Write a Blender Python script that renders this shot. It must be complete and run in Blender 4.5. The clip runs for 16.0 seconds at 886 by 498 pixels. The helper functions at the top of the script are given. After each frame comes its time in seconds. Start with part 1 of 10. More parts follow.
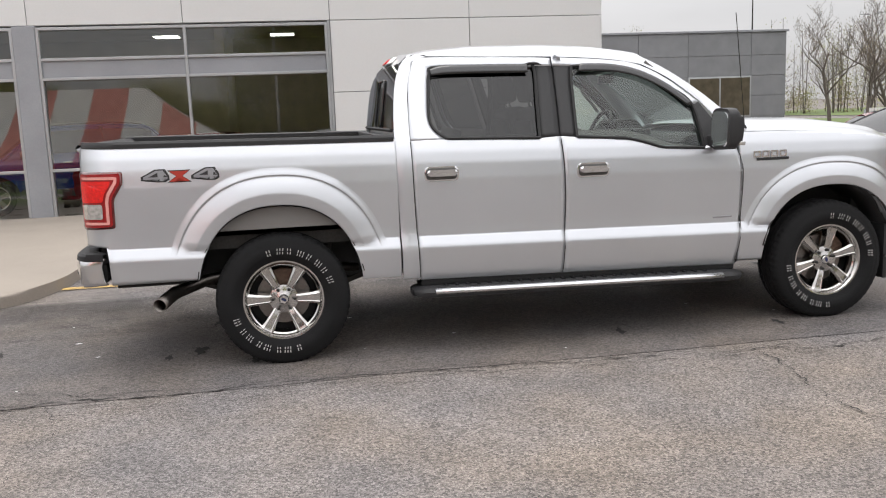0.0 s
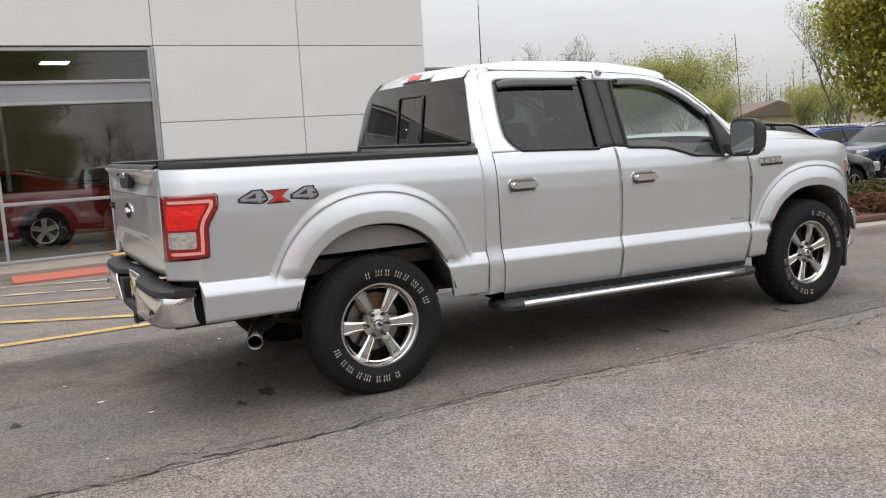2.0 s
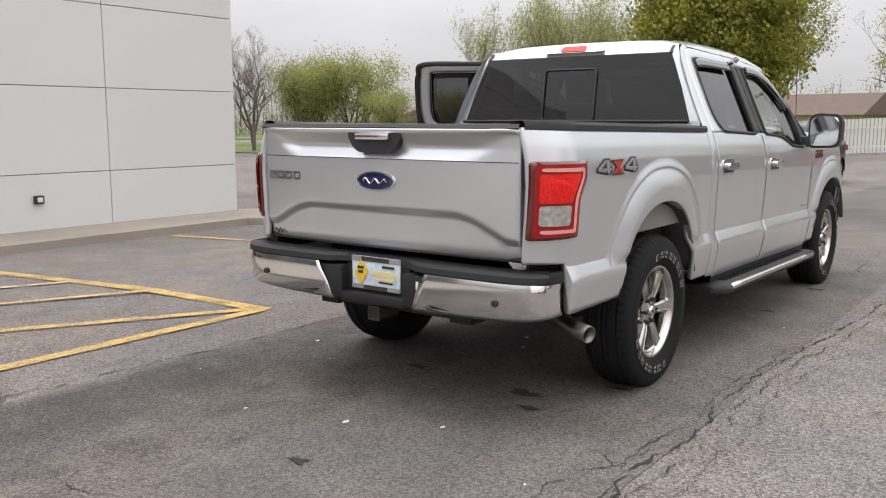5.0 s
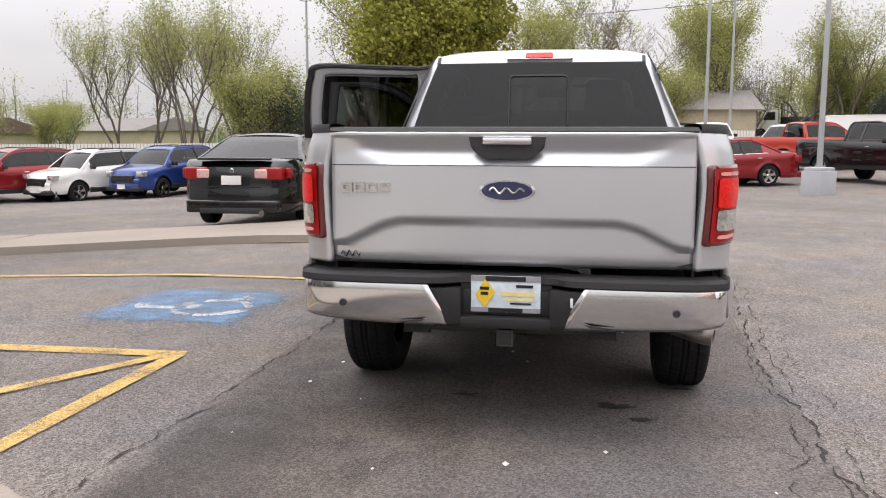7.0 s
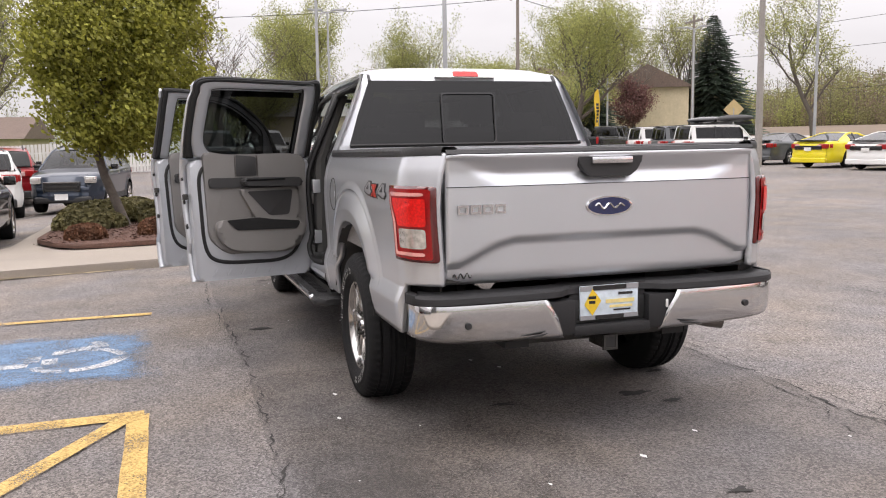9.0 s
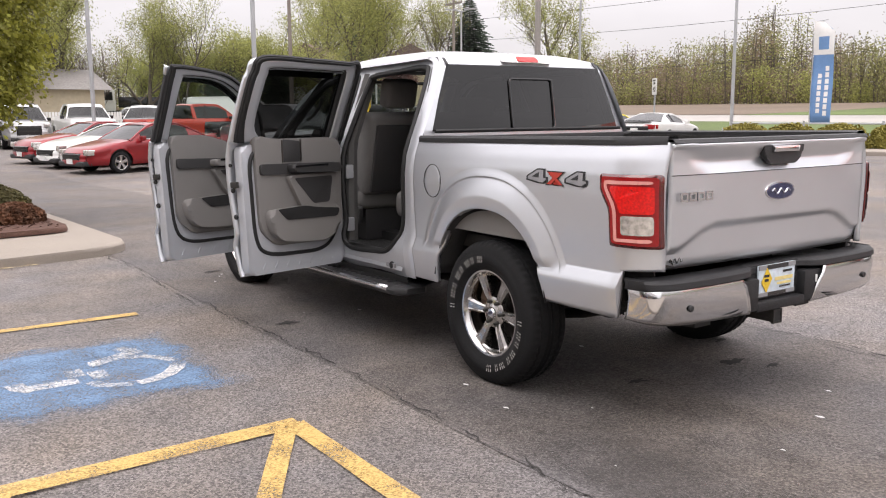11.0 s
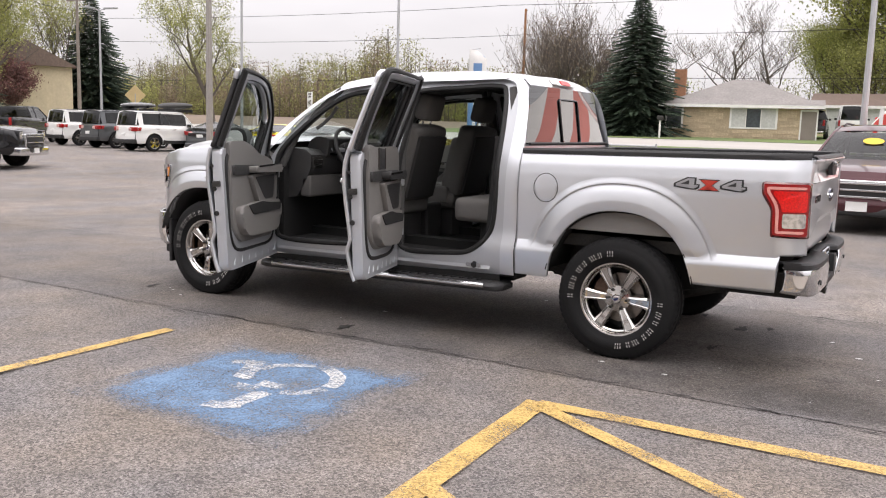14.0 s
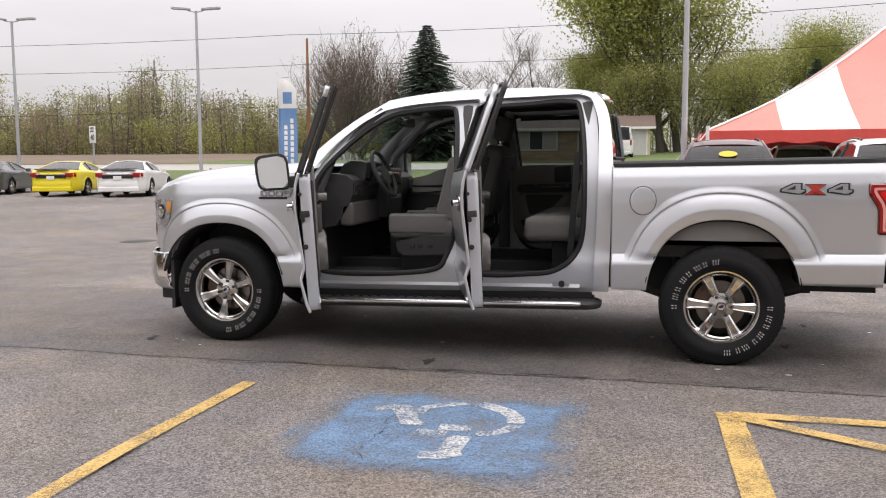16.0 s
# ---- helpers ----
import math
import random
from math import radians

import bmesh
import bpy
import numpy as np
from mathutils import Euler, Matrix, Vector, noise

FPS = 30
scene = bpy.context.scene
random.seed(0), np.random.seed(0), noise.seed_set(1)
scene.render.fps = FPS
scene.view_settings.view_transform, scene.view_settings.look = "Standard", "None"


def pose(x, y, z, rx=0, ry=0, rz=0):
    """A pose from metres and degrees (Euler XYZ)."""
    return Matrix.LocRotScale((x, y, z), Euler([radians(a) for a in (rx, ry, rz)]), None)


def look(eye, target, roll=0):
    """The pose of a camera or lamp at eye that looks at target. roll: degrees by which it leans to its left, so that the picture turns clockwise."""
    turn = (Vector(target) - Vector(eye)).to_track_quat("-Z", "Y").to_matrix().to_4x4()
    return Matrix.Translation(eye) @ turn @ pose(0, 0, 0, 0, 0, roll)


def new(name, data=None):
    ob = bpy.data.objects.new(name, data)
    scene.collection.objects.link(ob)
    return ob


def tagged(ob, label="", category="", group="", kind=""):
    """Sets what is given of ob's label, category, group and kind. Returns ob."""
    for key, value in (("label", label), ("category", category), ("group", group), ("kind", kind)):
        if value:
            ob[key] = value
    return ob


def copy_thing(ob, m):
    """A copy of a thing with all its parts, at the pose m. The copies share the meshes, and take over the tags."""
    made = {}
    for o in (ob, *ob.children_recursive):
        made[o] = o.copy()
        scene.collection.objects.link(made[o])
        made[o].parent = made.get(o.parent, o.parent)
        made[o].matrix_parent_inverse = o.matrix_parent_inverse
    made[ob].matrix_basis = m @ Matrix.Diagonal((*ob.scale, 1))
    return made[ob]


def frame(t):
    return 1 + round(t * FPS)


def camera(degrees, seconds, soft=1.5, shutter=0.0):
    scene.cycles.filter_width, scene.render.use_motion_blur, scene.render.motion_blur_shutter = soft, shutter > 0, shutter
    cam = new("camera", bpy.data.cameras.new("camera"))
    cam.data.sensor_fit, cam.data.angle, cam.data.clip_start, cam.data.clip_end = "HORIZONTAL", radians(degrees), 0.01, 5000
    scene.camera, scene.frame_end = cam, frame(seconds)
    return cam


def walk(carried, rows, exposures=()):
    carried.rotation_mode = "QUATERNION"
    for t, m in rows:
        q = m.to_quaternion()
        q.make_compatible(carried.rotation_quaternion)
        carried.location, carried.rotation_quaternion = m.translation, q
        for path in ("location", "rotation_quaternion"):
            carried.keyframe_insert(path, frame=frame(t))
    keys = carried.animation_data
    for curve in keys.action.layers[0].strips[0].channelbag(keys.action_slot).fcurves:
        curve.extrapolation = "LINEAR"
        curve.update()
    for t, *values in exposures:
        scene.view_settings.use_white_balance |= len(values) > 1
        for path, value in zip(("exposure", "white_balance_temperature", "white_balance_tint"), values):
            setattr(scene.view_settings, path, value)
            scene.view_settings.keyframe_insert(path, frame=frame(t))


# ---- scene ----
cam = camera(54.0, 16.0, 1.1)
PATH = [
    (0, (0.062, -6.278, 1.513), (0.406, -4.333, 1.199), -2.2),
    (0.5, (-0.405, -6.04, 1.512), (0.026, -4.111, 1.202), -2.5),
    (1, (-0.958, -5.847, 1.508), (-0.291, -3.991, 1.182), -3.6),
    (1.5, (-1.468, -5.605, 1.5), (-0.695, -3.785, 1.196), -3.8),
    (2, (-2.03, -5.434, 1.474), (-1.074, -3.697, 1.211), -3.2),
    (2.5, (-2.537, -5.136, 1.462), (-1.484, -3.454, 1.216), -2.3),
    (3, (-3.059, -4.852, 1.451), (-1.911, -3.231, 1.216), -0.6),
    (3.5, (-3.447, -4.355, 1.437), (-2.182, -2.828, 1.177), 0.1),
    (4, (-3.838, -3.878, 1.416), (-2.468, -2.445, 1.15), 0.2),
    (4.5, (-4.094, -3.307, 1.394), (-2.576, -2.039, 1.099), 0.2),
    (4.7, (-4.189, -3.081, 1.407), (-2.646, -1.844, 1.113), 0.1),
    (6.8, (-4.849, -0.592, 1.372), (-2.911, -0.175, 1.102), 0.1),
    (7, (-4.885, -0.376, 1.361), (-2.932, -0.033, 1.1), 0.1),
    (7.5, (-4.912, 0.214, 1.372), (-2.93, 0.227, 1.104), 1.1),
    (8, (-4.84, 0.802, 1.413), (-2.864, 0.621, 1.166), 0.5),
    (8.2, (-4.845, 1.033, 1.386), (-2.879, 0.745, 1.155), 0.3),
    (10.3, (-4.223, 3.276, 1.571), (-2.48, 2.354, 1.236), -0.9),
    (10.5, (-4.107, 3.424, 1.521), (-2.392, 2.447, 1.198), -0.5),
    (11, (-3.776, 3.877, 1.522), (-2.153, 2.752, 1.21), -0.3),
    (11.5, (-3.436, 4.357, 1.521), (-1.894, 3.12, 1.219), 0.2),
    (12, (-3.14, 4.838, 1.51), (-1.711, 3.473, 1.201), 1.4),
    (12.5, (-2.829, 5.281, 1.518), (-1.495, 3.82, 1.221), 1.7),
    (13, (-2.547, 5.729, 1.516), (-1.366, 4.142, 1.224), 2.1),
    (13.5, (-2.151, 6.074, 1.511), (-1.049, 4.43, 1.217), 1.8),
    (14, (-1.782, 6.459, 1.499), (-0.809, 4.733, 1.222), 1.7),
    (14.5, (-1.263, 6.706, 1.394), (-0.395, 4.927, 1.114), 0.7),
    (15, (-0.72, 6.941, 1.402), (0.019, 5.099, 1.16), -0.1),
    (15.5, (-0.153, 6.973, 1.412), (0.421, 5.07, 1.187), -0.2),
    (16, (0.389, 7.013, 1.397), (0.879, 5.085, 1.193), -0.3),
]
walk(cam, [(t, look(eye, aim, roll)) for t, eye, aim, roll in PATH],
     [(0, -0.22, 6500, 9.5), (2, -0.23, 6480, 9.0), (4.5, -0.23, 6480, 9.5), (7, -0.09, 6550, 12.5), (10.5, 0.02, 6600, 15), (13.5, 0.02, 6600, 14.5), (16, -0.23, 6600, 13.5)])

# ---- light ----
world = bpy.data.worlds.new("overcast_sky")
scene.world = world
world.use_nodes = True
wn, wl = world.node_tree.nodes, world.node_tree.links
wn.clear()
w_out, w_bg = wn.new("ShaderNodeOutputWorld"), wn.new("ShaderNodeBackground")
w_sky = wn.new("ShaderNodeTexSky")
w_sky.sky_type, w_sky.sun_disc = "NISHITA", False
w_sky.sun_elevation, w_sky.sun_rotation = radians(78), radians(280)
w_sky.dust_density = 4.0
w_co, w_sep = wn.new("ShaderNodeTexCoord"), wn.new("ShaderNodeSeparateXYZ")
w_rise, w_noise, w_ramp = wn.new("ShaderNodeMapRange"), wn.new("ShaderNodeTexNoise"), wn.new("ShaderNodeMapRange")
w_mul, w_col, w_mix = wn.new("ShaderNodeMath"), wn.new("ShaderNodeMix"), wn.new("ShaderNodeMix")
wl.new(w_co.outputs["Generated"], w_sep.inputs[0])
wl.new(w_sep.outputs["Z"], w_rise.inputs["Value"])
# an overcast sky is three times as bright overhead as at the horizon
w_rise.inputs["From Min"].default_value, w_rise.inputs["From Max"].default_value = 0.0, 1.0
w_rise.inputs["To Min"].default_value, w_rise.inputs["To Max"].default_value = 0.665, 2.85
w_map = wn.new("ShaderNodeMapping")
w_map.inputs["Scale"].default_value = (1.6, 1.6, 5.0)
wl.new(w_co.outputs["Generated"], w_map.inputs["Vector"])
wl.new(w_map.outputs[0], w_noise.inputs["Vector"])
w_noise.inputs["Scale"].default_value, w_noise.inputs["Detail"].default_value = 1.8, 5.0
wl.new(w_noise.outputs["Fac"], w_ramp.inputs["Value"])
w_ramp.inputs["From Min"].default_value, w_ramp.inputs["From Max"].default_value = 0.3, 0.7
w_ramp.inputs["To Min"].default_value, w_ramp.inputs["To Max"].default_value = 0.9, 1.08
w_mul.operation = "MULTIPLY"
wl.new(w_rise.outputs[0], w_mul.inputs[0]), wl.new(w_ramp.outputs[0], w_mul.inputs[1])
w_col.data_type = "RGBA"
w_col.blend_type = "MULTIPLY"
w_col.inputs["Factor"].default_value = 1.0
w_col.inputs["A"].default_value = (1.0, 0.985, 1.0, 1)
wl.new(w_mul.outputs[0], w_col.inputs["B"])
w_mix.data_type = "RGBA"
w_mix.inputs["Factor"].default_value = 0.985
wl.new(w_sky.outputs[0], w_mix.inputs["A"]), wl.new(w_col.outputs["Result"], w_mix.inputs["B"])
wl.new(w_mix.outputs["Result"], w_bg.inputs["Color"])
w_bg.inputs["Strength"].default_value = 1.0
wl.new(w_bg.outputs[0], w_out.inputs["Surface"])

sun = new("sun", bpy.data.lights.new("sun", "SUN"))
sun.data.energy, sun.data.angle, sun.data.color = 0.9, radians(40), (1.0, 0.96, 0.9)
sun.matrix_world = look((-5, 9, 30), (0, 0, 0))


# ---- materials ----
def nodes_of(name):
    m = bpy.data.materials.new(name)
    m.use_nodes = True
    return m, m.node_tree.nodes, m.node_tree.links, m.node_tree.nodes["Principled BSDF"]


def surface(name, colour, rough=0.5, metal=0.0, grain=40.0, vary=0.12, bump=0.0, coat=0.0, stain=1.5, stain_amount=0.1, glow=0.0, sheen=0.0, per_object=0.0):
    """A surface with colour that varies at two scales, fine relief, and gloss that varies with it."""
    m, n, k, b = nodes_of(name)
    co = n.new("ShaderNodeTexCoord")
    fine, broad = n.new("ShaderNodeTexNoise"), n.new("ShaderNodeTexNoise")
    fine.inputs["Scale"].default_value, fine.inputs["Detail"].default_value = grain, 6
    broad.inputs["Scale"].default_value, broad.inputs["Detail"].default_value = stain, 5
    k.new(co.outputs["Object"], fine.inputs["Vector"]), k.new(co.outputs["Object"], broad.inputs["Vector"])
    r1, r2, mul = n.new("ShaderNodeMapRange"), n.new("ShaderNodeMapRange"), n.new("ShaderNodeMath")
    for r, node, amount in ((r1, fine, vary), (r2, broad, stain_amount)):
        r.inputs["To Min"].default_value, r.inputs["To Max"].default_value = 1 - 2 * amount, 1 + 2 * amount
        k.new(node.outputs["Fac"], r.inputs["Value"])
    mul.operation = "MULTIPLY"
    k.new(r1.outputs[0], mul.inputs[0]), k.new(r2.outputs[0], mul.inputs[1])
    last = mul.outputs[0]
    if per_object:
        info, r3, mul2 = n.new("ShaderNodeObjectInfo"), n.new("ShaderNodeMapRange"), n.new("ShaderNodeMath")
        r3.inputs["To Min"].default_value, r3.inputs["To Max"].default_value = 1 - per_object, 1 + per_object
        mul2.operation = "MULTIPLY"
        k.new(info.outputs["Random"], r3.inputs["Value"]), k.new(r3.outputs[0], mul2.inputs[0]), k.new(last, mul2.inputs[1])
        last = mul2.outputs[0]
    tint = n.new("ShaderNodeMix")
    tint.data_type, tint.blend_type = "RGBA", "MULTIPLY"
    tint.inputs["Factor"].default_value = 1.0
    tint.inputs["A"].default_value = (*colour, 1)
    k.new(last, tint.inputs["B"]), k.new(tint.outputs["Result"], b.inputs["Base Color"])
    rr = n.new("ShaderNodeMapRange")
    rr.inputs["To Min"].default_value, rr.inputs["To Max"].default_value = max(0.02, rough - 0.08), min(1, rough + 0.08)
    k.new(broad.outputs["Fac"], rr.inputs["Value"]), k.new(rr.outputs[0], b.inputs["Roughness"])
    b.inputs["Metallic"].default_value = metal
    b.inputs["Coat Weight"].default_value = coat
    b.inputs["Coat Roughness"].default_value = 0.04
    if bump:
        bp = n.new("ShaderNodeBump")
        bp.inputs["Strength"].default_value, bp.inputs["Distance"].default_value = min(1, bump), 0.01
        k.new(fine.outputs["Fac"], bp.inputs["Height"]), k.new(bp.outputs[0], b.inputs["Normal"])
    if glow:
        b.inputs["Emission Color"].default_value = (*colour, 1)
        b.inputs["Emission Strength"].default_value = glow
    return m


def pane(name, tint, rough=0.0, ior=1.45, bend=4.0):
    """A thin sheet of glass: see-through, tinted, with mirror-like gloss."""
    m, n, k, b = nodes_of(name)
    n.remove(b)
    out = n["Material Output"]
    clear, gloss, mix = n.new("ShaderNodeBsdfTransparent"), n.new("ShaderNodeBsdfGlossy"), n.new("ShaderNodeMixShader")
    face, power, scale = n.new("ShaderNodeLayerWeight"), n.new("ShaderNodeMath"), n.new("ShaderNodeMapRange")
    clear.inputs["Color"].default_value = (*tint, 1)
    gloss.inputs["Roughness"].default_value = rough
    face.inputs["Blend"].default_value = 0.5
    power.operation = "POWER"
    power.inputs[1].default_value = bend
    r0 = ((ior - 1) / (ior + 1)) ** 2
    scale.inputs["To Min"].default_value, scale.inputs["To Max"].default_value = 2 * r0, 0.95
    k.new(face.outputs["Facing"], power.inputs[0]), k.new(power.outputs[0], scale.inputs["Value"])
    k.new(scale.outputs[0], mix.inputs[0]), k.new(clear.outputs[0], mix.inputs[1]), k.new(gloss.outputs[0], mix.inputs[2])
    k.new(mix.outputs[0], out.inputs["Surface"])
    return m


def paint(name, colour, metal=0.0, rough=0.3, gloss=0.035):
    """Car paint under a clear coat, with fine flakes and road dust."""
    m = surface(name, colour, rough, metal, grain=300, vary=0.015, stain=2.5, stain_amount=0.025, coat=0.85)
    b = m.node_tree.nodes["Principled BSDF"]
    even = next(x for x in m.node_tree.nodes if x.bl_idname == "ShaderNodeMapRange" and x.outputs[0].links[0].to_socket.name == "Roughness")
    even.inputs["To Min"].default_value, even.inputs["To Max"].default_value = rough - 0.02, rough + 0.03
    b.inputs["Specular IOR Level"].default_value = 0.2
    b.inputs["Coat Roughness"].default_value = gloss
    return m


def asphalt(name, colour, stones=0.5, fine=420.0):
    """Worn asphalt: pale and dark stones in the binder, stains and relief."""
    m, n, k, b = nodes_of(name)
    co = n.new("ShaderNodeTexCoord")
    vor, vor2, spots, broad, dirt = (n.new("ShaderNodeTexVoronoi"), n.new("ShaderNodeTexVoronoi"), n.new("ShaderNodeTexNoise"),
                                     n.new("ShaderNodeTexNoise"), n.new("ShaderNodeTexNoise"))
    vor.inputs["Scale"].default_value, vor2.inputs["Scale"].default_value = 100.0, 215.0
    spots.inputs["Scale"].default_value, spots.inputs["Detail"].default_value = fine, 4
    broad.inputs["Scale"].default_value, broad.inputs["Detail"].default_value = 0.22, 7
    dirt.inputs["Scale"].default_value, dirt.inputs["Detail"].default_value = 2.4, 8
    for node in (vor, vor2, spots, broad, dirt):
        k.new(co.outputs["Object"], node.inputs["Vector"])
    bw, bw2 = n.new("ShaderNodeSeparateColor"), n.new("ShaderNodeSeparateColor")
    k.new(vor.outputs["Color"], bw.inputs[0]), k.new(vor2.outputs["Color"], bw2.inputs[0])
    last = None
    for source, lo, hi, a, c in ((bw.outputs[0], 0.0, 1.0, 1 - 0.55 * stones, 1 + 0.6 * stones), (bw2.outputs[1], 0.0, 1.0, 1 - 0.4 * stones, 1 + 0.4 * stones),
                                 (spots.outputs["Fac"], 0.3, 0.7, 0.88, 1.12), (broad.outputs["Fac"], 0.3, 0.7, 0.78, 1.18), (dirt.outputs["Fac"], 0.3, 0.7, 0.84, 1.14)):
        r = n.new("ShaderNodeMapRange")
        r.inputs["From Min"].default_value, r.inputs["From Max"].default_value = lo, hi
        r.inputs["To Min"].default_value, r.inputs["To Max"].default_value = a, c
        k.new(source, r.inputs["Value"])
        if last is None:
            last = r.outputs[0]
        else:
            mul = n.new("ShaderNodeMath")
            mul.operation = "MULTIPLY"
            k.new(last, mul.inputs[0]), k.new(r.outputs[0], mul.inputs[1])
            last = mul.outputs[0]
    tint = n.new("ShaderNodeMix")
    tint.data_type, tint.blend_type = "RGBA", "MULTIPLY"
    tint.inputs["Factor"].default_value = 1.0
    drift, hue, lean = n.new("ShaderNodeTexNoise"), n.new("ShaderNodeMix"), n.new("ShaderNodeMapRange")
    drift.inputs["Scale"].default_value, drift.inputs["Detail"].default_value = 0.9, 6
    k.new(co.outputs["Object"], drift.inputs["Vector"])
    lean.inputs["From Min"].default_value, lean.inputs["From Max"].default_value = 0.35, 0.65
    k.new(drift.outputs["Fac"], lean.inputs["Value"]), k.new(lean.outputs[0], hue.inputs["Factor"])
    hue.data_type = "RGBA"
    r, g, bl = colour
    hue.inputs["A"].default_value, hue.inputs["B"].default_value = (r * 0.95, g * 0.97, bl * 1.04, 1), (r * 1.07, g * 1.0, bl * 0.93, 1)
    k.new(hue.outputs["Result"], tint.inputs["A"])
    k.new(last, tint.inputs["B"]), k.new(tint.outputs["Result"], b.inputs["Base Color"])
    b.inputs["Roughness"].default_value = 0.85
    bp = n.new("ShaderNodeBump")
    bp.inputs["Strength"].default_value, bp.inputs["Distance"].default_value = 0.9, 0.006
    k.new(vor.outputs["Distance"], bp.inputs["Height"]), k.new(bp.outputs[0], b.inputs["Normal"])
    return m


def worn_paint(name, colour, holes=0.45, rim="", soft=0.15):
    """Road paint worn through to the asphalt in grains and patches."""
    m, n, k, b = nodes_of(name)
    co = n.new("ShaderNodeTexCoord")
    vor, patch = n.new("ShaderNodeTexVoronoi"), n.new("ShaderNodeTexNoise")
    vor.inputs["Scale"].default_value = 110.0
    patch.inputs["Scale"].default_value, patch.inputs["Detail"].default_value = 3.2, 9
    bw = n.new("ShaderNodeSeparateColor")
    k.new(co.outputs["Object"], vor.inputs["Vector"]), k.new(co.outputs["Object"], patch.inputs["Vector"])
    k.new(vor.outputs["Color"], bw.inputs[0])
    add, step = n.new("ShaderNodeMath"), n.new("ShaderNodeMapRange")
    half = n.new("ShaderNodeMath")
    half.operation = "MULTIPLY"
    half.inputs[1].default_value = 0.35
    k.new(bw.outputs[0], half.inputs[0])
    k.new(half.outputs[0], add.inputs[0]), k.new(patch.outputs["Fac"], add.inputs[1])
    step.inputs["From Min"].default_value, step.inputs["From Max"].default_value = holes + 0.05, holes + 0.05 + soft
    if rim:
        # worn away raggedly towards the border
        edge, fade, both = n.new("ShaderNodeVertexColor"), n.new("ShaderNodeMapRange"), n.new("ShaderNodeMath")
        edge.layer_name = rim
        fade.inputs["To Min"].default_value, fade.inputs["To Max"].default_value = -0.34, 0.05
        k.new(edge.outputs["Color"], fade.inputs["Value"])
        k.new(fade.outputs[0], both.inputs[0]), k.new(add.outputs[0], both.inputs[1])
        k.new(both.outputs[0], step.inputs["Value"])
    else:
        k.new(add.outputs[0], step.inputs["Value"])
    b.inputs["Base Color"].default_value = (*colour, 1)
    k.new(step.outputs[0], b.inputs["Alpha"])
    b.inputs["Roughness"].default_value = 0.8
    bp = n.new("ShaderNodeBump")
    bp.inputs["Strength"].default_value, bp.inputs["Distance"].default_value = 0.4, 0.005
    k.new(vor.outputs["Distance"], bp.inputs["Height"]), k.new(bp.outputs[0], b.inputs["Normal"])
    return m


SILVER = paint("silver_paint", (0.635, 0.652, 0.68), 0.76, 0.33, 0.09)
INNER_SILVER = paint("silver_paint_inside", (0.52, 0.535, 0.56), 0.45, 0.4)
CHROME = surface("chrome", (0.72, 0.72, 0.73), 0.12, 1.0, 120, 0.03, stain_amount=0.05)
ALLOY = surface("machined_alloy", (0.58, 0.565, 0.545), 0.15, 1.0, 300, 0.05, stain=9, stain_amount=0.12)
DARK_METAL = surface("dark_metal", (0.05, 0.048, 0.045), 0.55, 0.6, 60, 0.2, bump=0.2)
STEEL = surface("exhaust_steel", (0.22, 0.20, 0.185), 0.38, 1.0, 80, 0.15)
RUST = surface("rusty_iron", (0.10, 0.06, 0.04), 0.75, 0.3, 60, 0.3, bump=0.4)
RUBBER = surface("tyre_rubber", (0.011, 0.011, 0.0115), 0.80, 0.0, 180, 0.2, bump=0.25, stain=6, stain_amount=0.2)
RUBBER.node_tree.nodes["Principled BSDF"].inputs["Specular IOR Level"].default_value = 0.25
SEAL = surface("rubber_seal", (0.012, 0.012, 0.012), 0.6, 0.0, 80, 0.1)
BUMPER_BLACK = surface("black_bumper_plastic", (0.010, 0.010, 0.011), 0.55, 0.0, 400, 0.15, bump=0.25)
BLACK_PLASTIC = surface("black_plastic", (0.022, 0.022, 0.023), 0.5, 0.0, 500, 0.12, bump=0.25)
GLOSS_BLACK = surface("gloss_black_trim", (0.012, 0.012, 0.013), 0.18, 0.0, 200, 0.1, coat=0.6)
GREY_TRIM = surface("grey_moulded_trim", (0.20, 0.19, 0.18), 0.62, 0.0, 600, 0.08, bump=0.25)
DARK_TRIM = surface("dark_moulded_trim", (0.035, 0.034, 0.034), 0.6, 0.0, 500, 0.1, bump=0.2)
MID_TRIM = surface("mid_grey_moulded_trim", (0.10, 0.095, 0.09), 0.62, 0.0, 600, 0.08, bump=0.25)
CLOTH = surface("grey_seat_cloth", (0.135, 0.130, 0.124), 0.9, 0.0, 700, 0.25, bump=0.4)
CARPET = surface("black_carpet", (0.012, 0.012, 0.012), 0.95, 0.0, 400, 0.4, bump=0.5)
HEADLINER = surface("grey_headliner", (0.09, 0.088, 0.085), 0.9, 0.0, 400, 0.1)
LENS_RED = surface("red_lamp_lens", (0.30, 0.003, 0.004), 0.30, 0.0, 120, 0.2, coat=0.15)
LENS_BRIGHT = surface("bright_red_lens", (0.72, 0.010, 0.007), 0.30, 0.0, 90, 0.3, coat=0.10)
LENS_PALE = surface("pale_lamp_tube", (0.78, 0.34, 0.30), 0.15, 0.0, 60, 0.05, coat=1.0)
LENS_DARK = surface("dark_red_rim", (0.10, 0.006, 0.006), 0.15, 0.0, 60, 0.1, coat=1.0)
LENS_CLEAR = surface("clear_lamp_reflector", (0.62, 0.60, 0.57), 0.15, 0.7, 50, 0.35, coat=1.0)
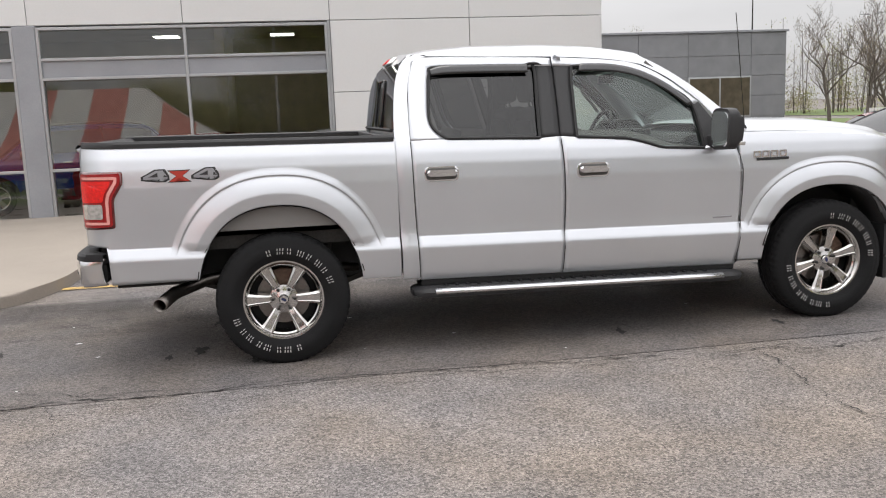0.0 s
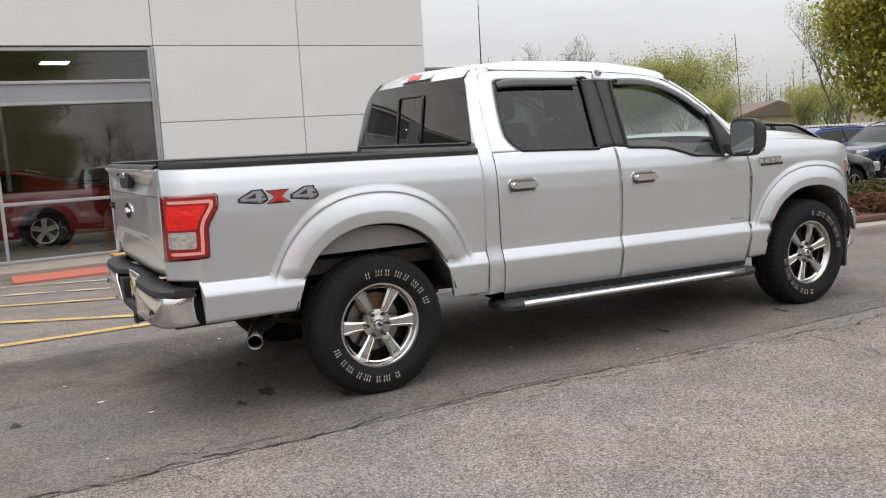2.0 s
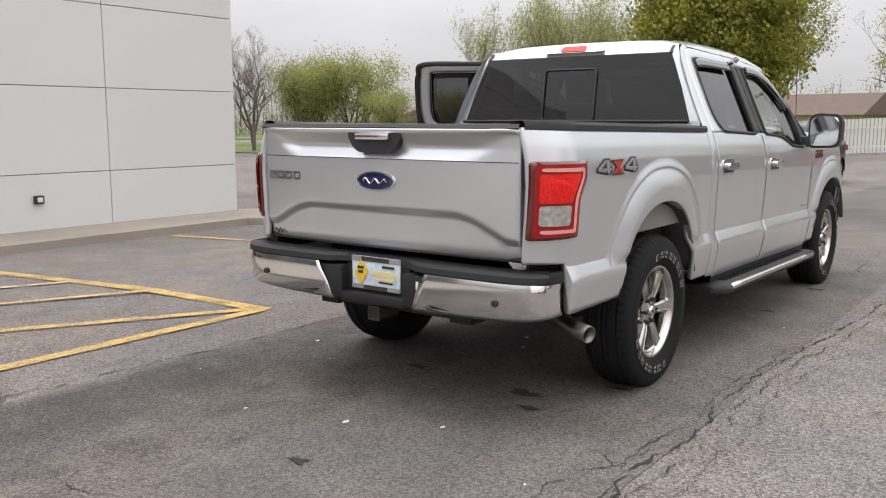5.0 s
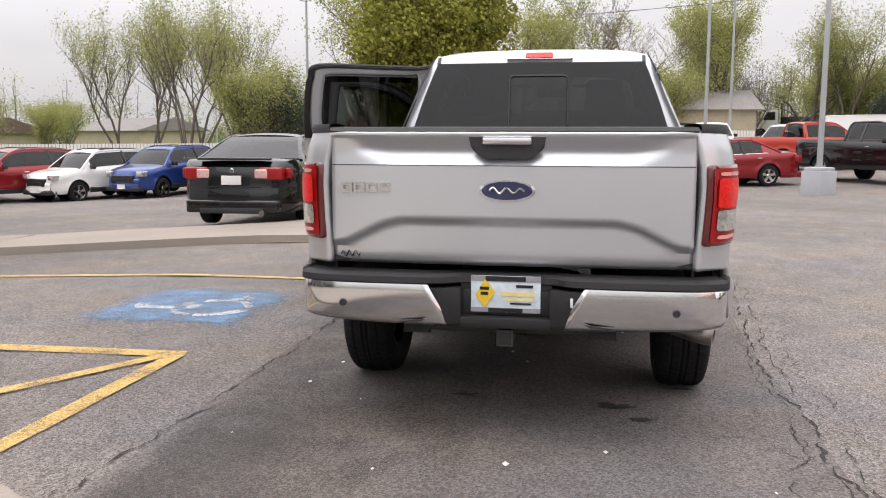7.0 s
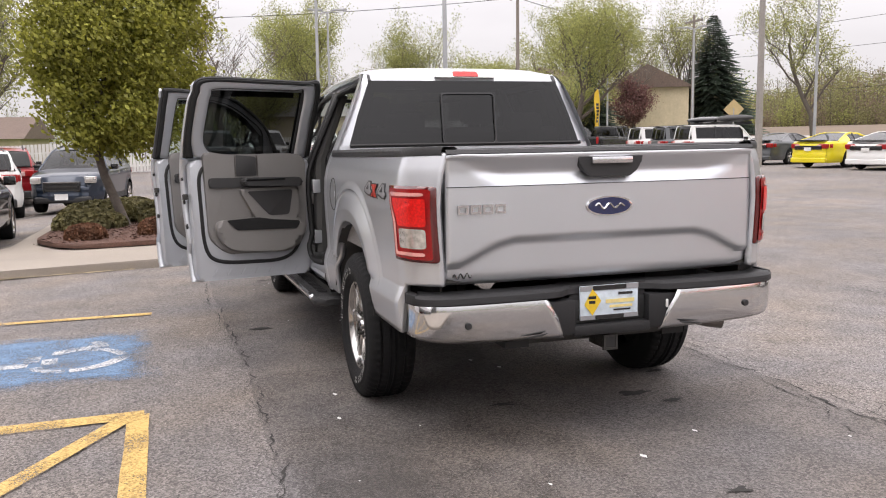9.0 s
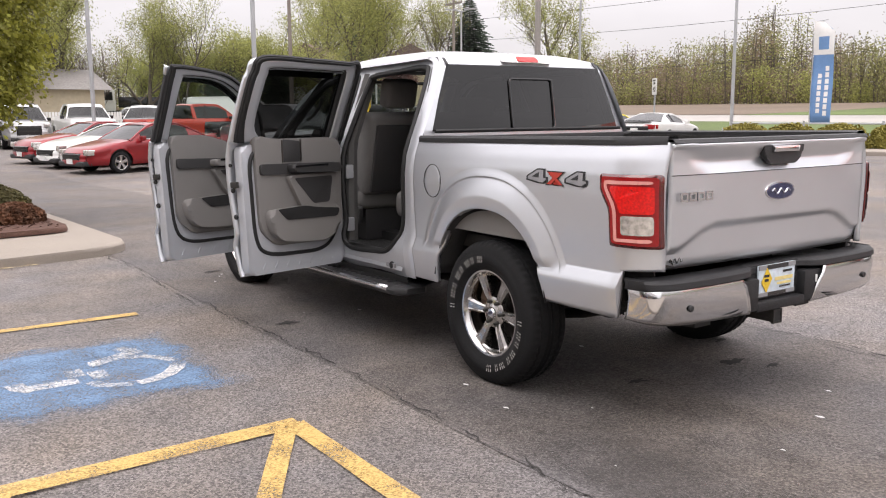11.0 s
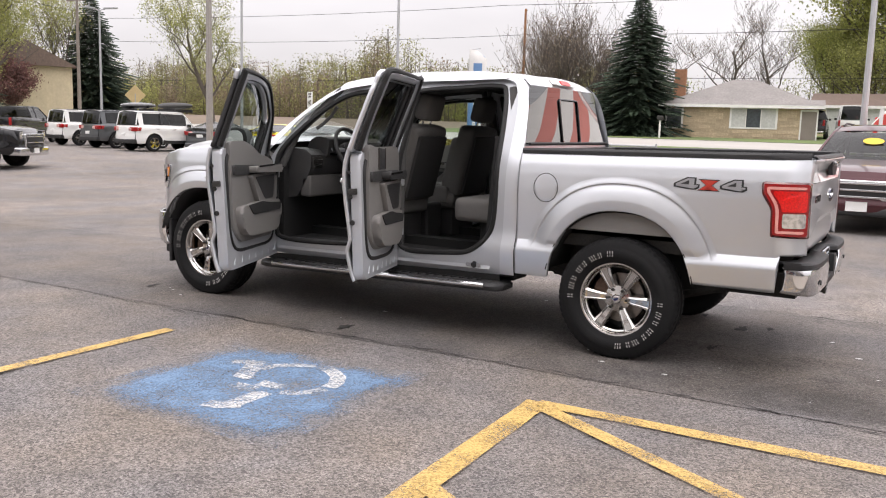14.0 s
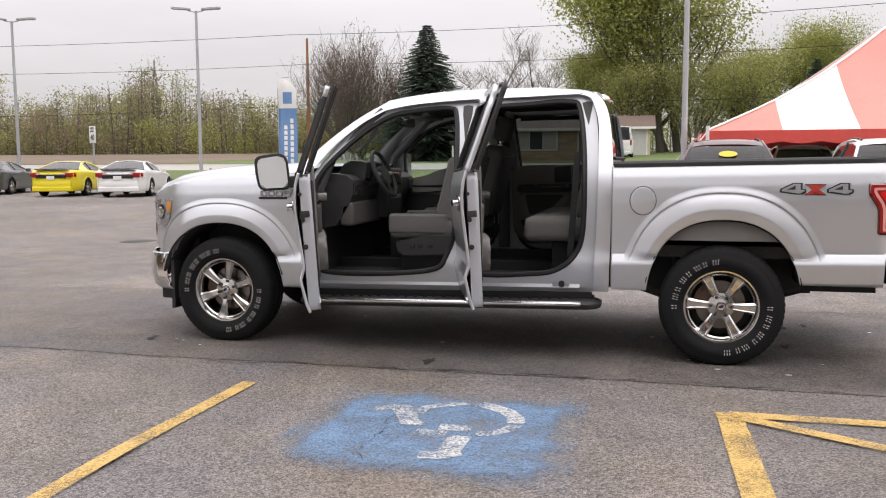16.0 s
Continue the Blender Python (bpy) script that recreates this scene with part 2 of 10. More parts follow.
AMBER = surface("amber_lens", (0.7, 0.25, 0.03), 0.15, 0.0, 60, 0.1, coat=1.0)
RED_DECAL = surface("red_decal", (0.42, 0.035, 0.02), 0.35, 0.0, 200, 0.1)
GREY_DECAL = surface("dark_grey_decal", (0.025, 0.025, 0.027), 0.35, 0.0, 200, 0.1)
PALE_DECAL = surface("pale_decal", (0.28, 0.28, 0.29), 0.35, 0.0, 200, 0.1)
BLUE_ENAMEL = surface("dark_blue_enamel", (0.012, 0.018, 0.075), 0.15, 0.0, 90, 0.1, coat=1.0)
WHITE_MARK = surface("white_raised_rubber", (0.50, 0.49, 0.47), 0.7, 0.0, 200, 0.15)
PLATE_BLUE = surface("pale_blue_plate", (0.60, 0.68, 0.74), 0.4, 0.0, 30, 0.2)
YELLOW = surface("yellow_enamel", (0.78, 0.52, 0.03), 0.4, 0.0, 60, 0.1)
DARK_GLASS = pane("privacy_glass", (0.11, 0.115, 0.115), 0.0, 1.42)
REAR_GLASS = pane("rear_window_glass", (0.045, 0.046, 0.046), 0.0, 1.42, 2.6)
CAR_GLASS = pane("green_tinted_glass", (0.62, 0.70, 0.66))
SCREEN_GLASS = pane("windscreen_glass", (0.66, 0.72, 0.69))
SHOP_GLASS = pane("shop_window_glass", (0.66, 0.68, 0.66), 0.0, 1.65)
SCREEN = surface("dark_screen", (0.01, 0.011, 0.013), 0.1, 0.0, 60, 0.05)
MIRROR = surface("mirror_glass", (0.85, 0.87, 0.88), 0.03, 1.0, 60, 0.01, stain_amount=0.02)
CREAM = surface("white_plastic", (0.72, 0.72, 0.70), 0.4, 0.0, 60, 0.05)


# ---- building helpers ----
def bm_of(verts, faces):
    bm = bmesh.new()
    vs = [bm.verts.new(v) for v in verts]
    for f in faces:
        try:
            bm.faces.new([vs[i] for i in f])
        except ValueError:
            pass
    return bm


def part(name, bm, material, parent=None, label="", sharp=35, solid=0.0, flip=None, clean=True):
    """Links a bmesh as one mesh object, under a thing or a part. solid: thickness laid on behind the face."""
    if clean:
        bmesh.ops.remove_doubles(bm, verts=bm.verts, dist=1e-5)
        bmesh.ops.dissolve_degenerate(bm, edges=bm.edges, dist=1e-6)
    if flip is None:
        bmesh.ops.recalc_face_normals(bm, faces=bm.faces)
    elif flip:
        bmesh.ops.reverse_faces(bm, faces=bm.faces)
    if solid:
        ref = Vector((1.7, 0, 0.9))
        if sum(f.normal.dot(f.calc_center_median() - ref) * f.calc_area() for f in bm.faces) < 0:
            bmesh.ops.reverse_faces(bm, faces=bm.faces)
    me = bpy.data.meshes.new(name)
    bm.to_mesh(me)
    bm.free()
    mats = material if isinstance(material, (list, tuple)) else [material]
    for m in mats:
        me.materials.append(m)
    if sharp:
        me.shade_smooth()
        me.set_sharp_from_angle(angle=radians(sharp))
    ob = new(name, me)
    if solid:
        mod = ob.modifiers.new("thickness", "SOLIDIFY")
        mod.thickness, mod.offset = abs(solid), -1
    if parent is not None:
        ob.parent = parent
    if label:
        ob["label"] = label
    return ob


def thing(name, label, category, group="", kind=""):
    return tagged(new(name), label, category, group, kind)


def grid(us, vs, fn):
    verts = [fn(u, v) for u in us for v in vs]
    nv = len(vs)
    faces = [(i * nv + j, (i + 1) * nv + j, (i + 1) * nv + j + 1, i * nv + j + 1) for i in range(len(us) - 1) for j in range(nv - 1)]
    return bm_of(verts, faces)


def span(a, b, n):
    return [a + (b - a) * i / n for i in range(n + 1)]


def curve_at(pts, x):
    return float(np.interp(x, [p[0] for p in pts], [p[1] for p in pts]))


def smooth_line(pts, n=6, closed=False):
    """A Catmull-Rom line through the points, n steps to each stretch."""
    out, k = [], len(pts)
    for i in range(k if closed else k - 1):
        p = [Vector(pts[(i + j) % k if closed else min(max(i + j, 0), k - 1)]) for j in (-1, 0, 1, 2)]
        for s in range(n):
            t = s / n
            out.append(0.5 * ((2 * p[1]) + (p[2] - p[0]) * t + (2 * p[0] - 5 * p[1] + 4 * p[2] - p[3]) * t * t + (3 * p[1] - p[0] - 3 * p[2] + p[3]) * t ** 3))
    if not closed:
        out.append(Vector(pts[-1]))
    return out


def ribbon(a, b, across, fn, n=5, closed=False, smooth=True):
    """The band between two lines with equally many points; fn(u, v) lays it into space."""
    if smooth:
        la, lb = smooth_line(a, n, closed), smooth_line(b, n, closed)
    else:
        la, lb = [Vector(p) for p in a], [Vector(p) for p in b]
    if closed:
        la.append(la[0]), lb.append(lb[0])
    verts, k = [], across + 1
    for p, q in zip(la, lb):
        for j in range(k):
            verts.append(fn(*(p.lerp(q, j / across))))
    faces = [(i * k + j, (i + 1) * k + j, (i + 1) * k + j + 1, i * k + j + 1) for i in range(len(la) - 1) for j in range(across)]
    return bm_of(verts, faces)


def add_box(bm, x0, x1, y0, y1, z0, z1, bevel=0.0, seg=2, m=None):
    start = len(bm.verts)
    made = bmesh.ops.create_cube(bm, size=1)["verts"]
    for v in made:
        v.co = ((x0 + x1) / 2 + v.co.x * (x1 - x0), (y0 + y1) / 2 + v.co.y * (y1 - y0), (z0 + z1) / 2 + v.co.z * (z1 - z0))
    if bevel:
        edges = list({e for v in made for e in v.link_edges})
        res = bmesh.ops.bevel(bm, geom=edges, offset=bevel, segments=seg, profile=0.6, affect="EDGES")
        made = list({v for f in res["faces"] for v in f.verts} | {v for v in made if v.is_valid})
    if m is not None:
        for v in made:
            v.co = m @ v.co
    return made


def box(x0, x1, y0, y1, z0, z1, bevel=0.0, seg=2, m=None):
    bm = bmesh.new()
    add_box(bm, x0, x1, y0, y1, z0, z1, bevel, seg, m)
    return bm


def add_tube(bm, pts, radius, n=8, cap=True):
    """A round bar along the points; radius: one number or one for each point."""
    pts = [Vector(p) for p in pts]
    rs = radius if isinstance(radius, (list, tuple)) else [radius] * len(pts)
    rings, up = [], None
    for i, p in enumerate(pts):
        d = (pts[min(i + 1, len(pts) - 1)] - pts[max(i - 1, 0)]).normalized()
        if up is None:
            up = d.orthogonal().normalized()
        up = (up - d * up.dot(d))
        up = up.normalized() if up.length > 1e-6 else d.orthogonal().normalized()
        side = d.cross(up)
        rings.append([bm.verts.new(p + rs[i] * (math.cos(2 * math.pi * j / n) * up + math.sin(2 * math.pi * j / n) * side)) for j in range(n)])
    for a, b in zip(rings, rings[1:]):
        for j in range(n):
            bm.faces.new((a[j], a[(j + 1) % n], b[(j + 1) % n], b[j]))
    if cap:
        bm.faces.new(rings[0][::-1]), bm.faces.new(rings[-1])
    return bm


def tube(pts, radius, n=8, cap=True):
    return add_tube(bmesh.new(), pts, radius, n, cap)


def prism(pts, d0, d1, fn, bevel=0.0, seg=2):
    """An outline of (u, v) drawn out from depth d0 to d1; fn(u, v, d) lays it into space."""
    bm = bmesh.new()
    low, high = [bm.verts.new((u, v, d0)) for u, v in pts], [bm.verts.new((u, v, d1)) for u, v in pts]
    k = len(pts)
    bm.faces.new(low[::-1])
    top = bm.faces.new(high)
    for i in range(k):
        bm.faces.new((low[i], low[(i + 1) % k], high[(i + 1) % k], high[i]))
    if bevel:
        bmesh.ops.bevel(bm, geom=list(top.edges), offset=bevel, segments=seg, profile=0.6, affect="EDGES")
    bmesh.ops.triangulate(bm, faces=[f for f in bm.faces if len(f.verts) > 4])
    for v in bm.verts:
        v.co = fn(*v.co)
    return bm


def rounded(pts, r, n=4):
    """An outline with its corners rounded."""
    out, k = [], len(pts)
    for i in range(k):
        p, a, b = Vector(pts[i]), Vector(pts[i - 1]), Vector(pts[(i + 1) % k])
        da, db = (a - p), (b - p)
        ra, rb = min(r, da.length * 0.45), min(r, db.length * 0.45)
        p0, p1 = p + da.normalized() * ra, p + db.normalized() * rb
        for s in range(n + 1):
            t = s / n
            out.append(tuple((1 - t) ** 2 * p0 + 2 * t * (1 - t) * p + t * t * p1))
    return out


def lathe(profile, n, fn):
    """A profile of (radius, along) turned round; fn(radius, angle, along) lays it into space."""
    verts, k = [], len(profile)
    for i in range(n):
        a = 2 * math.pi * i / n
        verts += [fn(r, a, d) for r, d in profile]
    faces = [(i * k + j, ((i + 1) % n) * k + j, ((i + 1) % n) * k + j + 1, i * k + j + 1) for i in range(n) for j in range(k - 1)]
    return bm_of(verts, faces)


def merge(*bms):
    out = bmesh.new()
    for b in bms:
        me = bpy.data.meshes.new("tmp")
        b.to_mesh(me)
        b.free()
        out.from_mesh(me)
        bpy.data.meshes.remove(me)
    return out


def ground_z(x, y):
    """The lot falls away towards the showroom, with a shallow dip between the parking rows, and climbs to the road."""
    fade = min(1.0, max(0.0, (y + 16) / 10))
    dip = max(0.0, min(x - 6.0, 16.0, (40.0 - x) * 0.9))
    climb = float(np.interp(-y, [30.0, 39.0, 47.0, 60.0, 85.0, 120.0], [0.0, 0.82, 1.15, 1.45, 2.2, 2.5]))
    return -0.04 * max(0.0, min(y, 18) - 3.5) - 0.02 * dip * fade + climb

# ---- ground and showroom ----
ASPHALT = asphalt("worn_asphalt", (0.172, 0.156, 0.143), 0.95)
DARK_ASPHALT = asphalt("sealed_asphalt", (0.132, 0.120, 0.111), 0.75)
CRACK = surface("crack_filler", (0.03, 0.028, 0.026), 0.9, 0, 60, 0.3)
CONCRETE = surface("pale_concrete", (0.30, 0.262, 0.222), 0.85, 0, 90, 0.14, bump=0.3, stain=0.8, stain_amount=0.12)
YELLOW_PAINT = worn_paint("yellow_line_paint", (0.56, 0.375, 0.125), 0.22, "", 0.55)
FADED_PAINT = worn_paint("faded_line_paint", (0.56, 0.45, 0.28), 0.5)
BLUE_PAINT = worn_paint("blue_bay_paint", (0.145, 0.235, 0.365), 0.27, "wear", 0.62)
WHITE_PAINT = worn_paint("white_symbol_paint", (0.60, 0.60, 0.59), 0.46, "", 0.4)
TACTILE = surface("red_tactile_paving", (0.42, 0.13, 0.09), 0.85, 0, 60, 0.2, bump=0.4)
WHITE_PANEL = surface("white_metal_panel", (0.68, 0.68, 0.675), 0.35, 0.0, 25, 0.015, stain=0.5, stain_amount=0.03, per_object=0.012)
GREY_PANEL = surface("grey_metal_panel", (0.23, 0.235, 0.245), 0.4, 0.1, 25, 0.02, per_object=0.03)
ALUMINIUM = surface("aluminium_frame", (0.42, 0.43, 0.44), 0.4, 0.6, 90, 0.05)
GREY_PAINT = surface("grey_painted_metal", (0.30, 0.31, 0.33), 0.45, 0.2, 40, 0.04)
SHOP_FLOOR = surface("showroom_tiles", (0.36, 0.34, 0.31), 0.3, 0, 3, 0.1)
SHOP_WALL = surface("showroom_wall", (0.36, 0.31, 0.24), 0.8, 0, 3, 0.1)
LIGHT_PANEL = surface("ceiling_light_panel", (1.0, 0.97, 0.9), 0.5, 0, 10, 0.01, glow=7.0)
ORANGE = surface("orange_cone_plastic", (0.62, 0.31, 0.06), 0.6, 0, 20, 0.15, stain=8, stain_amount=0.2)
PALE_ORANGE = surface("faded_cone_plastic", (0.70, 0.50, 0.32), 0.6, 0, 20, 0.15, stain=8, stain_amount=0.2)

gx = [-600, -300, -150, -80, -50, -35] + span(-26, 36, 62) + [40, 45, 50, 55, 60, 80, 120, 200, 300, 600]
gy = [-600, -300, -150, -120, -100, -85, -72, -60, -53, -47, -43, -39, -36, -33, -30, -28] + span(-26, 30, 56) + [34, 40, 50, 70, 100, 150, 300, 600]
tagged(part("ground", grid(gx, gy, lambda u, v: (u, v, ground_z(u, v))), ASPHALT, flip=False), "worn grey asphalt of the car park", "ground", kind="structure")


def lane(name, xs, y0, y1, material, lift, wobble=0.06, seed=3, label="", category="road patch"):
    """A sheet on the ground with uneven long edges."""
    bm = grid(xs, [0, 0.33, 0.67, 1], lambda u, v: (u, y0 + (y1 - y0) * v + (wobble * noise.noise((u * 0.7, v * 9, seed)) if v in (0, 1) else 0), ground_z(u, y0 + (y1 - y0) * v) + lift))
    return tagged(part(name, bm, material, flip=False), label, category, kind="structure")


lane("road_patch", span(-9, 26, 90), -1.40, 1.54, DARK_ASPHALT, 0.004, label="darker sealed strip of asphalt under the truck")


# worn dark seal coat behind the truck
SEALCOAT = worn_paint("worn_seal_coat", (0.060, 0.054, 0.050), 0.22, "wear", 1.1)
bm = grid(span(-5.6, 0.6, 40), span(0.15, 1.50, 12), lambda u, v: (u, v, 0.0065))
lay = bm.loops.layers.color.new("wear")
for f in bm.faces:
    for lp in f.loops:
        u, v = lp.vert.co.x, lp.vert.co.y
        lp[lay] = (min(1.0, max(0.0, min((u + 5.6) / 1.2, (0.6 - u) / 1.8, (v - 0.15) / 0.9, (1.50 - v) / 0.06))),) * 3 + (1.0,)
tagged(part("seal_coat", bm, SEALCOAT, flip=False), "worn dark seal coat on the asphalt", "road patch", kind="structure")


def crack(points, width, seed, lift=0.008):
    """A jagged crack: a thin dark band that wanders, with its own width changes."""
    line = smooth_line([(x, y, 0) for x, y in points], 40)
    verts, faces = [], []
    for i, p in enumerate(line):
        d = (line[min(i + 1, len(line) - 1)] - line[max(i - 1, 0)]).normalized()
        s = Vector((-d.y, d.x, 0))
        p = p + s * (0.07 * noise.noise((p.x * 2.6, p.y * 2.6, seed)) + 0.035 * noise.noise((p.x * 11, p.y * 11, seed)) + 0.02 * noise.noise((p.x * 37, p.y * 37, seed)))
        w = width * max(0.05, 0.45 + 1.1 * noise.noise((p.x * 7, p.y * 7, seed + 7)) + 0.5 * noise.noise((p.x * 31, p.y * 31, seed)))
        for e in (-1, 1):
            q = p + s * e * w / 2
            verts.append((q.x, q.y, ground_z(q.x, q.y) + lift))
    faces = [(2 * i, 2 * i + 1, 2 * i + 3, 2 * i + 2) for i in range(len(line) - 1)]
    return bm_of(verts, faces)


south = [(-4.2, -1.7), (-2.6, -1.5), (-1.6, -1.38), (-0.6, -1.40), (0.3, -1.35), (1.4, -1.45), (2.2, -1.5), (3.4, -1.6), (5, -1.55), (9, -1.5), (14, -1.6)]
north = [(-2.0, 1.60), (-1.0, 1.54), (0.3, 1.50), (1.4, 1.50), (2.6, 1.55), (3.8, 1.62), (5.0, 1.56), (6.2, 1.58), (9, 1.5), (14, 1.4)]
crack_lines = [
    (north, 0.015), (south, 0.017), ([(-5.4, 1.75), (-3.6, 1.62), (-2.0, 1.60)], 0.013),
    ([(x, y - 0.09) for x, y in south[1:9]], 0.009), ([(x, y + 0.06) for x, y in south[2:8]], 0.006), ([(x, y - 0.20) for x, y in south[1:6]], 0.006), ([(x, y + 0.05) for x, y in north[:6]], 0.004),
    ([(2.82, -1.60), (2.76, -2.1), (2.68, -2.55), (2.75, -2.85), (2.9, -3.4), (2.7, -4.1)], 0.011),
    ([(-1.3, -1.42), (-1.14, -1.86), (-1.28, -2.25), (-1.2, -2.9)], 0.005),
    ([(-2.62, 0.45), (-2.56, -0.03), (-2.5, -0.5), (-2.7, -1.1), (-2.6, -1.5)], 0.009),
    ([(0.30, -1.33), (0.42, -1.04), (0.40, -0.7)], 0.005),
    ([(0.2, -4.2), (2.7, -4.05), (5.7, -4.1), (9.0, -4.2), (14, -4.0)], 0.014),
    ([(4.2, -1.05), (5.8, -1.06), (7.6, -1.03), (10.5, -1.1)], 0.010),
    ([(1.75, 3.3), (1.80, 2.95), (1.78, 2.6), (1.82, 2.22), (1.7, 1.75)], 0.007),
    ([(-1.7, -1.2), (-1.4, -1.15), (-1.1, -1.28), (-0.6, -1.30)], 0.007),
    ([(-1.2, -1.35), (-1.0, -1.15), (-0.55, -1.2), (-0.2, -1.33)], 0.005),
]
bms = [crack(pts, w, 11 + 5 * i) for i, (pts, w) in enumerate(crack_lines)]
tagged(part("ground_crack", merge(*bms), CRACK, flip=False, clean=False), "dark ragged cracks in the asphalt", "crack", kind="stuff")

# dark drips and pale chips under the truck
rng = random.Random(5)
bms = []
for cx, cy, r in ((1.95, 1.30, 0.09), (-0.56, -0.5, 0.10), (-0.75, -0.62, 0.06), (-0.5, 0.28, 0.07), (-0.2, -0.85, 0.07), (2.2, -0.9, 0.08), (3.3, -1.0, 0.07), (-1.9, -0.2, 0.06), (4.3, 1.0, 0.08)):
    k = 40
    ring = []
    for i in range(k):
        a = 6.283 * i / k
        q = r * 0.62 * (0.9 + 0.9 * noise.noise((cx * 9 + 1.6 * math.cos(a), cy * 9 + 1.6 * math.sin(a), 3)) + 0.3 * noise.noise((cx + 6 * math.cos(a), cy + 6 * math.sin(a), 7)))
        ring.append((cx + 0.6 * q * math.cos(a), cy + 1.5 * q * math.sin(a), 0.0095))
    bms.append(bm_of(ring, [tuple(range(k))]))
tagged(part("oil_stain", merge(*bms), CRACK, flip=False), "small dark oil drips on the asphalt", "stain", kind="stuff")
bms = []
for i in range(26):
    cx, cy = (rng.uniform(-1.6, 4.2), rng.uniform(-1.2, 1.3))
    s = rng.uniform(0.008, 0.03)
    bms.append(bm_of([(cx - s, cy, 0.008), (cx, cy - s * 0.5, 0.008), (cx + s, cy + s * 0.2, 0.008), (cx, cy + s * 0.6, 0.008)], [(0, 1, 2, 3)]))
tagged(part("paint_chip", merge(*bms), CREAM, flip=False), "pale chips lying on the asphalt", "debris", kind="stuff")


def stripe(name, a, b, width, material, lift=0.009, label="", category="road marking"):
    a, b = Vector((*a, 0)), Vector((*b, 0))
    d = (b - a)
    s = Vector((-d.y, d.x, 0)).normalized() * width / 2
    n = max(2, int(d.length / 0.12))
    verts = []
    for i in range(n + 1):
        p = a + d * i / n
        for e in (-1, 1):
            w = 1 + 0.10 * noise.noise((p.x * 4 + e * 7, p.y * 4, 2))
            q = p + s * e * w
            verts.append((q.x, q.y, ground_z(q.x, q.y) + lift))
    return tagged(part(name, bm_of(verts, [(2 * i, 2 * i + 1, 2 * i + 3, 2 * i + 2) for i in range(n)]), material, flip=False), label, category, kind="structure")


stripe("bay_line", (2.90, 2.10), (2.96, 7.2), 0.10, YELLOW_PAINT, label="yellow parking bay line on asphalt")
stripe("bay_line", (0.02, 2.12), (-0.12, 7.2), 0.14, YELLOW_PAINT, label="yellow bay line beside the hatched zone")
stripe("hatch_line", (0.02, 2.150), (-2.05, 2.160), 0.11, YELLOW_PAINT, 0.011, "yellow border of the hatched zone")
for i, y in enumerate((2.22, 3.46, 4.55, 5.6)):
    stripe("hatch_line", (-0.05, y), (-2.0, y + 1.12), 0.10, (YELLOW_PAINT, YELLOW_PAINT, FADED_PAINT, FADED_PAINT)[i], 0.013, "worn diagonal hatch stripe on asphalt")
stripe("bay_line", (5.75, 2.3), (5.2, 7.0), 0.10, FADED_PAINT, label="faded yellow parking bay line")

# blue bay square with the white wheelchair sign; u runs along the truck, v towards the showroom
bl = [(2.27, 3.46), (2.24, 2.13), (0.78, 2.02), (0.76, 3.50)]


def in_square(u, v):
    """A point of the painted square, u and v from 0 to 1."""
    a, b, c, d = [Vector(p) for p in bl]
    q = a.lerp(b, v).lerp(d.lerp(c, v), u)
    return (q.x, q.y, 0.008)


bm = grid(span(0, 1, 24), span(0, 1, 24), in_square)
lay = bm.loops.layers.color.new("wear")
for f in bm.faces:
    for lp in f.loops:
        i = lp.vert.index
        co = lp.vert.co
        uu = min(1.0, max(0.0, (2.25 - co.x) / 1.48))
        vv = min(1.0, max(0.0, (3.46 - co.y) / 1.40))
        rim = min(uu, 1 - uu, vv, 1 - vv) * 8
        lp[lay] = (min(1.0, rim),) * 3 + (1.0,)
tagged(part("bay_square", bm, BLUE_PAINT, flip=False), "worn blue square painted on the parking bay", "road marking", kind="structure")


def flat_line(pts, width, lift=0.012):
    line = [Vector((*p, 0)) for p in pts]
    verts = []
    for i, p in enumerate(line):
        d = (line[min(i + 1, len(line) - 1)] - line[max(i - 1, 0)]).normalized()
        s = Vector((-d.y, d.x, 0)) * width / 2
        verts += [(p.x - s.x, p.y - s.y, lift), (p.x + s.x, p.y + s.y, lift)]
    return bm_of(verts, [(2 * i, 2 * i + 1, 2 * i + 3, 2 * i + 2) for i in range(len(line) - 1)])


sign_bms = [flat_line([(1.94, 2.50), (1.85, 2.43), (1.77, 2.46)], 0.08), flat_line([(1.82, 2.40), (1.74, 2.54), (1.66, 2.71)], 0.115, 0.0125), flat_line([(1.70, 2.70), (1.60, 2.71)], 0.07, 0.013),
            flat_line([(1.60, 2.85), (1.44, 2.85)], 0.10, 0.0125), flat_line([(1.50, 2.74), (1.33, 2.73)], 0.10, 0.0125), flat_line([(1.36, 2.86), (1.36, 3.04), (1.36, 3.16)], 0.115, 0.0125), flat_line([(1.49, 3.18), (1.40, 3.17), (1.31, 3.10)], 0.10, 0.013),
            flat_line([(1.68, 2.52), (1.66, 2.41), (1.58, 2.34), (1.45, 2.27)], 0.07, 0.0125), flat_line([(1.39, 2.27), (1.29, 2.32), (1.20, 2.39), (1.14, 2.49), (1.12, 2.59)], 0.095, 0.0125), flat_line([(1.12, 2.62), (1.15, 2.71), (1.21, 2.78), (1.29, 2.81)], 0.075, 0.0125)]
tagged(part("wheelchair_sign", merge(*sign_bms), WHITE_PAINT, flip=False), "worn white wheelchair sign on the blue square", "road marking", kind="structure")

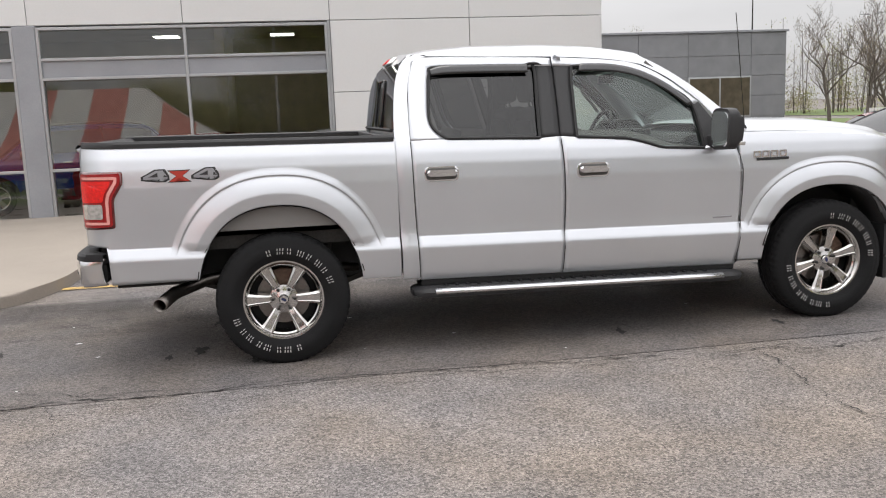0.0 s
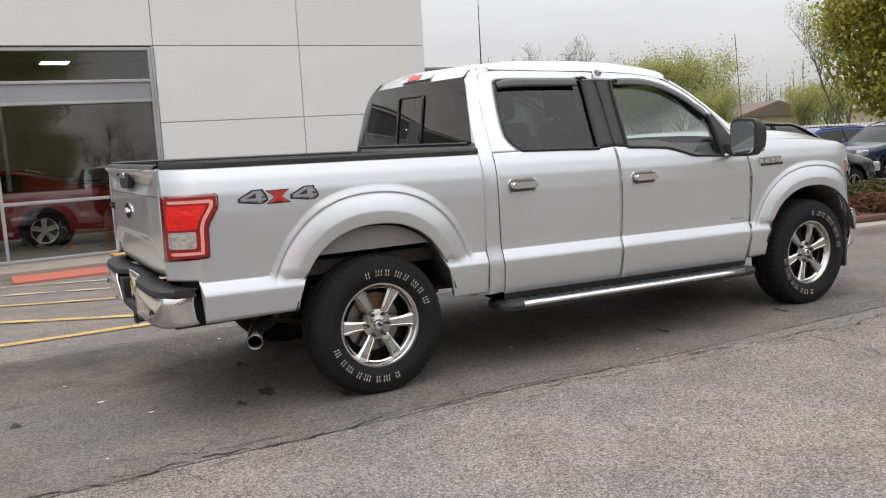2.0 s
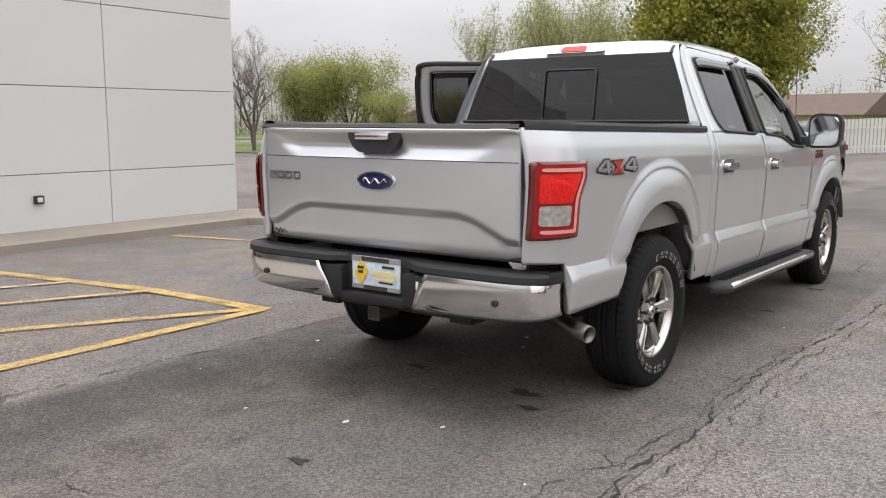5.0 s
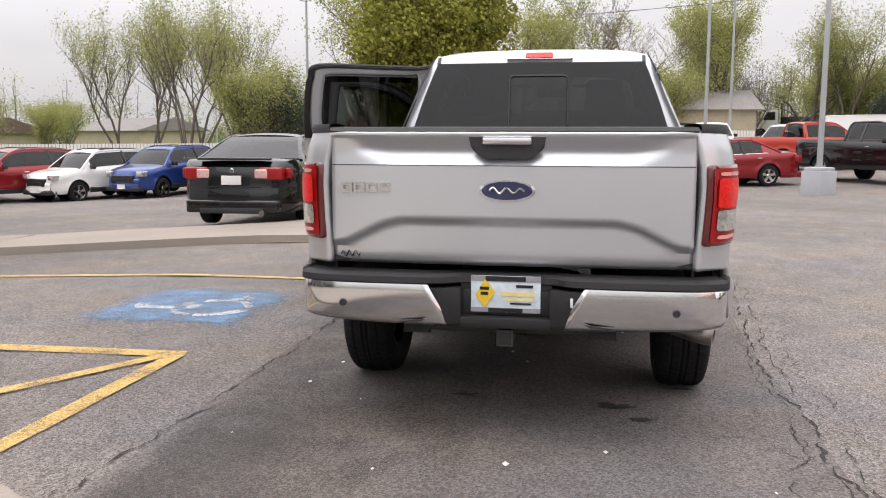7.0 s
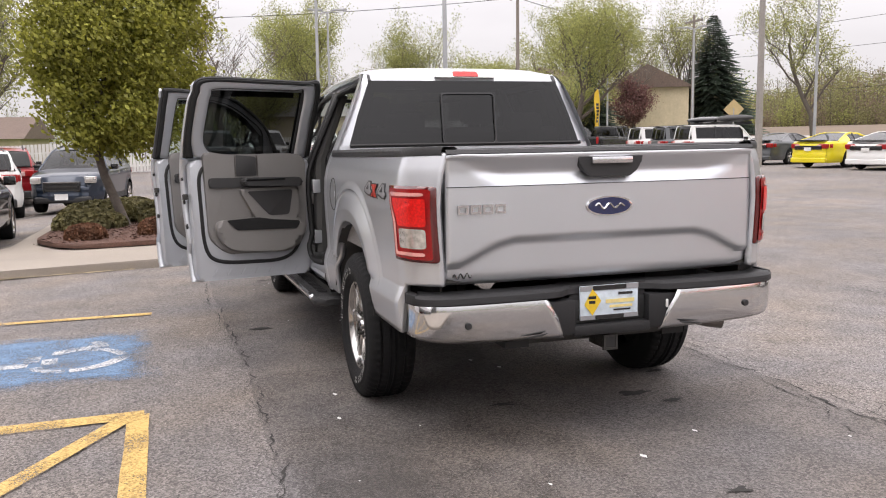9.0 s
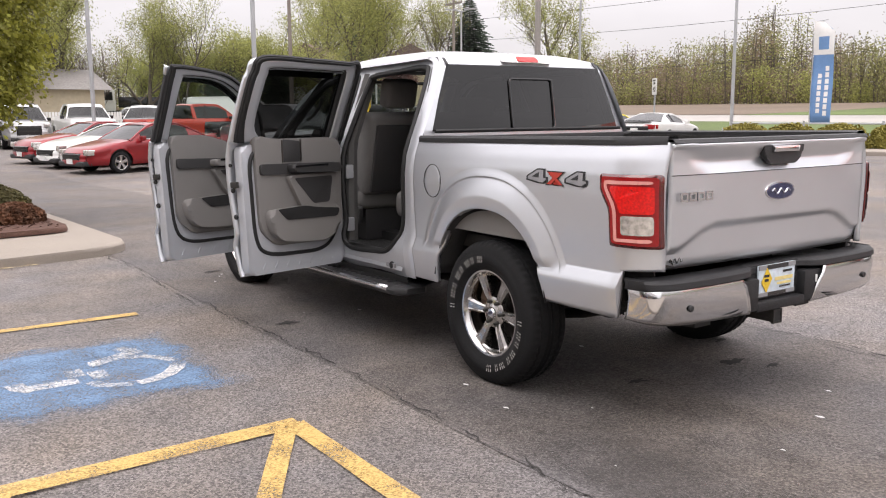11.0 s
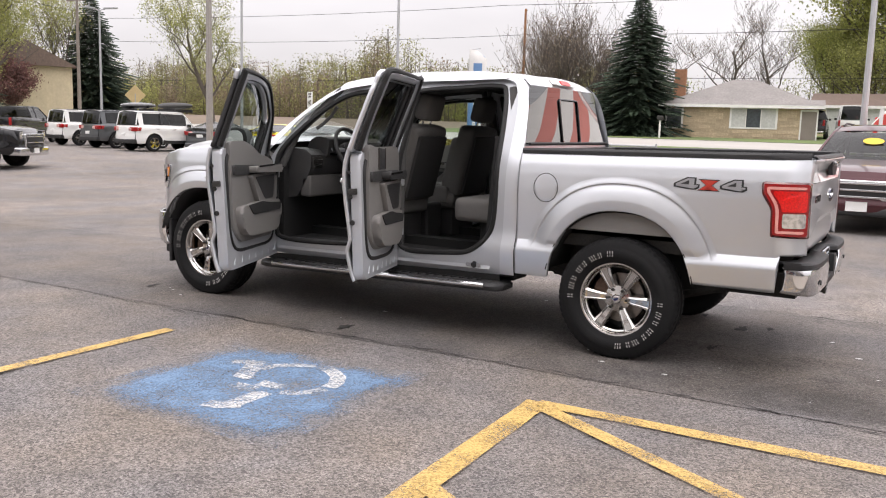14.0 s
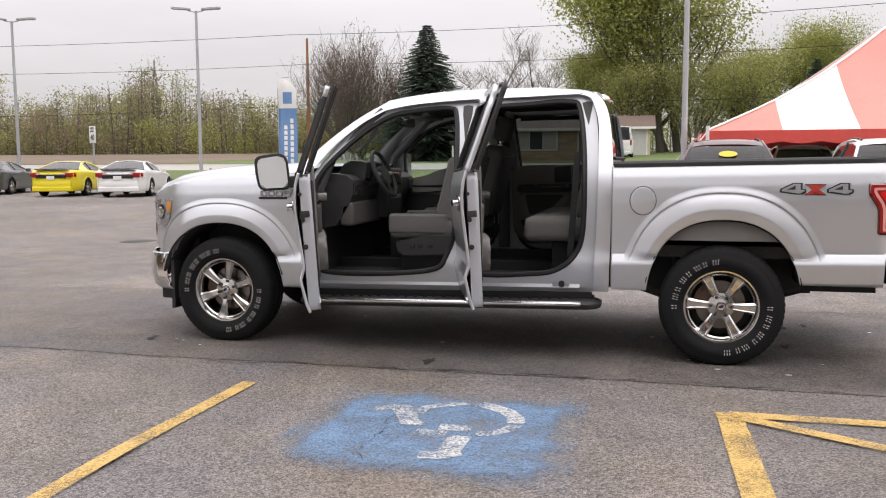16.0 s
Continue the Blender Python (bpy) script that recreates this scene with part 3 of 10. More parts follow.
# paved forecourt with its kerb, and the pavement along the showroom
def slab(name, outline, top, bottom, material, label, category="pavement", bevel=0.02):
    bm = prism(outline, bottom, top, lambda u, v, d: (u, v, d), bevel)
    return tagged(part(name, bm, material), label, category, kind="structure")


fore = rounded([(-16, 9.45), (-16, 1.35), (-2.35, 1.35), (-2.02, 2.2), (-1.98, 9.45)], 0.35, 6)
bm = prism(fore, -0.35, 0.11, lambda u, v, d: (u, v, d - (0.03 * max(0, v - 5) if d > 0 else 0)), 0.03, 3)
tagged(part("pavement_forecourt", bm, CONCRETE), "pale concrete forecourt with a rounded kerb", "pavement", kind="structure")
bm = grid(span(-1.98, 6.2, 16), [7.45, 7.46, 8.4, 9.45], lambda u, v: (u, v, -0.25 if v == 7.45 else -0.055 - 0.055 * (v - 7.45)))
tagged(part("pavement_showroom", bm, CONCRETE, flip=False), "pale concrete pavement along the showroom", "pavement", kind="structure")
tagged(part("tactile_paving", box(-1.55, -0.35, 6.75, 7.44, -0.2, -0.10, 0.01), TACTILE), "faded red tactile paving at the kerb ramp", "paving", kind="structure")

# showroom: white metal panels on the front and the east side
WY = 9.42
bm = bmesh.new()
add_box(bm, 0.98, 5.93, WY + 0.03, WY + 0.30, -0.35, 6.2)
add_box(bm, -16, 0.98, WY + 0.03, WY + 0.30, 3.14, 6.2)
add_box(bm, 5.66, 5.93, WY + 0.30, 26, -0.35, 6.2)
add_box(bm, -16, -15.7, WY + 0.30, 26, -0.35, 6.2)
add_box(bm, -16, 5.93, 25.7, 26, -0.35, 6.2)
add_box(bm, -15.7, 5.66, WY + 0.3, 25.7, 6.0, 6.2)
wall = tagged(part("wall_showroom", bm, GREY_PANEL, sharp=0), "white metal clad showroom wall", "wall", kind="structure")


def wall_panels(cols, rows, holder):
    made = {}
    for i in range(len(cols) - 1):
        for j in range(len(rows) - 1):
            w, h = cols[i + 1] - cols[i] - 0.012, rows[j + 1] - rows[j] - 0.012
            key = (round(w, 3), round(h, 3))
            if key not in made:
                ob = part("panel", box(0.012, 0.012 + w, 0, 0.03, 0.012, 0.012 + h, 0.004, 1), WHITE_PANEL, holder)
                made[key] = ob.data
            else:
                ob = new("panel", made[key])
                ob.parent = holder
            ob.location = (cols[i], WY, rows[j])


wall_panels([0.98, 3.47, 5.95], [-0.22, 0.64, 1.90, 3.14, 4.40, 5.65, 6.2], wall)
wall_panels([-15.9, -13.9, -11.4, -8.95, -6.46, -3.98, -1.50, 0.98], [3.14, 4.40, 5.65, 6.2], wall)
side_data = {}
for i in range(6):
    for j, (a, b) in enumerate(zip([-0.22, 0.64, 1.90, 3.14, 4.40, 5.65], [0.64, 1.90, 3.14, 4.40, 5.65, 6.2])):
        h = b - a - 0.012
        if round(h, 3) not in side_data:
            ob = part("panel", box(0, 0.03, 0.012, 2.62, 0.012, 0.012 + h, 0.004, 1), WHITE_PANEL, wall)
            side_data[round(h, 3)] = ob.data
        else:
            ob = new("panel", side_data[round(h, 3)])
            ob.parent = wall
        ob.location = (5.95, WY + 0.012 + i * 2.63, a)

# window bays: posts, transoms, spandrel and panes
for n, (x0, x1) in enumerate(((-3.86, 0.94), (-9.0, -4.22), (-15.7, -9.36))):
    win = tagged(new("window_%d" % (n + 1)), "tall showroom window in a grey aluminium frame", "window", kind="structure")
    xm = (x0 + x1) / 2 - 0.02
    zb = -0.16
    for a, b in ((x0, x0 + 0.05), (xm - 0.025, xm + 0.025), (x1 - 0.05, x1)):
        part("post", box(a, b, WY - 0.01, WY + 0.12, zb, 3.12, 0.006, 1), ALUMINIUM, win)
    for a, b in ((zb, zb + 0.05), (0.73, 0.78), (2.25, 2.30), (2.57, 2.62), (3.07, 3.12)):
        part("transom", box(x0, x1, WY - 0.006, WY + 0.11, a, b, 0.006, 1), ALUMINIUM, win)
    part("spandrel", box(x0 + 0.05, x1 - 0.05, WY + 0.03, WY + 0.08, 2.30, 2.57, 0.005, 1), GREY_PAINT, win)
    for a, b in ((x0 + 0.05, xm - 0.025), (xm + 0.025, x1 - 0.05)):
        for c, d in ((zb + 0.05, 0.73), (0.78, 2.25), (2.62, 3.07)):
            g = part("pane", bm_of([(a, WY + 0.05 - 0.022 * (d - c), c), (b, WY + 0.05 - 0.022 * (d - c), c), (b, WY + 0.05 + 0.022 * (d - c), d), (a, WY + 0.05 + 0.022 * (d - c), d)], [(0, 1, 2, 3)]), SHOP_GLASS, win, sharp=0)
            g.visible_shadow = False
    tagged(part("wall_post", box(x0 - 0.36, x0, WY - 0.03, WY + 0.25, -0.3, 3.14, 0.01, 1), GREY_PAINT), "grey painted wall post between window bays", "wall", kind="structure")
tagged(part("wall_jamb", box(0.94, 0.98, WY - 0.02, WY + 0.25, -0.3, 3.14, 0.005, 1), ALUMINIUM), "aluminium jamb beside the white panels", "wall", kind="structure")
# inside
tagged(part("floor_showroom", box(-15.7, 5.66, WY + 0.3, 25.7, -0.4, -0.16), SHOP_FLOOR, sharp=0), "pale tiled showroom floor", "floor", kind="structure")
tagged(part("ceiling_showroom", box(-15.7, 5.66, WY + 0.3, 25.7, 3.6, 3.7), SHOP_WALL, sharp=0), "dim showroom ceiling", "ceiling", kind="structure")
tagged(part("wall_showroom_back", box(-15.7, 5.6, 18.0, 18.2, -0.16, 3.6), SHOP_WALL, sharp=0), "plain brown inner showroom wall", "wall", kind="structure")
tagged(part("wall_partition", box(-1.3, -1.1, 14.0, 18.0, -0.16, 3.6), SHOP_WALL, sharp=0), "plain inner partition wall", "wall", kind="structure")
for i, (x, y) in enumerate(((-2.6, 13.5), (-0.1, 13.5), (-6.0, 13.5), (2.4, 13.5), (-9.5, 13.5), (-2.6, 16.5), (0.2, 16.5))):
    lamp = thing("ceiling_light", "flat white light panel in the showroom ceiling", "ceiling light", "showroom lights")
    part("frame", box(x - 0.32, x + 0.32, y - 0.32, y + 0.32, 3.56, 3.598, 0.004, 1), ALUMINIUM, lamp)
    part("diffuser", box(x - 0.29, x + 0.29, y - 0.29, y + 0.29, 3.545, 3.562), LIGHT_PANEL, lamp, sharp=0)
desk = thing("reception_desk", "brown wooden reception desk inside the showroom", "desk")
part("body", box(-0.7, 1.2, 15.0, 15.7, -0.16, 0.85, 0.01), SHOP_WALL, desk)
part("worktop", box(-0.8, 1.3, 14.95, 15.8, 0.85, 0.90, 0.01), BLACK_PLASTIC, desk)

# lower grey wing beyond the showroom, set back
wing = tagged(part("wall_wing", box(13.0, 29.1, 41.0, 54.0, -1.7, 5.30), GREY_PANEL, sharp=0), "grey metal clad building behind the showroom", "wall", kind="structure")
for z0, z1 in ((-1.7, 0.5), (0.5, 1.7), (1.7, 2.85), (2.85, 4.0), (4.0, 5.30)):
    for x0, x1 in ((13.0, 16.8), (16.8, 20.0), (20.0, 23.0), (23.0, 26.9), (26.9, 29.1)):
        if not (23.0 < (x0 + x1) / 2 < 26.9 and 0.5 < (z0 + z1) / 2 < 2.85):
            part("panel", box(x0 + 0.012, x1 - 0.012, 40.95, 41.0, z0 + 0.012, z1 - 0.012, 0.006, 1), GREY_PANEL, wing)
win = tagged(new("window_4"), "brown tinted window in the grey building", "window", kind="structure")
part("frame", box(23.0, 26.9, 40.90, 41.0, 0.5, 2.85, 0.01), ALUMINIUM, win)
for i in range(2):
    part("pane", box(23.1 + 1.9 * i, 24.9 + 1.9 * i, 40.88, 40.905, 0.6, 2.75), surface("brown_tinted_window", (0.10, 0.085, 0.06), 0.06, 0, 3, 0.2), win, sharp=0)
tagged(part("trim_wing", box(12.9, 29.2, 40.85, 54.1, 5.30, 5.42, 0.01), GREY_PAINT), "flat grey roof edge of the rear building", "trim", kind="structure")
mast = thing("lightning_rod", "thin dark rod rising from the rear roof", "rod")
part("rod", tube([(27.3, 41.6, 5.4), (27.3, 41.6, 9.6)], [0.045, 0.02], 6), DARK_METAL, mast)

# outdoor socket box on the white wall
box_ob = thing("wall_socket", "dark outdoor socket box on the white wall", "socket")
part("cover", box(2.22, 2.36, WY - 0.06, WY, 0.22, 0.34, 0.01), BLACK_PLASTIC, box_ob)
part("flap", box(2.25, 2.33, WY - 0.075, WY - 0.06, 0.245, 0.315, 0.005), CREAM, box_ob)


def traffic_cone(x, y, z, material, band):
    cone = thing("traffic_cone", "worn orange plastic cone standing on the pavement", "cone", "cones by the wall")
    part("base", prism(rounded([(-0.19, -0.19), (0.19, -0.19), (0.19, 0.19), (-0.19, 0.19)], 0.03), 0, 0.035, lambda u, v, d: (u, v, d), 0.008), material, cone)
    part("body", lathe([(0.145, 0.035), (0.13, 0.07), (0.035, 0.69), (0.028, 0.71), (0.0, 0.712)], 24, lambda r, a, d: (r * math.cos(a), r * math.sin(a), d)), band, cone)
    cone.location = (x, y, z)
    return cone


traffic_cone(0.12, 8.75, -0.125, ORANGE, PALE_ORANGE)
traffic_cone(0.66, 8.90, -0.135, ORANGE, ORANGE)

# ---- the silver pickup truck; x runs forwards from its rear axle ----
FX = 3.683
SIDE = [(0.40, 0.925), (0.43, 0.935), (0.47, 0.949), (0.50, 0.959), (0.52, 0.964), (0.60, 0.976), (0.66, 0.984), (0.672, 0.985), (0.684, 0.983), (0.738, 0.961), (0.746, 0.957), (0.80, 0.957), (0.95, 0.966), (1.10, 0.972), (1.20, 0.966), (1.27, 0.952), (1.33, 0.930), (1.90, 0.673)]


def arch_level(x, z):
    """How far a place lies out from a wheel opening: 1 on its edge."""
    return min(((abs(x / 0.50)) ** 2.3 + (max(0, z - 0.39) / 0.60) ** 2.3) ** (1 / 2.3), ((abs((x - FX) / 0.50)) ** 2.3 + (max(0, z - 0.39) / 0.535) ** 2.3) ** (1 / 2.3))


def ease(t):
    t = min(1.0, max(0.0, t))
    return t * t * (3 - 2 * t)


def half_width(x, z):
    y = curve_at(SIDE, z + 0.018 * (x - 0.75))
    if x < -0.93:
        y -= 0.15 * min(1.0, (-0.93 - x) / 0.20) ** 2.4
    if x > 3.95:
        y -= 0.20 * min(1.2, (x - 3.95) / 0.42) ** 2.0
    return y


def arch_bottom(x, cx, b, low):
    d = abs(x - cx) / 0.50
    return low if d >= 1 else max(low, 0.39 + b * (1 - d ** 2.3) ** (1 / 2.3))


LEVELS = [0.40, 0.43, 0.45, 0.47, 0.50, 0.52, 0.56, 0.60, 0.64, 0.66, 0.666, 0.672, 0.678, 0.684, 0.70, 0.72, 0.734, 0.738, 0.742, 0.746, 0.752, 0.77] + span(0.79, 1.44, 44)


def side_panel(xs, bottom, top, s):
    verts, k = [], len(LEVELS)
    for x in xs:
        zb, zt = bottom(x), top(x)
        for lv in LEVELS:
            z = min(max(lv - 0.018 * (x - 0.75), zb), zt)
            verts.append((x, s * half_width(x, z), z))
    faces = [(i * k + j, (i + 1) * k + j, (i + 1) * k + j + 1, i * k + j + 1) for i in range(len(xs) - 1) for j in range(k - 1)]
    return bm_of(verts, faces)


def on_side(s, out=0.0):
    return lambda u, v: (u, s * (half_width(u, v) + out), v)


FLARE = [(-0.24, -0.001), (-0.18, 0.001), (-0.10, 0.005), (-0.04, 0.0085), (0.0, 0.0095), (0.02, 0.0075), (0.05, 0.003), (0.08, 0.003), (0.12, 0.006), (0.35, 0.019), (0.58, 0.031), (0.62, 0.0325), (0.66, 0.0325), (0.94, 0.029), (0.98, 0.027), (1.0, 0.022), (1.0, -0.03)]


def flare(s, cx, b, reach):
    """The raised band round a wheel opening, with a crisp outer edge."""
    verts, n, k = [], 72, len(FLARE)
    for i in range(n + 1):
        for t, out in FLARE:
            q = reach + (1.0 - reach) * t
            lows = [((low - 0.39) / (b * q)) ** 1.15 for low in ((0.700, 0.722) if cx == 0 else (0.640, 0.660))]
            a0, a1 = math.asin(lows[0]), math.pi - math.asin(lows[1])
            a = a0 + (a1 - a0) * i / n
            x = cx + 0.5 * q * math.copysign(abs(math.cos(a)) ** (2 / 2.3), math.cos(a))
            z = 0.39 + b * q * abs(math.sin(a)) ** (2 / 2.3)
            x = min(max(x, -1.12), 0.722) if cx == 0 else max(x, 3.014)
            base = half_width(x, max(z, 0.78))
            out *= ease((z + 0.018 * (x - 0.75) - 0.69) / 0.07) if out > 0 else 1.0
            verts.append((x, s * max(base + out, half_width(x, z) + 0.3 * out), z))
    return bm_of(verts, [(i * k + j, (i + 1) * k + j, (i + 1) * k + j + 1, i * k + j + 1) for i in range(n) for j in range(k - 1)])


truck = thing("pickup_truck", "silver crew cab pickup truck with both driver side doors open", "pickup truck")
bed_top = lambda x: 1.352 - 0.016 * (x - 0.7)
near_arch = lambda cx: [cx + 0.5 * math.sin(radians(a)) for a in range(-90, 91, 2)]
bed_xs = sorted(set([round(v, 4) for v in span(-1.135, -0.90, 16) + span(-0.88, -0.5, 32) + near_arch(0) + [-0.502, 0.502] + span(0.51, 0.735, 18)]))
fen_xs = sorted(set([round(v, 4) for v in span(3.012, 3.18, 15) + near_arch(FX) + [3.181, 4.185] + span(4.19, 4.36, 10)]))
fender_top = [(3.0, 1.30), (3.3, 1.295), (3.7, 1.275), (4.0, 1.245), (4.2, 1.20), (4.4, 1.12)]
for s in (-1, 1):
    bed_low = lambda x: arch_bottom(x, 0, 0.60, 0.79 if x < -1.0 else (0.565 if x < -0.4 else 0.50))
    part("bed_side", side_panel(bed_xs, bed_low, bed_top, s), SILVER, truck, sharp=28, solid=0.03)
    fen_low = lambda x: arch_bottom(x, FX, 0.535, 0.44 if x < FX else 0.70)
    part("fender", side_panel(fen_xs, fen_low, lambda x: curve_at(fender_top, x), s), SILVER, truck, sharp=28, solid=-0.02)
    for cx, b, reach in ((0, 0.60, 1.305), (FX, 0.535, 1.29)):
        part("wheel_flare", flare(s, cx, b, reach), SILVER, truck, sharp=24)
    # plastic rail along the bed's edge
    rail = grid(span(-1.12, 0.725, 40), range(6), lambda x, j: (x, s * (half_width(x, bed_top(x)) + (0.012, 0.013, 0.004, -0.045, -0.06, -0.06)[j]), bed_top(x) + (-0.012, 0.012, 0.026, 0.026, 0.018, -0.06)[j]))
    part("bed_rail_cap", rail, BLACK_PLASTIC, truck, "black plastic cap on the bed's edge")
    part("bed_inner_wall", grid(span(-1.06, 0.70, 6), [0.72, 1.0, 1.36], lambda x, z: (x, s * 0.80, z)), DARK_METAL, truck, sharp=0, solid=0.01)
    # wheel housing: the grey liner and the dark shell over each wheel
    for cx, b in ((0, 0.60), (FX, 0.535)):
        shell = grid(range(-78, 79, 6), [0.50, 0.985 if cx else 0.975], lambda a, y: (cx + 0.515 * math.sin(radians(a)), s * y, 0.40 + (b + 0.008) * math.cos(radians(a)) ** 0.87))
        part("wheel_housing", shell, DARK_TRIM if cx else SEAL, truck, solid=0.006)
        part("inner_fender", grid(span(cx - 0.62, cx + 0.62, 4), [0.45, 0.8, 1.15], lambda x, z: (x, s * 0.52, z)), SEAL, truck, sharp=0)
    part("bed_skirt", grid(span(-0.36, 0.36, 16), [0, 1], lambda x, v: (x, s * 0.925, 0.845 + v * (0.96 * (1 - (abs(x) / 0.50) ** 2.3) ** 0.43 * 0.60 + 0.40 - 0.845 if v else 0))), GREY_TRIM, truck, "grey inner bed panel over the rear wheel", sharp=0, solid=0.01)

# front wheel liners behind
part("bed_floor", box(-1.10, 0.72, -0.80, 0.80, 0.80, 0.84), DARK_METAL, truck, sharp=0)
part("bed_front_wall", box(0.66, 0.71, -0.86, 0.86, 0.70, 1.372, 0.01), BLACK_PLASTIC, truck)
part("chassis", merge(*[box(-1.05, 4.2, s * 0.42 - 0.06, s * 0.42 + 0.06, 0.46, 0.62) for s in (-1, 1)], box(-0.9, -0.8, -0.42, 0.42, 0.5, 0.6), box(0.75, 0.85, -0.42, 0.42, 0.5, 0.6), box(2.6, 2.75, -0.5, 0.5, 0.42, 0.55), box(1.0, 2.4, 0.12, 0.40, 0.33, 0.50, 0.03)), SEAL, truck, sharp=0)
part("rear_axle", merge(tube([(0, -0.80, 0.39), (0, 0.80, 0.39)], 0.045, 12), lathe([(0.0, -0.16), (0.10, -0.13), (0.15, 0.0), (0.10, 0.13), (0.0, 0.16)], 16, lambda r, a, d: (r * math.cos(a), d, 0.39 + r * math.sin(a)))), DARK_METAL, truck)
part("front_axle", merge(tube([(FX, -0.80, 0.39), (FX, 0.80, 0.39)], 0.035, 12), box(FX - 0.12, FX + 0.12, -0.4, 0.4, 0.33, 0.5, 0.03)), DARK_METAL, truck)
part("drive_shaft", tube([(0.1, 0, 0.40), (2.6, -0.05, 0.45)], 0.04, 10), DARK_METAL, truck)
for s in (-1, 1):
    part("leaf_spring", tube([(-0.7, s * 0.5, 0.52), (-0.3, s * 0.5, 0.40), (0, s * 0.5, 0.34), (0.3, s * 0.5, 0.38), (0.65, s * 0.5, 0.50)], 0.03, 6), DARK_METAL, truck)
    part("shock_absorber", tube([(0.25, s * 0.62, 0.36), (0.32, s * 0.66, 0.86)], 0.03, 8), DARK_METAL, truck)

# ---- cab shell ----
ROOF_EDGE = [(0.93, 1.866), (1.0, 1.868), (1.35, 1.862), (1.80, 1.850), (2.05, 1.838), (2.22, 1.822), (2.42, 1.787)]
CROWN = [(0.86, 1.862), (0.93, 1.895), (1.0, 1.915), (1.3, 1.94), (1.8, 1.938), (2.1, 1.922), (2.3, 1.897), (2.46, 1.865)]


def roof_at(x, v):
    """v from -1 to 1 across the roof."""
    ze, zc = curve_at(ROOF_EDGE, x), curve_at(CROWN, x)
    ye = half_width(x, ze)
    a = abs(v)
    y = ye * a
    z = ze + (zc - ze) * (1 - a ** 5) ** 0.75
    return (x + (0.03 * (1 - a * a) if x > 2.3 else 0) - (0.03 * (1 - a * a) if x < 1.0 else 0), math.copysign(y, v) if v else 0.0, z)


vs = [-1, -0.99, -0.97, -0.94, -0.9, -0.84, -0.75, -0.6, -0.4, -0.2, 0, 0.2, 0.4, 0.6, 0.75, 0.84, 0.9, 0.94, 0.97, 0.99, 1]
part("roof", grid(sorted(set(span(0.90, 2.44, 30))), vs, roof_at), SILVER, truck, sharp=50)
REAR_EDGE = [(0.748, 0.48), (0.744, 0.70), (0.737, 1.0), (0.732, 1.33), (0.748, 1.55), (0.768, 1.68), (0.80, 1.78), (0.85, 1.842), (0.92, 1.872)]
DOOR_EDGE = [(0.853, 0.48), (0.845, 0.70), (0.833, 1.0), (0.828, 1.33), (0.838, 1.60), (0.853, 1.70), (0.874, 1.765), (0.908, 1.832), (0.985, 1.858)]
A_OUT = [(2.42, 1.772), (2.60, 1.672), (2.785, 1.518), (2.93, 1.345), (3.0, 1.262)]
A_IN = [(2.46, 1.835), (2.66, 1.722), (2.86, 1.572), (3.04, 1.405), (3.13, 1.315)]


def cab_side(s, out=0.0, rear=False):
    def lay(u, v):
        y = half_width(max(u, 0.74), v) + out
        if rear and u < 0.80:
            y -= 0.012 * ((0.80 - u) / 0.07) ** 2
        return (u, s * y, v)
    return lay


for s in (-1, 1):
    part("cab_corner", ribbon(REAR_EDGE, DOOR_EDGE, 6, cab_side(s, 0, True)), SILVER, truck, sharp=50)
    pin = lambda u, v, s=s: (u, s * (half_width(min(u, 2.98), v) - 0.10 * max(0.0, min(1.0, (v - curve_at([(2.42, 1.772), (2.6, 1.672), (2.785, 1.518), (3.0, 1.262), (3.2, 1.1)], u)) / 0.075)) ** 1.4), v)
    part("windscreen_pillar", ribbon(A_OUT, A_IN, 4, pin), SILVER, truck, sharp=50)
    part("roof_rail_seam", ribbon([(0.985, 1.860), (1.35, 1.848), (1.85, 1.834), (2.22, 1.806), (2.43, 1.768)], [(0.97, 1.872), (1.35, 1.866), (1.85, 1.852), (2.22, 1.824), (2.44, 1.788)], 2, cab_side(s, 0.0)), SILVER, truck, sharp=0)
    part("rocker", grid(span(0.86, 2.99, 30), range(4), lambda x, j: (x, s * (0.945, 0.94, 0.86, 0.70)[j], (0.475, 0.43, 0.40, 0.42)[j] - 0.018 * (x - 0.85))), SEAL, truck, sharp=0)
part("cowl", bm_of([(3.0, -0.88, 1.25), (3.25, -0.80, 1.31), (3.28, 0, 1.335), (3.25, 0.80, 1.31), (3.0, 0.88, 1.25), (2.95, 0.8, 1.22), (2.95, -0.8, 1.22)], [(0, 1, 2, 3, 4, 5, 6)]), BLACK_PLASTIC, truck)

# windscreen
def screen_at(u, v):
    a = [Vector((x, half_width(min(x, 2.98), z) - 0.10, z)) for x, z in A_IN]
    f = u * (len(a) - 1)
    i = min(int(f), len(a) - 2)
    e = a[i].lerp(a[i + 1], f - i)
    return (e.x + 0.13 * (1 - v * v) - 0.01, e.y * v * 1.0, e.z + 0.02 * (1 - v * v))


part("windscreen", grid(span(0, 1, 12), span(-1, 1, 14), screen_at), SCREEN_GLASS, truck).visible_shadow = False

# rear wall of the cab with its window
def back_x(z):
    return curve_at([(0.5, 0.735), (1.33, 0.735), (1.42, 0.742), (1.82, 0.800), (1.90, 0.885)], z)


def back_y(z):
    return curve_at([(0.5, 0.93), (1.33, 0.885), (1.42, 0.868), (1.60, 0.795), (1.82, 0.70), (1.868, 0.672)], z)


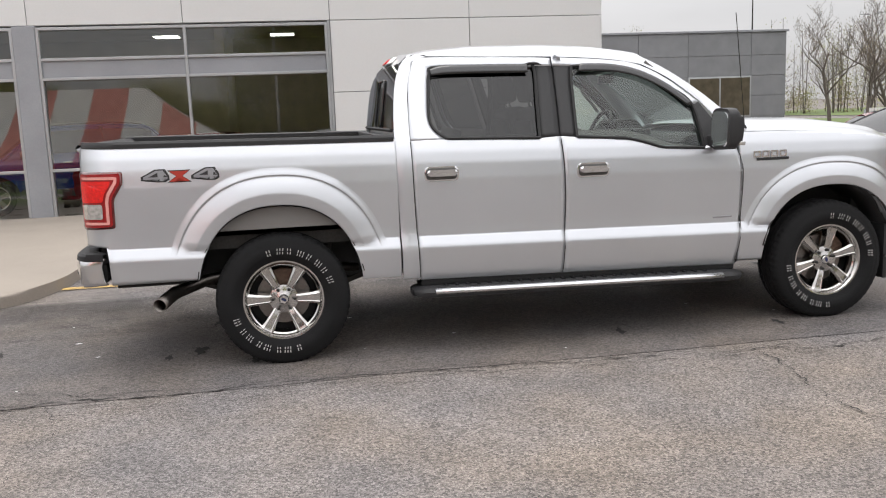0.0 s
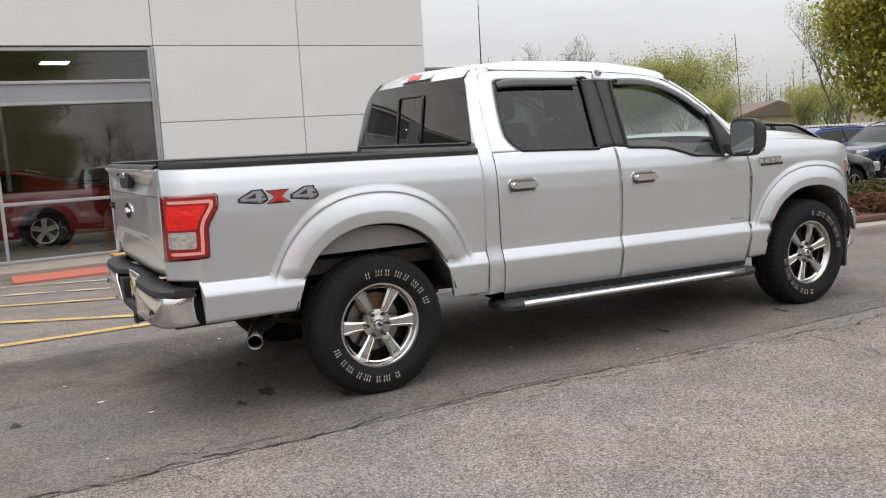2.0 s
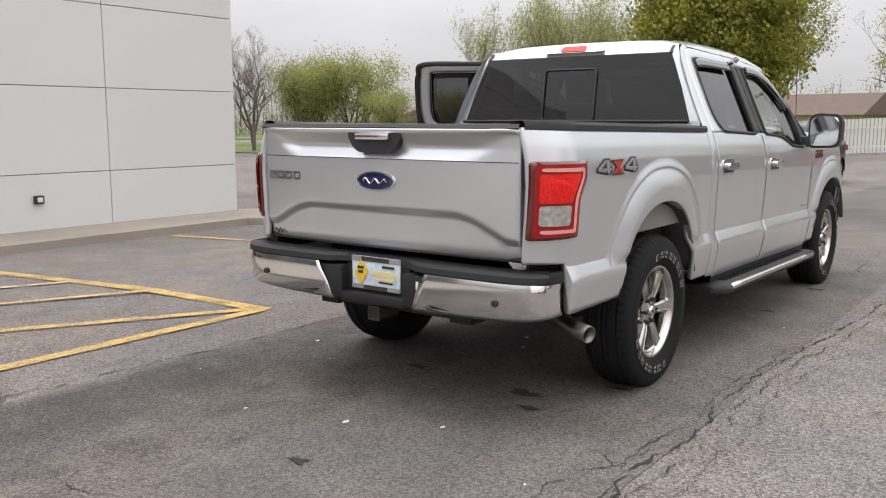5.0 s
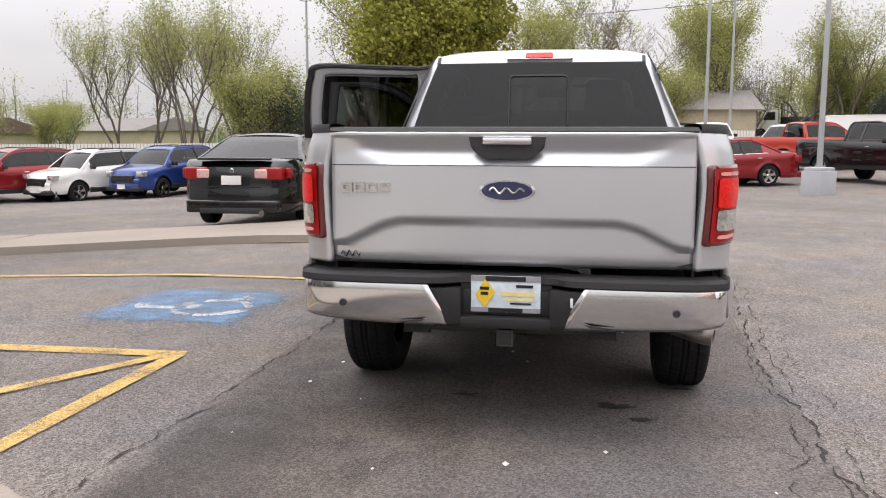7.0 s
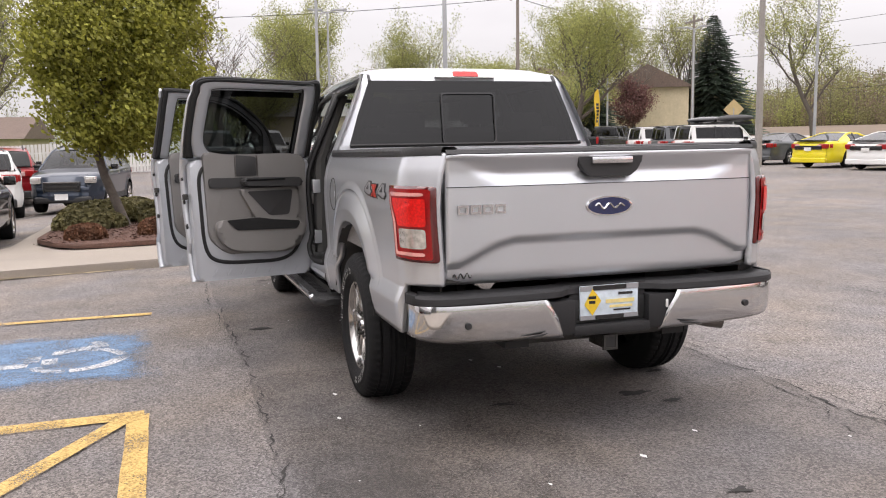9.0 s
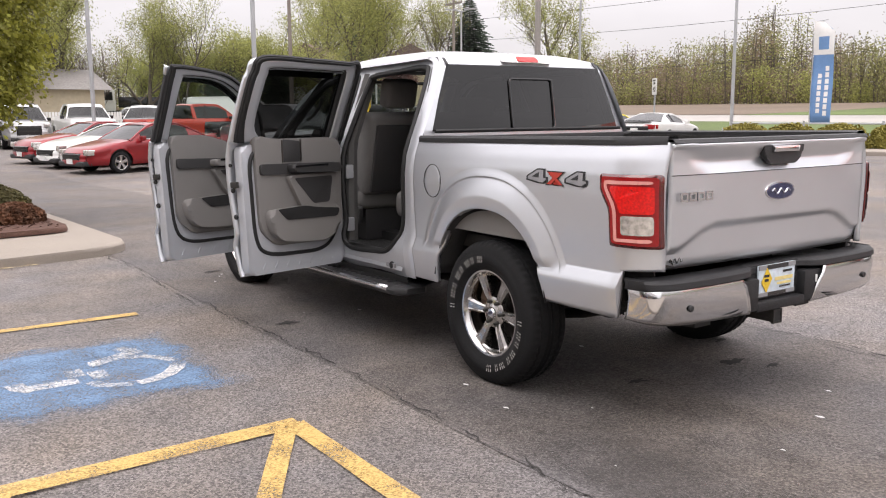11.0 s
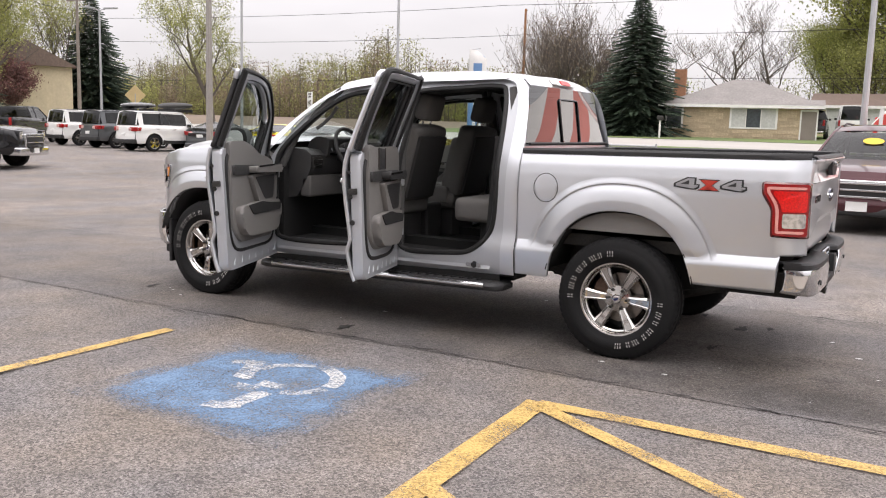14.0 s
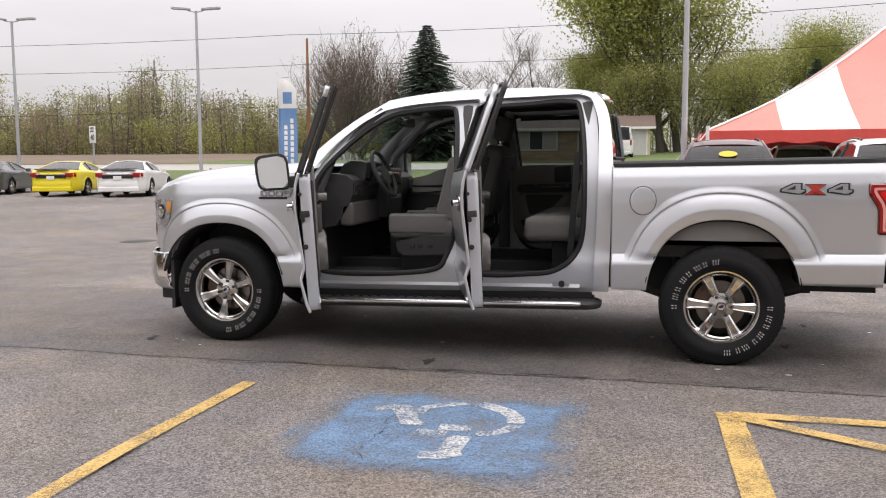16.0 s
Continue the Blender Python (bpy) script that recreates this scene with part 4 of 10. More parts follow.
glass_y = lambda z: curve_at([(1.40, 0.812), (1.60, 0.745), (1.80, 0.668), (1.82, 0.655)], z)
part("cab_back", grid([0.5, 0.9, 1.33, 1.405], span(-1, 1, 8), lambda z, v: (back_x(z) + 0.02 * v * v, v * back_y(z), z)), SILVER, truck)
for s in (-1, 1):
    part("back_pillar", grid(span(1.395, 1.872, 14), [0, 0.5, 1], lambda z, v: (back_x(z) + 0.02 * (0.9 + 0.1 * v) ** 2 - 0.0 + 0.015 * v * v, s * (min(glass_y(min(z, 1.82)), back_y(z) - 0.004) * (1 - v) + back_y(z) * v), z)), SILVER, truck, sharp=60)
    part("pillar_strip", grid(span(1.78, 1.862, 4), [0, 1], lambda z, v: (back_x(z) - 0.004 + 0.02, s * (glass_y(1.82) - 0.012 + 0.022 * v), z)), BLACK_PLASTIC, truck, sharp=0, solid=0.006)
part("back_header", grid(span(1.815, 1.905, 4), span(-1, 1, 12), lambda z, v: (back_x(z) + 0.02 * v * v - 0.002, v * 0.672, z - 0.034 * v * v * (z - 1.815) / 0.09)), SILVER, truck, sharp=60)
part("rear_window", grid(span(1.40, 1.82, 8), span(-1, 1, 14), lambda z, v: (back_x(z) + 0.02 * v * v - 0.006, v * glass_y(z), z)), REAR_GLASS, truck).visible_shadow = False
rw = lambda y, z: (back_x(z) - 0.012, y, z)
frame_line = rounded([(-0.185, 1.405), (-0.185, 1.735), (0.185, 1.735), (0.185, 1.405)], 0.03, 5)
part("window_slider_frame", tube([rw(y, z) for y, z in frame_line], 0.0075, 6), GLOSS_BLACK, truck)
part("window_lower_seal", tube([rw(y, 1.402) for y in span(-0.81, 0.81, 12)], 0.012, 6), SEAL, truck)
brake_lamp = part("high_brake_lamp", prism(rounded([(-0.22, 1.842), (-0.19, 1.892), (0.19, 1.892), (0.22, 1.842)], 0.02), 0, 0.03, lambda y, z, d: (back_x(z) - 0.004 - d, y, z), 0.01), LENS_CLEAR, truck, "clear brake lamp housing over the rear window")
part("red_lens", prism(rounded([(-0.09, 1.850), (-0.085, 1.884), (0.085, 1.884), (0.09, 1.850)], 0.008), 0.02, 0.036, lambda y, z, d: (back_x(z) - 0.004 - d, y, z), 0.006), LENS_BRIGHT, brake_lamp)

# ---- doors ----
REAR_IN = [(1.06, 1.338), (0.968, 1.435), (0.980, 1.66), (0.995, 1.745), (1.03, 1.786), (1.35, 1.786), (1.60, 1.782), (1.685, 1.774), (1.675, 1.55), (1.66, 1.318)]
REAR_OUT = [(0.832, 1.335), (0.836, 1.48), (0.852, 1.69), (0.872, 1.757), (0.93, 1.845), (1.35, 1.843), (1.68, 1.834), (1.806, 1.822), (1.80, 1.55), (1.792, 1.325)]
REAR_BELT = [(0.832, 1.335), (1.06, 1.338), (1.66, 1.318), (1.792, 1.325)]
FRONT_IN = [(1.906, 1.314), (1.918, 1.55), (1.935, 1.735), (1.975, 1.770), (2.215, 1.761), (2.405, 1.715), (2.584, 1.618), (2.735, 1.490), (2.764, 1.206)]
FRONT_OUT = [(1.802, 1.325), (1.812, 1.55), (1.820, 1.79), (1.86, 1.830), (2.222, 1.802), (2.413, 1.763), (2.591, 1.665), (2.778, 1.510), (2.985, 1.212)]
FRONT_BELT = [(1.802, 1.325), (1.906, 1.314), (2.246, 1.291), (2.36, 1.261), (2.47, 1.222), (2.764, 1.206), (2.985, 1.212)]


def door_low(x):
    return 0.466 - 0.0215 * (x - 0.85)


def outline_plate(pts, s, y0, y1, r, bevel):
    """A moulded piece on a door's inner side: y runs inwards from the skin."""
    return prism(rounded(pts, r), y0, y1, lambda u, v, d: (u, s * (min(0.955, half_width(u, max(v, 0.74)) - 0.0) - d), v), bevel, 3)


def build_door(s, front, open_deg):
    x0, x1 = (1.802, 3.03) if front else (0.858, 1.792)
    belt, inner, outer = (FRONT_BELT, FRONT_IN, FRONT_OUT) if front else (REAR_BELT, REAR_IN, REAR_OUT)
    xs = sorted(set([round(v, 4) for v in span(x0, x1, 34)]))

    def lead(x, z):
        """The hinge and latch edges of the door lean and curve."""
        if front:
            hi = curve_at([(0.43, 2.990), (0.60, 3.020), (0.95, 3.040), (1.08, 3.035), (1.21, 2.990)], z)
            lo = curve_at([(0.45, 1.791), (0.93, 1.811), (1.33, 1.798)], z)
        else:
            hi = curve_at([(0.45, 1.787), (0.93, 1.807), (1.33, 1.794)], z)
            lo = curve_at([(0.48, 0.858), (0.70, 0.850), (1.0, 0.838), (1.33, 0.832)], z)
        return lo + (hi - lo) * (x - x0) / (x1 - x0)

    verts, k = [], len(LEVELS)
    for x in xs:
        for lv in LEVELS:
            z = min(max(lv - 0.018 * (x - 0.75), door_low(x)), curve_at(belt, lead(x, lv)))
            xx = lead(x, z)
            z = min(z, curve_at(belt, xx))
            verts.append((xx, s * (half_width(1.5, z + 0.018 * (xx - 1.5))), z))
    faces = [(i * k + j, (i + 1) * k + j, (i + 1) * k + j + 1, i * k + j + 1) for i in range(len(xs) - 1) for j in range(k - 1)]
    door = part("front_door" if front else "rear_door", bm_of(verts, faces), SILVER, truck, "open silver door with a grey trim panel" if open_deg else "closed silver door", sharp=28, solid=-0.018)
    lay = lambda u, v: (u, s * half_width(1.5, v + 0.018 * (u - 1.5)), v)
    lay_in = lambda u, v: (u, s * (half_width(1.5, v + 0.018 * (u - 1.5)) - 0.005), v)
    if front:
        part("window_frame", ribbon([(1.815, 1.778), (1.90, 1.775)] + inner[3:8], [(1.812, 1.840), (1.84, 1.834)] + outer[3:8], 3, lay), SILVER, door, sharp=50, solid=-0.03)
    else:
        part("window_frame", ribbon(inner[0:7] + [(1.804, 1.776)], outer[0:7] + [(1.804, 1.826)], 3, lay), SILVER, door, sharp=50, solid=-0.03)
    if front:
        part("door_pillar_trim", ribbon(inner[0:3] + [(1.960, 1.780)], outer[0:2] + [(1.818, 1.735), (1.820, 1.780)], 3, lay_in), BLACK_PLASTIC, door, "black pillar trim", sharp=50, solid=-0.03)
        part("mirror_sail", ribbon(inner[7:9], outer[7:9], 3, lay, smooth=False), BLACK_PLASTIC, door, "black mirror mount", sharp=0, solid=-0.03)
    else:
        part("door_pillar_trim", ribbon([(1.66, 1.782)] + inner[7:10], [(1.803, 1.782), (1.803, 1.74)] + outer[8:10], 3, lay_in), BLACK_PLASTIC, door, "black pillar trim", sharp=50, solid=-0.03)
    line = smooth_line(inner, 5)
    part("window_seal", tube([(p.x, s * (half_width(1.5, p.y + 0.018 * (p.x - 1.5)) - 0.004), p.y) for p in line], 0.011, 6), SEAL, door)
    part("belt_seal", tube([(x, s * (half_width(1.5, curve_at(belt, x) + 0.018 * (x - 1.5)) + 0.002), curve_at(belt, x) + 0.004) for x in span(inner[0][0], inner[-1][0], 16)], 0.010, 6), SEAL, door)
    # glass
    base = [p for p in line]
    cx = sum(p.x for p in base) / len(base)
    glass = bmesh.new()
    if front:
        base += [Vector(p) for p in reversed(FRONT_BELT[2:5])]
    ring = [glass.verts.new((p.x, s * (half_width(1.5, p.y + 0.018 * (p.x - 1.5)) - 0.02), p.y)) for p in base]
    glass.faces.new(ring)
    bmesh.ops.triangulate(glass, faces=glass.faces[:])
    part("window_glass", glass, CAR_GLASS if front else DARK_GLASS, door, sharp=0).visible_shadow = False
    # rain visor over the window
    if front:
        va, vb = [(2.0, 1.785), (2.215, 1.776), (2.405, 1.730), (2.584, 1.634), (2.73, 1.505)], [(1.98, 1.735), (2.215, 1.725), (2.385, 1.685), (2.55, 1.600), (2.70, 1.485)]
    else:
        va, vb = [(1.0, 1.775), (1.10, 1.797), (1.35, 1.797), (1.60, 1.793), (1.64, 1.79)], [(1.005, 1.735), (1.10, 1.742), (1.35, 1.742), (1.60, 1.738), (1.64, 1.738)]
    part("rain_visor", ribbon(va, vb, 3, lambda u, v: (u, s * (half_width(1.5, v + 0.018 * (u - 1.5)) + 0.012), v)), GLOSS_BLACK, door, "smoked rain visor", solid=0.004)
    # handle in its cup
    hx, hz = (1.995, 1.105) if front else (1.01, 1.128)
    hy = half_width(1.5, hz + 0.018 * (hx - 1.5))
    cup = part("door_handle", prism(rounded([(hx - 0.108, hz - 0.046), (hx + 0.108, hz - 0.046), (hx + 0.108, hz + 0.046), (hx - 0.108, hz + 0.046)], 0.03), -0.004, 0.004, lambda u, v, d: (u, s * (hy + d), v), 0.006), CHROME, door, "chrome handle")
    # mid-grey plate over the chrome cup: its colour stands in for recess shade
    part("recess_shade", prism(rounded([(hx - 0.097, hz - 0.036), (hx + 0.097, hz - 0.036), (hx + 0.097, hz + 0.036), (hx - 0.097, hz + 0.036)], 0.024), 0.002, 0.0055, lambda u, v, d: (u, s * (hy + d), v), 0.0), MID_TRIM, cup)
    part("handle_bar", prism(rounded([(hx - 0.094, hz - 0.014), (hx + 0.094, hz - 0.014), (hx + 0.094, hz + 0.026), (hx - 0.094, hz + 0.026)], 0.016), 0.007, 0.042, lambda u, v, d: (u, s * (hy + d), v), 0.012, 3), CHROME, cup)
    # inner side
    wall_y = lambda z: curve_at([(0.42, 0.95), (0.55, 0.965), (0.9, 0.955), (1.33, 0.93)], z)
    shell_pts = rounded([(x0 + 0.02, door_low(x0) + 0.005), (x1 - 0.04, door_low(x1) + 0.005), (x1 - (0.03 if front else 0.01), 1.21 if front else 1.31), ((2.76, 1.21) if front else (1.66, 1.31)), (x0 + 0.015, 1.315)], 0.05)
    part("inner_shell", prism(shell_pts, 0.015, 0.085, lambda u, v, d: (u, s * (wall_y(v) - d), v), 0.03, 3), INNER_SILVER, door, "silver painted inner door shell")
    inner_frame_out = [(p[0] * 0.93 + q[0] * 0.07, p[1] * 0.93 + q[1] * 0.07) for p, q in zip(outer, inner)]
    inner_ring = [(p[0] * 0.26 + q[0] * 0.74, p[1] * 0.26 + q[1] * 0.74) for p, q in zip(inner, inner_frame_out)]
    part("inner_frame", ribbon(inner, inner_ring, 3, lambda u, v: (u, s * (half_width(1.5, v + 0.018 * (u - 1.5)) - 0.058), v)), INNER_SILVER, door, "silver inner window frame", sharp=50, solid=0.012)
    part("frame_edge", ribbon(inner_ring, inner_frame_out, 3, lambda u, v: (u, s * (half_width(1.5, v + 0.018 * (u - 1.5)) - 0.064), v)), SEAL, door, "black edge of the window frame", sharp=50, solid=0.02)
    part("inner_window_seal", tube([(p.x, s * (half_width(1.5, p.y + 0.018 * (p.x - 1.5)) - 0.060), p.y) for p in line], 0.010, 6), SEAL, door)
    part("frame_seal", tube([(p.x, s * (half_width(1.5, p.y + 0.018 * (p.x - 1.5)) - 0.062), p.y) for p in smooth_line(inner_frame_out, 5)], 0.014, 6), SEAL, door)
    w = x1 - x0
    seal_line = rounded([(x0 + 0.065, 1.30), (x0 + 0.085, 0.66), (x0 + 0.20, door_low(x0) + 0.12), (x1 - 0.22, door_low(x1) + 0.12), (x1 - 0.09, 0.72), (x1 - 0.075, 1.22 if front else 1.28)], 0.16, 7)
    part("door_seal", tube([(u, s * (wall_y(v) - 0.092), v) for u, v in seal_line], 0.014, 6), SEAL, door)
    # trim panel, pocket, armrest and inserts
    if front:
        trim = [(x0 + 0.10, 1.355), (x0 + 0.11, 0.74), (x0 + 0.25, 0.625), (x1 - 0.24, 0.60), (x1 - 0.10, 0.72), (x1 - 0.09, 1.17), (x1 - 0.28, 1.22), (x1 - 0.47, 1.245), (x1 - 0.60, 1.30), (x1 - 0.80, 1.35)]
    else:
        trim = [(x0 + 0.10, 1.375), (x0 + 0.115, 0.76), (x0 + 0.24, 0.645), (x1 - 0.18, 0.63), (x1 - 0.07, 0.74), (x1 - 0.055, 1.33), (x1 - 0.2, 1.345), (x0 + 0.26, 1.345)]
    iy = lambda u, v, d: (u, s * (wall_y(min(v, 1.33)) - 0.07 - d), v)
    panel = part("trim_panel", prism(rounded(trim, 0.06), 0.0, 0.045, iy, 0.02, 3), GREY_TRIM, door, "grey moulded door trim")
    band = [(x0 + 0.13, 1.185), (x0 + 0.13, 1.115), (x1 - 0.12, 1.075 if front else 1.10), (x1 - 0.12, 1.15 if front else 1.17)]
    part("trim_band", prism(rounded(band, 0.02), 0.03, 0.062, iy, 0.012, 3), DARK_TRIM, door, "black trim band")
    rest = [(x0 + 0.36 * w, 1.165), (x0 + 0.36 * w, 1.115), (x1 - 0.10 * w, 1.09), (x1 - 0.10 * w, 1.15)] if front else [(x0 + 0.38 * w, 1.175), (x0 + 0.38 * w, 1.12), (x1 - 0.12, 1.10), (x1 - 0.12, 1.165)]
    arm = part("armrest", prism(rounded(rest, 0.03), 0.03, 0.125, iy, 0.025, 3), DARK_TRIM if not front else GREY_TRIM, door, "armrest with window switches")
    part("switch_plate", prism(rounded([(x0 + 0.40 * w, 1.163), (x0 + 0.40 * w, 1.15), (x0 + 0.72 * w, 1.15), (x0 + 0.72 * w, 1.163)], 0.004), 0.05, 0.128, iy, 0.006), GLOSS_BLACK, arm)
    grip = [(x0 + 0.42 * w, 1.08), (x0 + 0.60 * w, 0.90), (x0 + 0.76 * w, 0.90), (x0 + 0.80 * w, 1.08)]
    part("grip_surround", prism(rounded([(x0 + 0.36 * w, 1.10), (x0 + 0.50 * w, 0.86), (x0 + 0.84 * w, 0.86), (x0 + 0.86 * w, 1.10)], 0.04), 0.03, 0.085, iy, 0.02, 3), GREY_TRIM, door)
    part("grip_recess", prism(rounded(grip, 0.02), 0.05, 0.088, iy, 0.004), DARK_TRIM, door, "dark pull grip")
    part("upper_insert", prism(rounded([(x0 + 0.36 * w, 1.34 if not front else 1.33), (x0 + 0.36 * w, 1.19), (x0 + 0.52 * w, 1.19), (x0 + 0.52 * w, 1.325)], 0.01), 0.03, 0.05, iy, 0.004), DARK_TRIM, door) if not front else None
    if not front:
        for f in (0.35, 0.525):
            part("trim_strip", prism([(x0 + f * w, 1.335), (x0 + f * w, 1.19), (x0 + (f + 0.008) * w, 1.19), (x0 + (f + 0.008) * w, 1.335)], 0.04, 0.053, iy, 0.0), STEEL, door, sharp=0)
    part("lower_bulge", prism(rounded([(x0 + 0.155, 0.885), (x0 + 0.165, 0.76), (x0 + 0.25, 0.675), (x0 + 0.40, 0.655), (x1 - 0.28, 0.64), (x1 - 0.15, 0.70), (x1 - 0.115, 0.80), (x1 - 0.13, 0.875), (x0 + 0.5 * w, 0.895)], 0.05), 0.03, 0.10, iy, 0.035, 4), GREY_TRIM, door)
    part("door_pocket", prism(rounded([(x0 + 0.24 * w, 0.885), (x0 + 0.32 * w, 0.81), (x1 - 0.17, 0.795), (x1 - 0.145, 0.85), (x0 + 0.62 * w, 0.872), (x0 + 0.50 * w, 0.892)], 0.02), 0.04, 0.106, iy, 0.004), CARPET, door, "dark storage pocket")
    # pressed ribs along the sill of the inner shell
    for i in range(7):
        u = x0 + 0.16 + i * (w - 0.3) / 6
        part("pressed_rib", prism(rounded([(u - 0.035, door_low(u) + 0.035), (u + 0.005, door_low(u) + 0.095), (u + 0.018, door_low(u) + 0.095), (u - 0.02, door_low(u) + 0.035)], 0.006), 0.08, 0.092, lambda uu, vv, d: (uu, s * (wall_y(vv) - d), vv), 0.004), INNER_SILVER, door)
    # latch end: plate, plugs and latch slot on the door's end face
    for z, r in ((1.19, 0.011), (1.03, 0.014), (0.86, 0.016)):
        part("edge_plug", lathe([(0.0, -0.012), (r, -0.010), (r * 1.1, 0.0)], 12, lambda rr, a, d, z=z: (lead(x0, z) + 0.02 + d * 1.0 - 0.012, s * (0.922 + rr * math.cos(a)), z + rr * math.sin(a))), SEAL, door)
    part("latch", box(lead(x0, 1.1) - 0.004, lead(x0, 1.1) + 0.02, min(s * 0.875, s * 0.935), max(s * 0.875, s * 0.935), 1.045, 1.085, 0.006), DARK_METAL, door)
    hinge_x, hinge_y = (2.995, 0.905) if front else (1.79, 0.905)
    if open_deg:
        h = Vector((hinge_x, s * hinge_y, 0))
        door.matrix_basis = Matrix.Translation(h) @ Matrix.Rotation(radians(-s * open_deg), 4, "Z") @ Matrix.Translation(-h) @ Matrix.Translation((0, 0.93, 0.78)) @ Matrix.Rotation(radians(-5.2 if front else -4.4), 4, "X") @ Matrix.Translation((0, -0.93, -0.78))
        for z in (0.72, 1.10):
            part("hinge", box(hinge_x - 0.05, hinge_x + 0.06, s * 0.86 - 0.03, s * 0.86 + 0.03, z - 0.05, z + 0.05, 0.01), INNER_SILVER, truck)
    return door


doors = {}
for s, angle_f, angle_r in ((-1, 0, 0), (1, 66.5, 72.5)):
    doors[s, "f"] = build_door(s, True, angle_f)
    doors[s, "r"] = build_door(s, False, angle_r)


# mirrors, carried by the front doors
def door_mirror(s):
    door = doors[s, "f"]
    cx, cz = 2.845, 1.33
    y0 = 0.955
    body = prism([(y, z) for y, z in rounded([(0.0, -0.135), (0.225, -0.125), (0.24, 0.0), (0.235, 0.125), (0.05, 0.135), (0.0, 0.10)], 0.05, 6)], -0.07 if s > 0 else -0.045, 0.10 if s > 0 else 0.05, lambda u, v, d: (cx + d * (1 - 0.9 * (abs(v) / 0.2) ** 2 * (1 if d > 0 else 0)), s * (y0 + 0.03 + u), cz + v), 0.05, 4)
    mirror = part("mirror", body, BLACK_PLASTIC, door, "black door mirror")
    part("mirror_glass", prism(rounded([(0.015, -0.115), (0.21, -0.108), (0.22, 0.0), (0.215, 0.105), (0.06, 0.115), (0.015, 0.085)], 0.04, 6), -0.03, 0.006, lambda u, v, d: (cx - (0.112 if s > 0 else 0.05) - d + (0.16 if s > 0 else 0.02) * u, s * (y0 + 0.03 + u), cz + v), 0.002), MIRROR, mirror)
    part("mirror_arm", box(cx - 0.05, cx + 0.08, min(s * 0.90, s * 1.0), max(s * 0.90, s * 1.0), cz - 0.125, cz - 0.04, 0.02), BLACK_PLASTIC, mirror)
    part("turn_lamp", box(cx + 0.02, cx + 0.09, s * (y0 + 0.19) - 0.03, s * (y0 + 0.19) + 0.045 * (1), cz - 0.105, cz - 0.08, 0.006), LENS_CLEAR, mirror)


door_mirror(-1), door_mirror(1)

# ---- body sides seen behind the open doors ----
F_IN = [(2.80, 0.56), (2.92, 0.68), (2.93, 1.12), (2.895, 1.29), (2.735, 1.478), (2.55, 1.635), (2.39, 1.725), (2.21, 1.760), (1.945, 1.776), (1.882, 1.71), (1.846, 1.35), (1.835, 1.0), (1.905, 0.72), (2.06, 0.59)]
F_OUT = [(2.985, 0.44), (3.015, 0.60), (3.035, 1.04), (2.985, 1.235), (2.785, 1.515), (2.595, 1.670), (2.418, 1.768), (2.222, 1.806), (1.87, 1.836), (1.796, 1.81), (1.775, 1.35), (1.785, 1.0), (1.77, 0.65), (1.78, 0.455)]
R_IN = [(1.66, 0.58), (1.725, 0.70), (1.74, 1.0), (1.745, 1.35), (1.735, 1.71), (1.68, 1.772), (1.35, 1.793), (1.06, 1.806), (0.978, 1.74), (0.928, 1.36), (0.93, 0.92), (0.985, 0.73), (1.12, 0.62), (1.30, 0.59)]
R_OUT = [(1.78, 0.455), (1.77, 0.65), (1.785, 1.0), (1.775, 1.35), (1.796, 1.80), (1.76, 1.838), (1.35, 1.849), (0.985, 1.858), (0.876, 1.768), (0.830, 1.36), (0.836, 0.95), (0.846, 0.68), (0.856, 0.475), (1.25, 0.465)]
for s in (1, -1):
    jamb = lambda u, v, s=s: (u, s * (half_width(1.5, v + 0.018 * (u - 1.5)) - 0.045), v)
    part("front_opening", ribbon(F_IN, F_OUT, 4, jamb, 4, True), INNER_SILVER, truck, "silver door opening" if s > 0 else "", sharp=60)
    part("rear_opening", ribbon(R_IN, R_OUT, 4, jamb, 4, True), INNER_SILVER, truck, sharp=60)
    for line in (F_IN, R_IN):
        pts = smooth_line(line, 5, True)
        pts.append(pts[0])
        part("opening_seal", tube([(p.x, s * (half_width(1.5, p.y + 0.018 * (p.x - 1.5)) - 0.05), p.y) for p in pts], 0.02, 8, False), SEAL, truck)
    part("sill_plate", grid(span(0.95, 2.9, 10), range(3), lambda x, j: (x, s * (0.93, 0.90, 0.78)[j], (0.50, 0.572, 0.575)[j] - 0.012 * (x - 0.9))), INNER_SILVER if s > 0 else DARK_TRIM, truck, sharp=0)
    part("sill_scuff", grid(span(0.98, 2.85, 10), range(2), lambda x, j: (x, s * (0.885, 0.76)[j], 0.578 - 0.012 * (x - 0.9))), BLACK_PLASTIC, truck, sharp=0)
# closed side: the dark gaps round the doors
for gap in ([(1.789, 0.47), (1.81, 0.93), (1.797, 1.31)], [(2.985, 0.44), (3.015, 0.60), (3.035, 0.95), (3.03, 1.08), (2.99, 1.205)], [(0.854, 0.485), (0.846, 0.70), (0.834, 1.0), (0.829, 1.33)]):
    part("door_gap", ribbon([(x - 0.0022, z) for x, z in gap], [(x + 0.0022, z) for x, z in gap], 2, lambda u, v: (u, -(half_width(min(u, 3.0), v) + 0.0018), v)), SEAL, truck, sharp=0)
